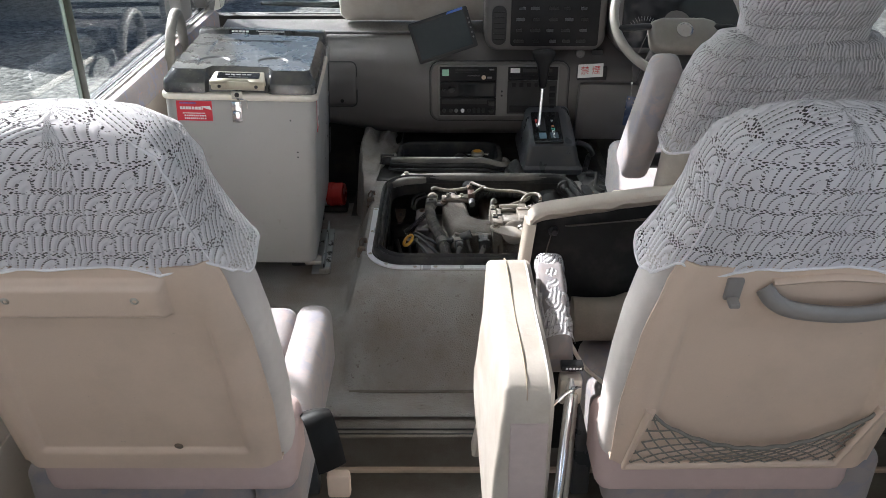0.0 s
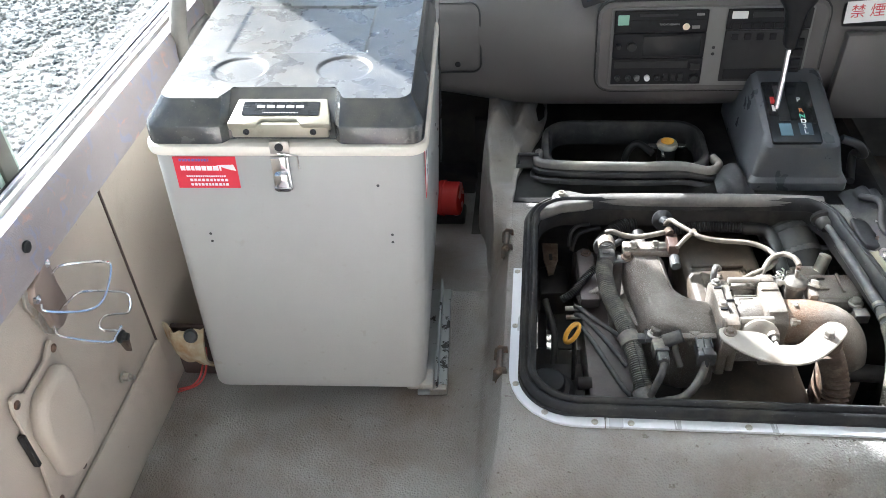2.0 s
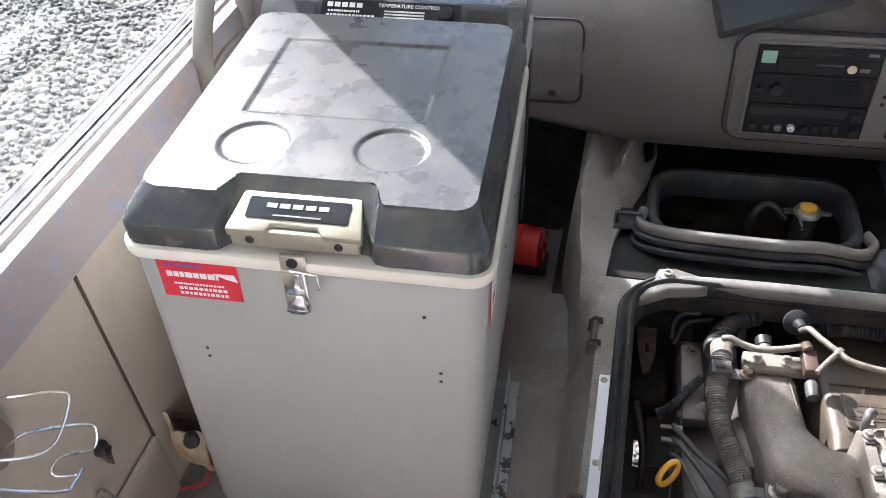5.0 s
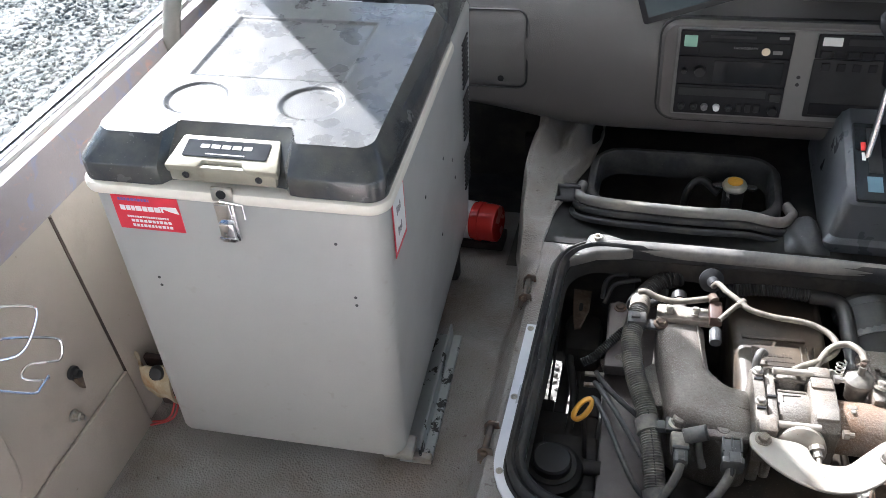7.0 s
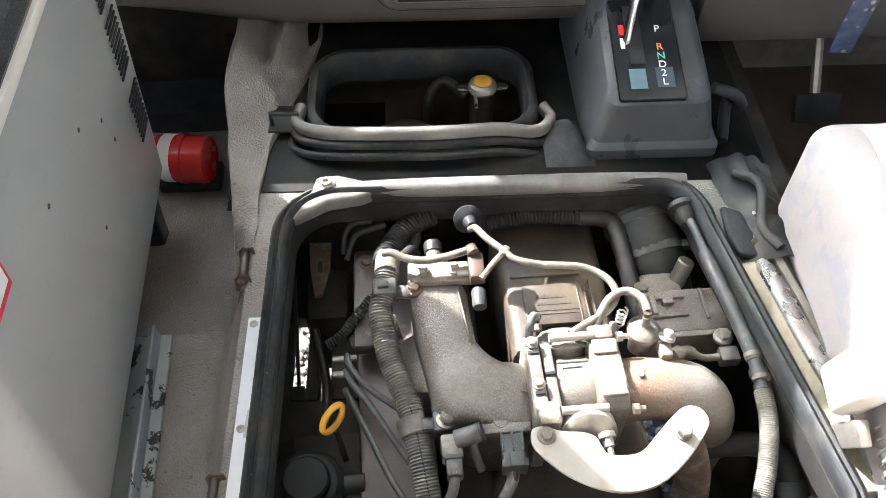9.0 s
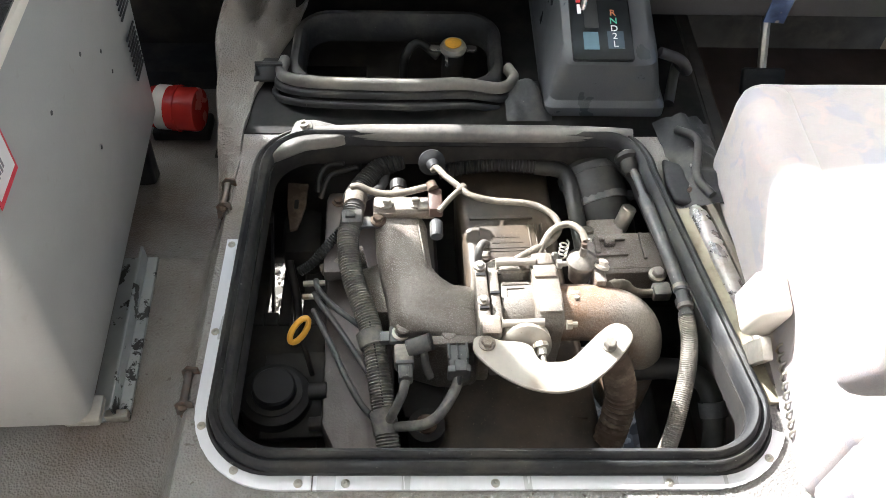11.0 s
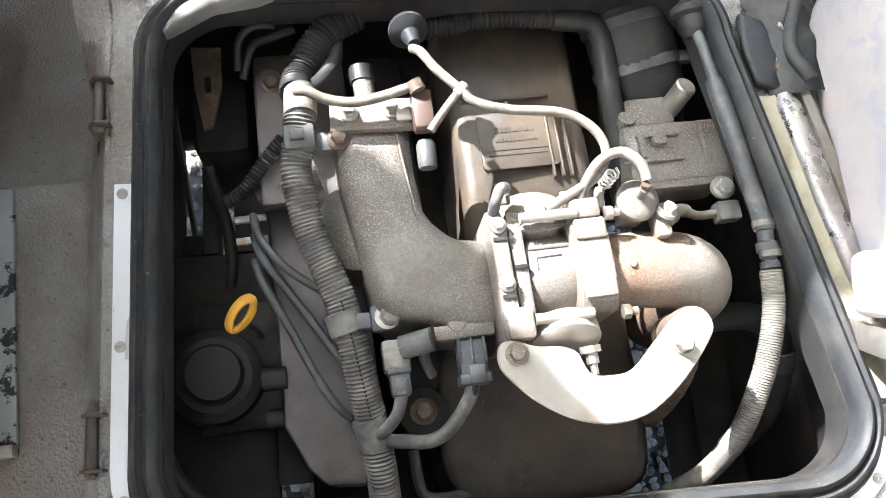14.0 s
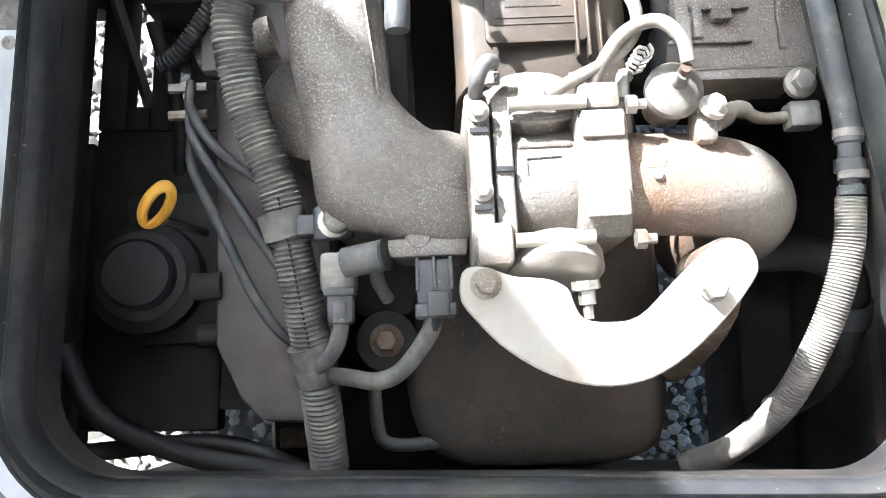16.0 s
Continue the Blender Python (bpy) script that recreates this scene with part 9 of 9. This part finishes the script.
def driver_seat():
    t = thing("driver_seat", (0.74, 2.1, -0.085), "pale moquette driver's seat with white lace on the back", "seat")
    part("cushion", cushion(0.522, 0.985, 1.86, 2.470, 0.085, 0.258, 0.014), M["moquette"], t, "pale grey seat cushion", 60)
    part("side_bolster", cushion(0.515, 0.598, 1.90, 2.458, 0.075, 0.264, 0.006), M["moquette"], t, "rounded side bolster", 60)
    part("base", box((0.74, 2.15, 0.0), (0.40, 0.46, 0.17), 0.02), M["console"], t, "dark seat base")
    m = Matrix.Translation((0.755, 1.885, 0.20)) @ Matrix.Rotation(radians(13), 4, "X")
    W = [(0.0, 0.235), (0.2, 0.240), (0.42, 0.225), (0.52, 0.200), (0.56, 0.165), (0.575, 0.11), (0.58, 0.03)]
    D = [(0.0, 0.075), (0.3, 0.070), (0.5, 0.052), (0.56, 0.034), (0.58, 0.008)]
    S = [0, 0.08, 0.16, 0.25, 0.33, 0.42, 0.48, 0.52, 0.545, 0.56, 0.57, 0.576, 0.58]
    part("backrest", loft([[tuple(m @ Vector((x, y, s))) for x, y in super_ring(interp(W, s), interp(D, s))] for s in S]), M["seat_vinyl"], t, "cream vinyl seat back", 60)
    for x in (-0.11, 0.03):
        part("seam", tube([m @ Vector((x, -interp(D, s) - 0.001, s)) for s in (0.02, 0.1, 0.2, 0.28)], 0.0022, 6), M["foam"], t)
    # dark layer again, added to give these lace holes their shade
    part("back_liner", loft([[tuple(m @ Vector((x, y, s + 0.001))) for x, y in super_ring(interp(W, s) + 0.004, interp(D, s) + 0.004)] for s in (0.335, 0.40, 0.46, 0.50, 0.53, 0.55, 0.565, 0.574, 0.579)]), M["lace_backing"], t, "added dark backing for the lace holes", 60)
    n = 96
    rings, uvs = [], []
    LS = [0.0, 0.02, 0.05, 0.08, 0.11, 0.14, 0.17, 0.20, 0.22, 0.235, 0.248, 0.258, 0.266, 0.272]
    for i, q in enumerate(LS):
        ring, uv, per, last = [], [], 0.0, None
        for k in range(n + 1):
            a = 2 * math.pi * k / n
            c, sn = math.cos(a), math.sin(a)
            s = 0.312 + q + (0.006 * math.sin(5 * a) - 0.012 * abs(c) ** 6) * (1 - q / 0.272)
            fl = 0.008 + 0.010 * (1 - q / 0.272) * abs(c) ** 4
            w, d = interp(W, s) + fl, interp(D, s) + 0.008 + 0.4 * fl
            p = m @ Vector((w * math.copysign(abs(c) ** 0.55, c), d * math.copysign(abs(sn) ** 0.55, sn), min(s, 0.586) + (0.005 if s > 0.55 else 0)))
            if last is not None:
                per += (p - last).length
            last = p
            ring.append(tuple(p))
            uv.append((per, s))
        mid = uv[len(uv) * 3 // 4][0]
        uv = [(a - mid if i < 8 else uvs[7][k][0], b) for k, (a, b) in enumerate(uv)]
        rings.append(ring)
        uvs.append(uv)
    rings.append(crown(rings[-1]))
    uvs.append([(a, b + 0.03) for a, b in uvs[-1]])
    part("lace_cover", lace_loft(rings, uvs, 1.5), M["lace"], t, "white lace back cover", 80)
    for k in (n * 5 // 8 - 1, n * 7 // 8 + 1):
        part("lace_seam", tube([Vector(r[k]) for r in rings[:11]], 0.0014, 6), M["lace_cord"], t, "raised sewn seam", 60)
    part("lace_hem", tube([Vector(p) for p in rings[0][:-1]], 0.003, 6, True), M["lace_cord"], t, "white hem", 60)
    # headrest with its own lace
    hm = m @ Matrix.Translation((0.0, 0.0, 0.60))
    hw, hd = [(0.0, 0.125), (0.05, 0.140), (0.16, 0.135), (0.20, 0.10), (0.215, 0.03)], [(0.0, 0.045), (0.05, 0.055), (0.16, 0.05), (0.20, 0.03), (0.215, 0.008)]
    hS = [0.0, 0.02, 0.05, 0.1, 0.15, 0.18, 0.20, 0.21, 0.215]
    part("headrest", loft([[tuple(hm @ Vector((x, y, s))) for x, y in super_ring(interp(hw, s), interp(hd, s))] for s in hS]), M["lace_backing"], t, "headrest", 60)
    rings, uvs = [], []
    for i, s in enumerate([-0.03] + hS):
        ring, uv, per, last = [], [], 0.0, None
        for k in range(65):
            a = 2 * math.pi * k / 64
            c, sn = math.cos(a), math.sin(a)
            w, d = interp(hw, max(s, 0)) + 0.008, interp(hd, max(s, 0)) + 0.008
            ss = s + 0.007 * math.sin(4 * a) * (1 if i == 0 else 0)
            p = hm @ Vector((w * math.copysign(abs(c) ** 0.55, c), d * math.copysign(abs(sn) ** 0.55, sn), ss + 0.004))
            if last is not None:
                per += (p - last).length
            last = p
            ring.append(tuple(p))
            uv.append((per, s))
        mid = uv[len(uv) * 3 // 4][0]
        uv = [(a - mid if i < 6 else uvs[5][k][0], b) for k, (a, b) in enumerate(uv)]
        rings.append(ring)
        uvs.append(uv)
    rings.append(crown(rings[-1]))
    uvs.append([(a, b + 0.03) for a, b in uvs[-1]])
    part("headrest_lace", lace_loft(rings, uvs, 1.5), M["lace"], t, "white lace headrest cover", 80)
    # folded-up armrest on the aisle side
    c0, c1 = Vector((0.474, 1.945, 0.385)), Vector((0.508, 1.850, 0.655))
    d = (c1 - c0).normalized()
    sx = Vector((1, 0, 0))
    sy = d.cross(sx).normalized()
    am = Matrix((sx, sy, d)).transposed().to_4x4()
    am.translation = (c0 + c1) / 2
    bm = box((0, 0, 0), (0.070, 0.105, (c1 - c0).length + 0.03), 0.024, 4)
    for v in bm.verts:
        v.co.y *= 1.0 + 0.15 * (0.5 - v.co.z / 0.38)
        if v.co.z < -0.1:
            v.co.y *= 0.92
    bm.transform(am)
    part("armrest", bm, M["moquette"], t, "folded-up moquette armrest", 60)
    part("armrest_pivot", tube([(0.49, 1.93, 0.40), (0.56, 1.93, 0.40)], 0.02, 14), M["black"], t)
    # recline lever cover and mechanism
    part("lever_cover", box((0.494, 2.125, 0.180), (0.042, 0.062, 0.085), 0.012, 3, m=Matrix.Rotation(0.25, 4, "X")), M["cream"], t, "cream lever cover")
    part("lever", box((0.492, 2.085, 0.130), (0.014, 0.030, 0.070), 0.003, m=Matrix.Rotation(0.4, 4, "X")), M["steel"], t)
    part("spring", tube([(0.520 + 0.010 * math.cos(k * 0.9), 2.085 - 0.0016 * k, 0.150 + 0.010 * math.sin(k * 0.9) - 0.0005 * k) for k in range(70)], 0.0018, 6), M["steel"], t, "coil spring")
    part("rail", box((0.50, 2.10, 0.075), (0.025, 0.40, 0.03), 0.004), M["steel"], t)
    part("bracket", box((0.540, 2.02, 0.095), (0.012, 0.10, 0.07), 0.003), M["rust"], t)


driver_seat()
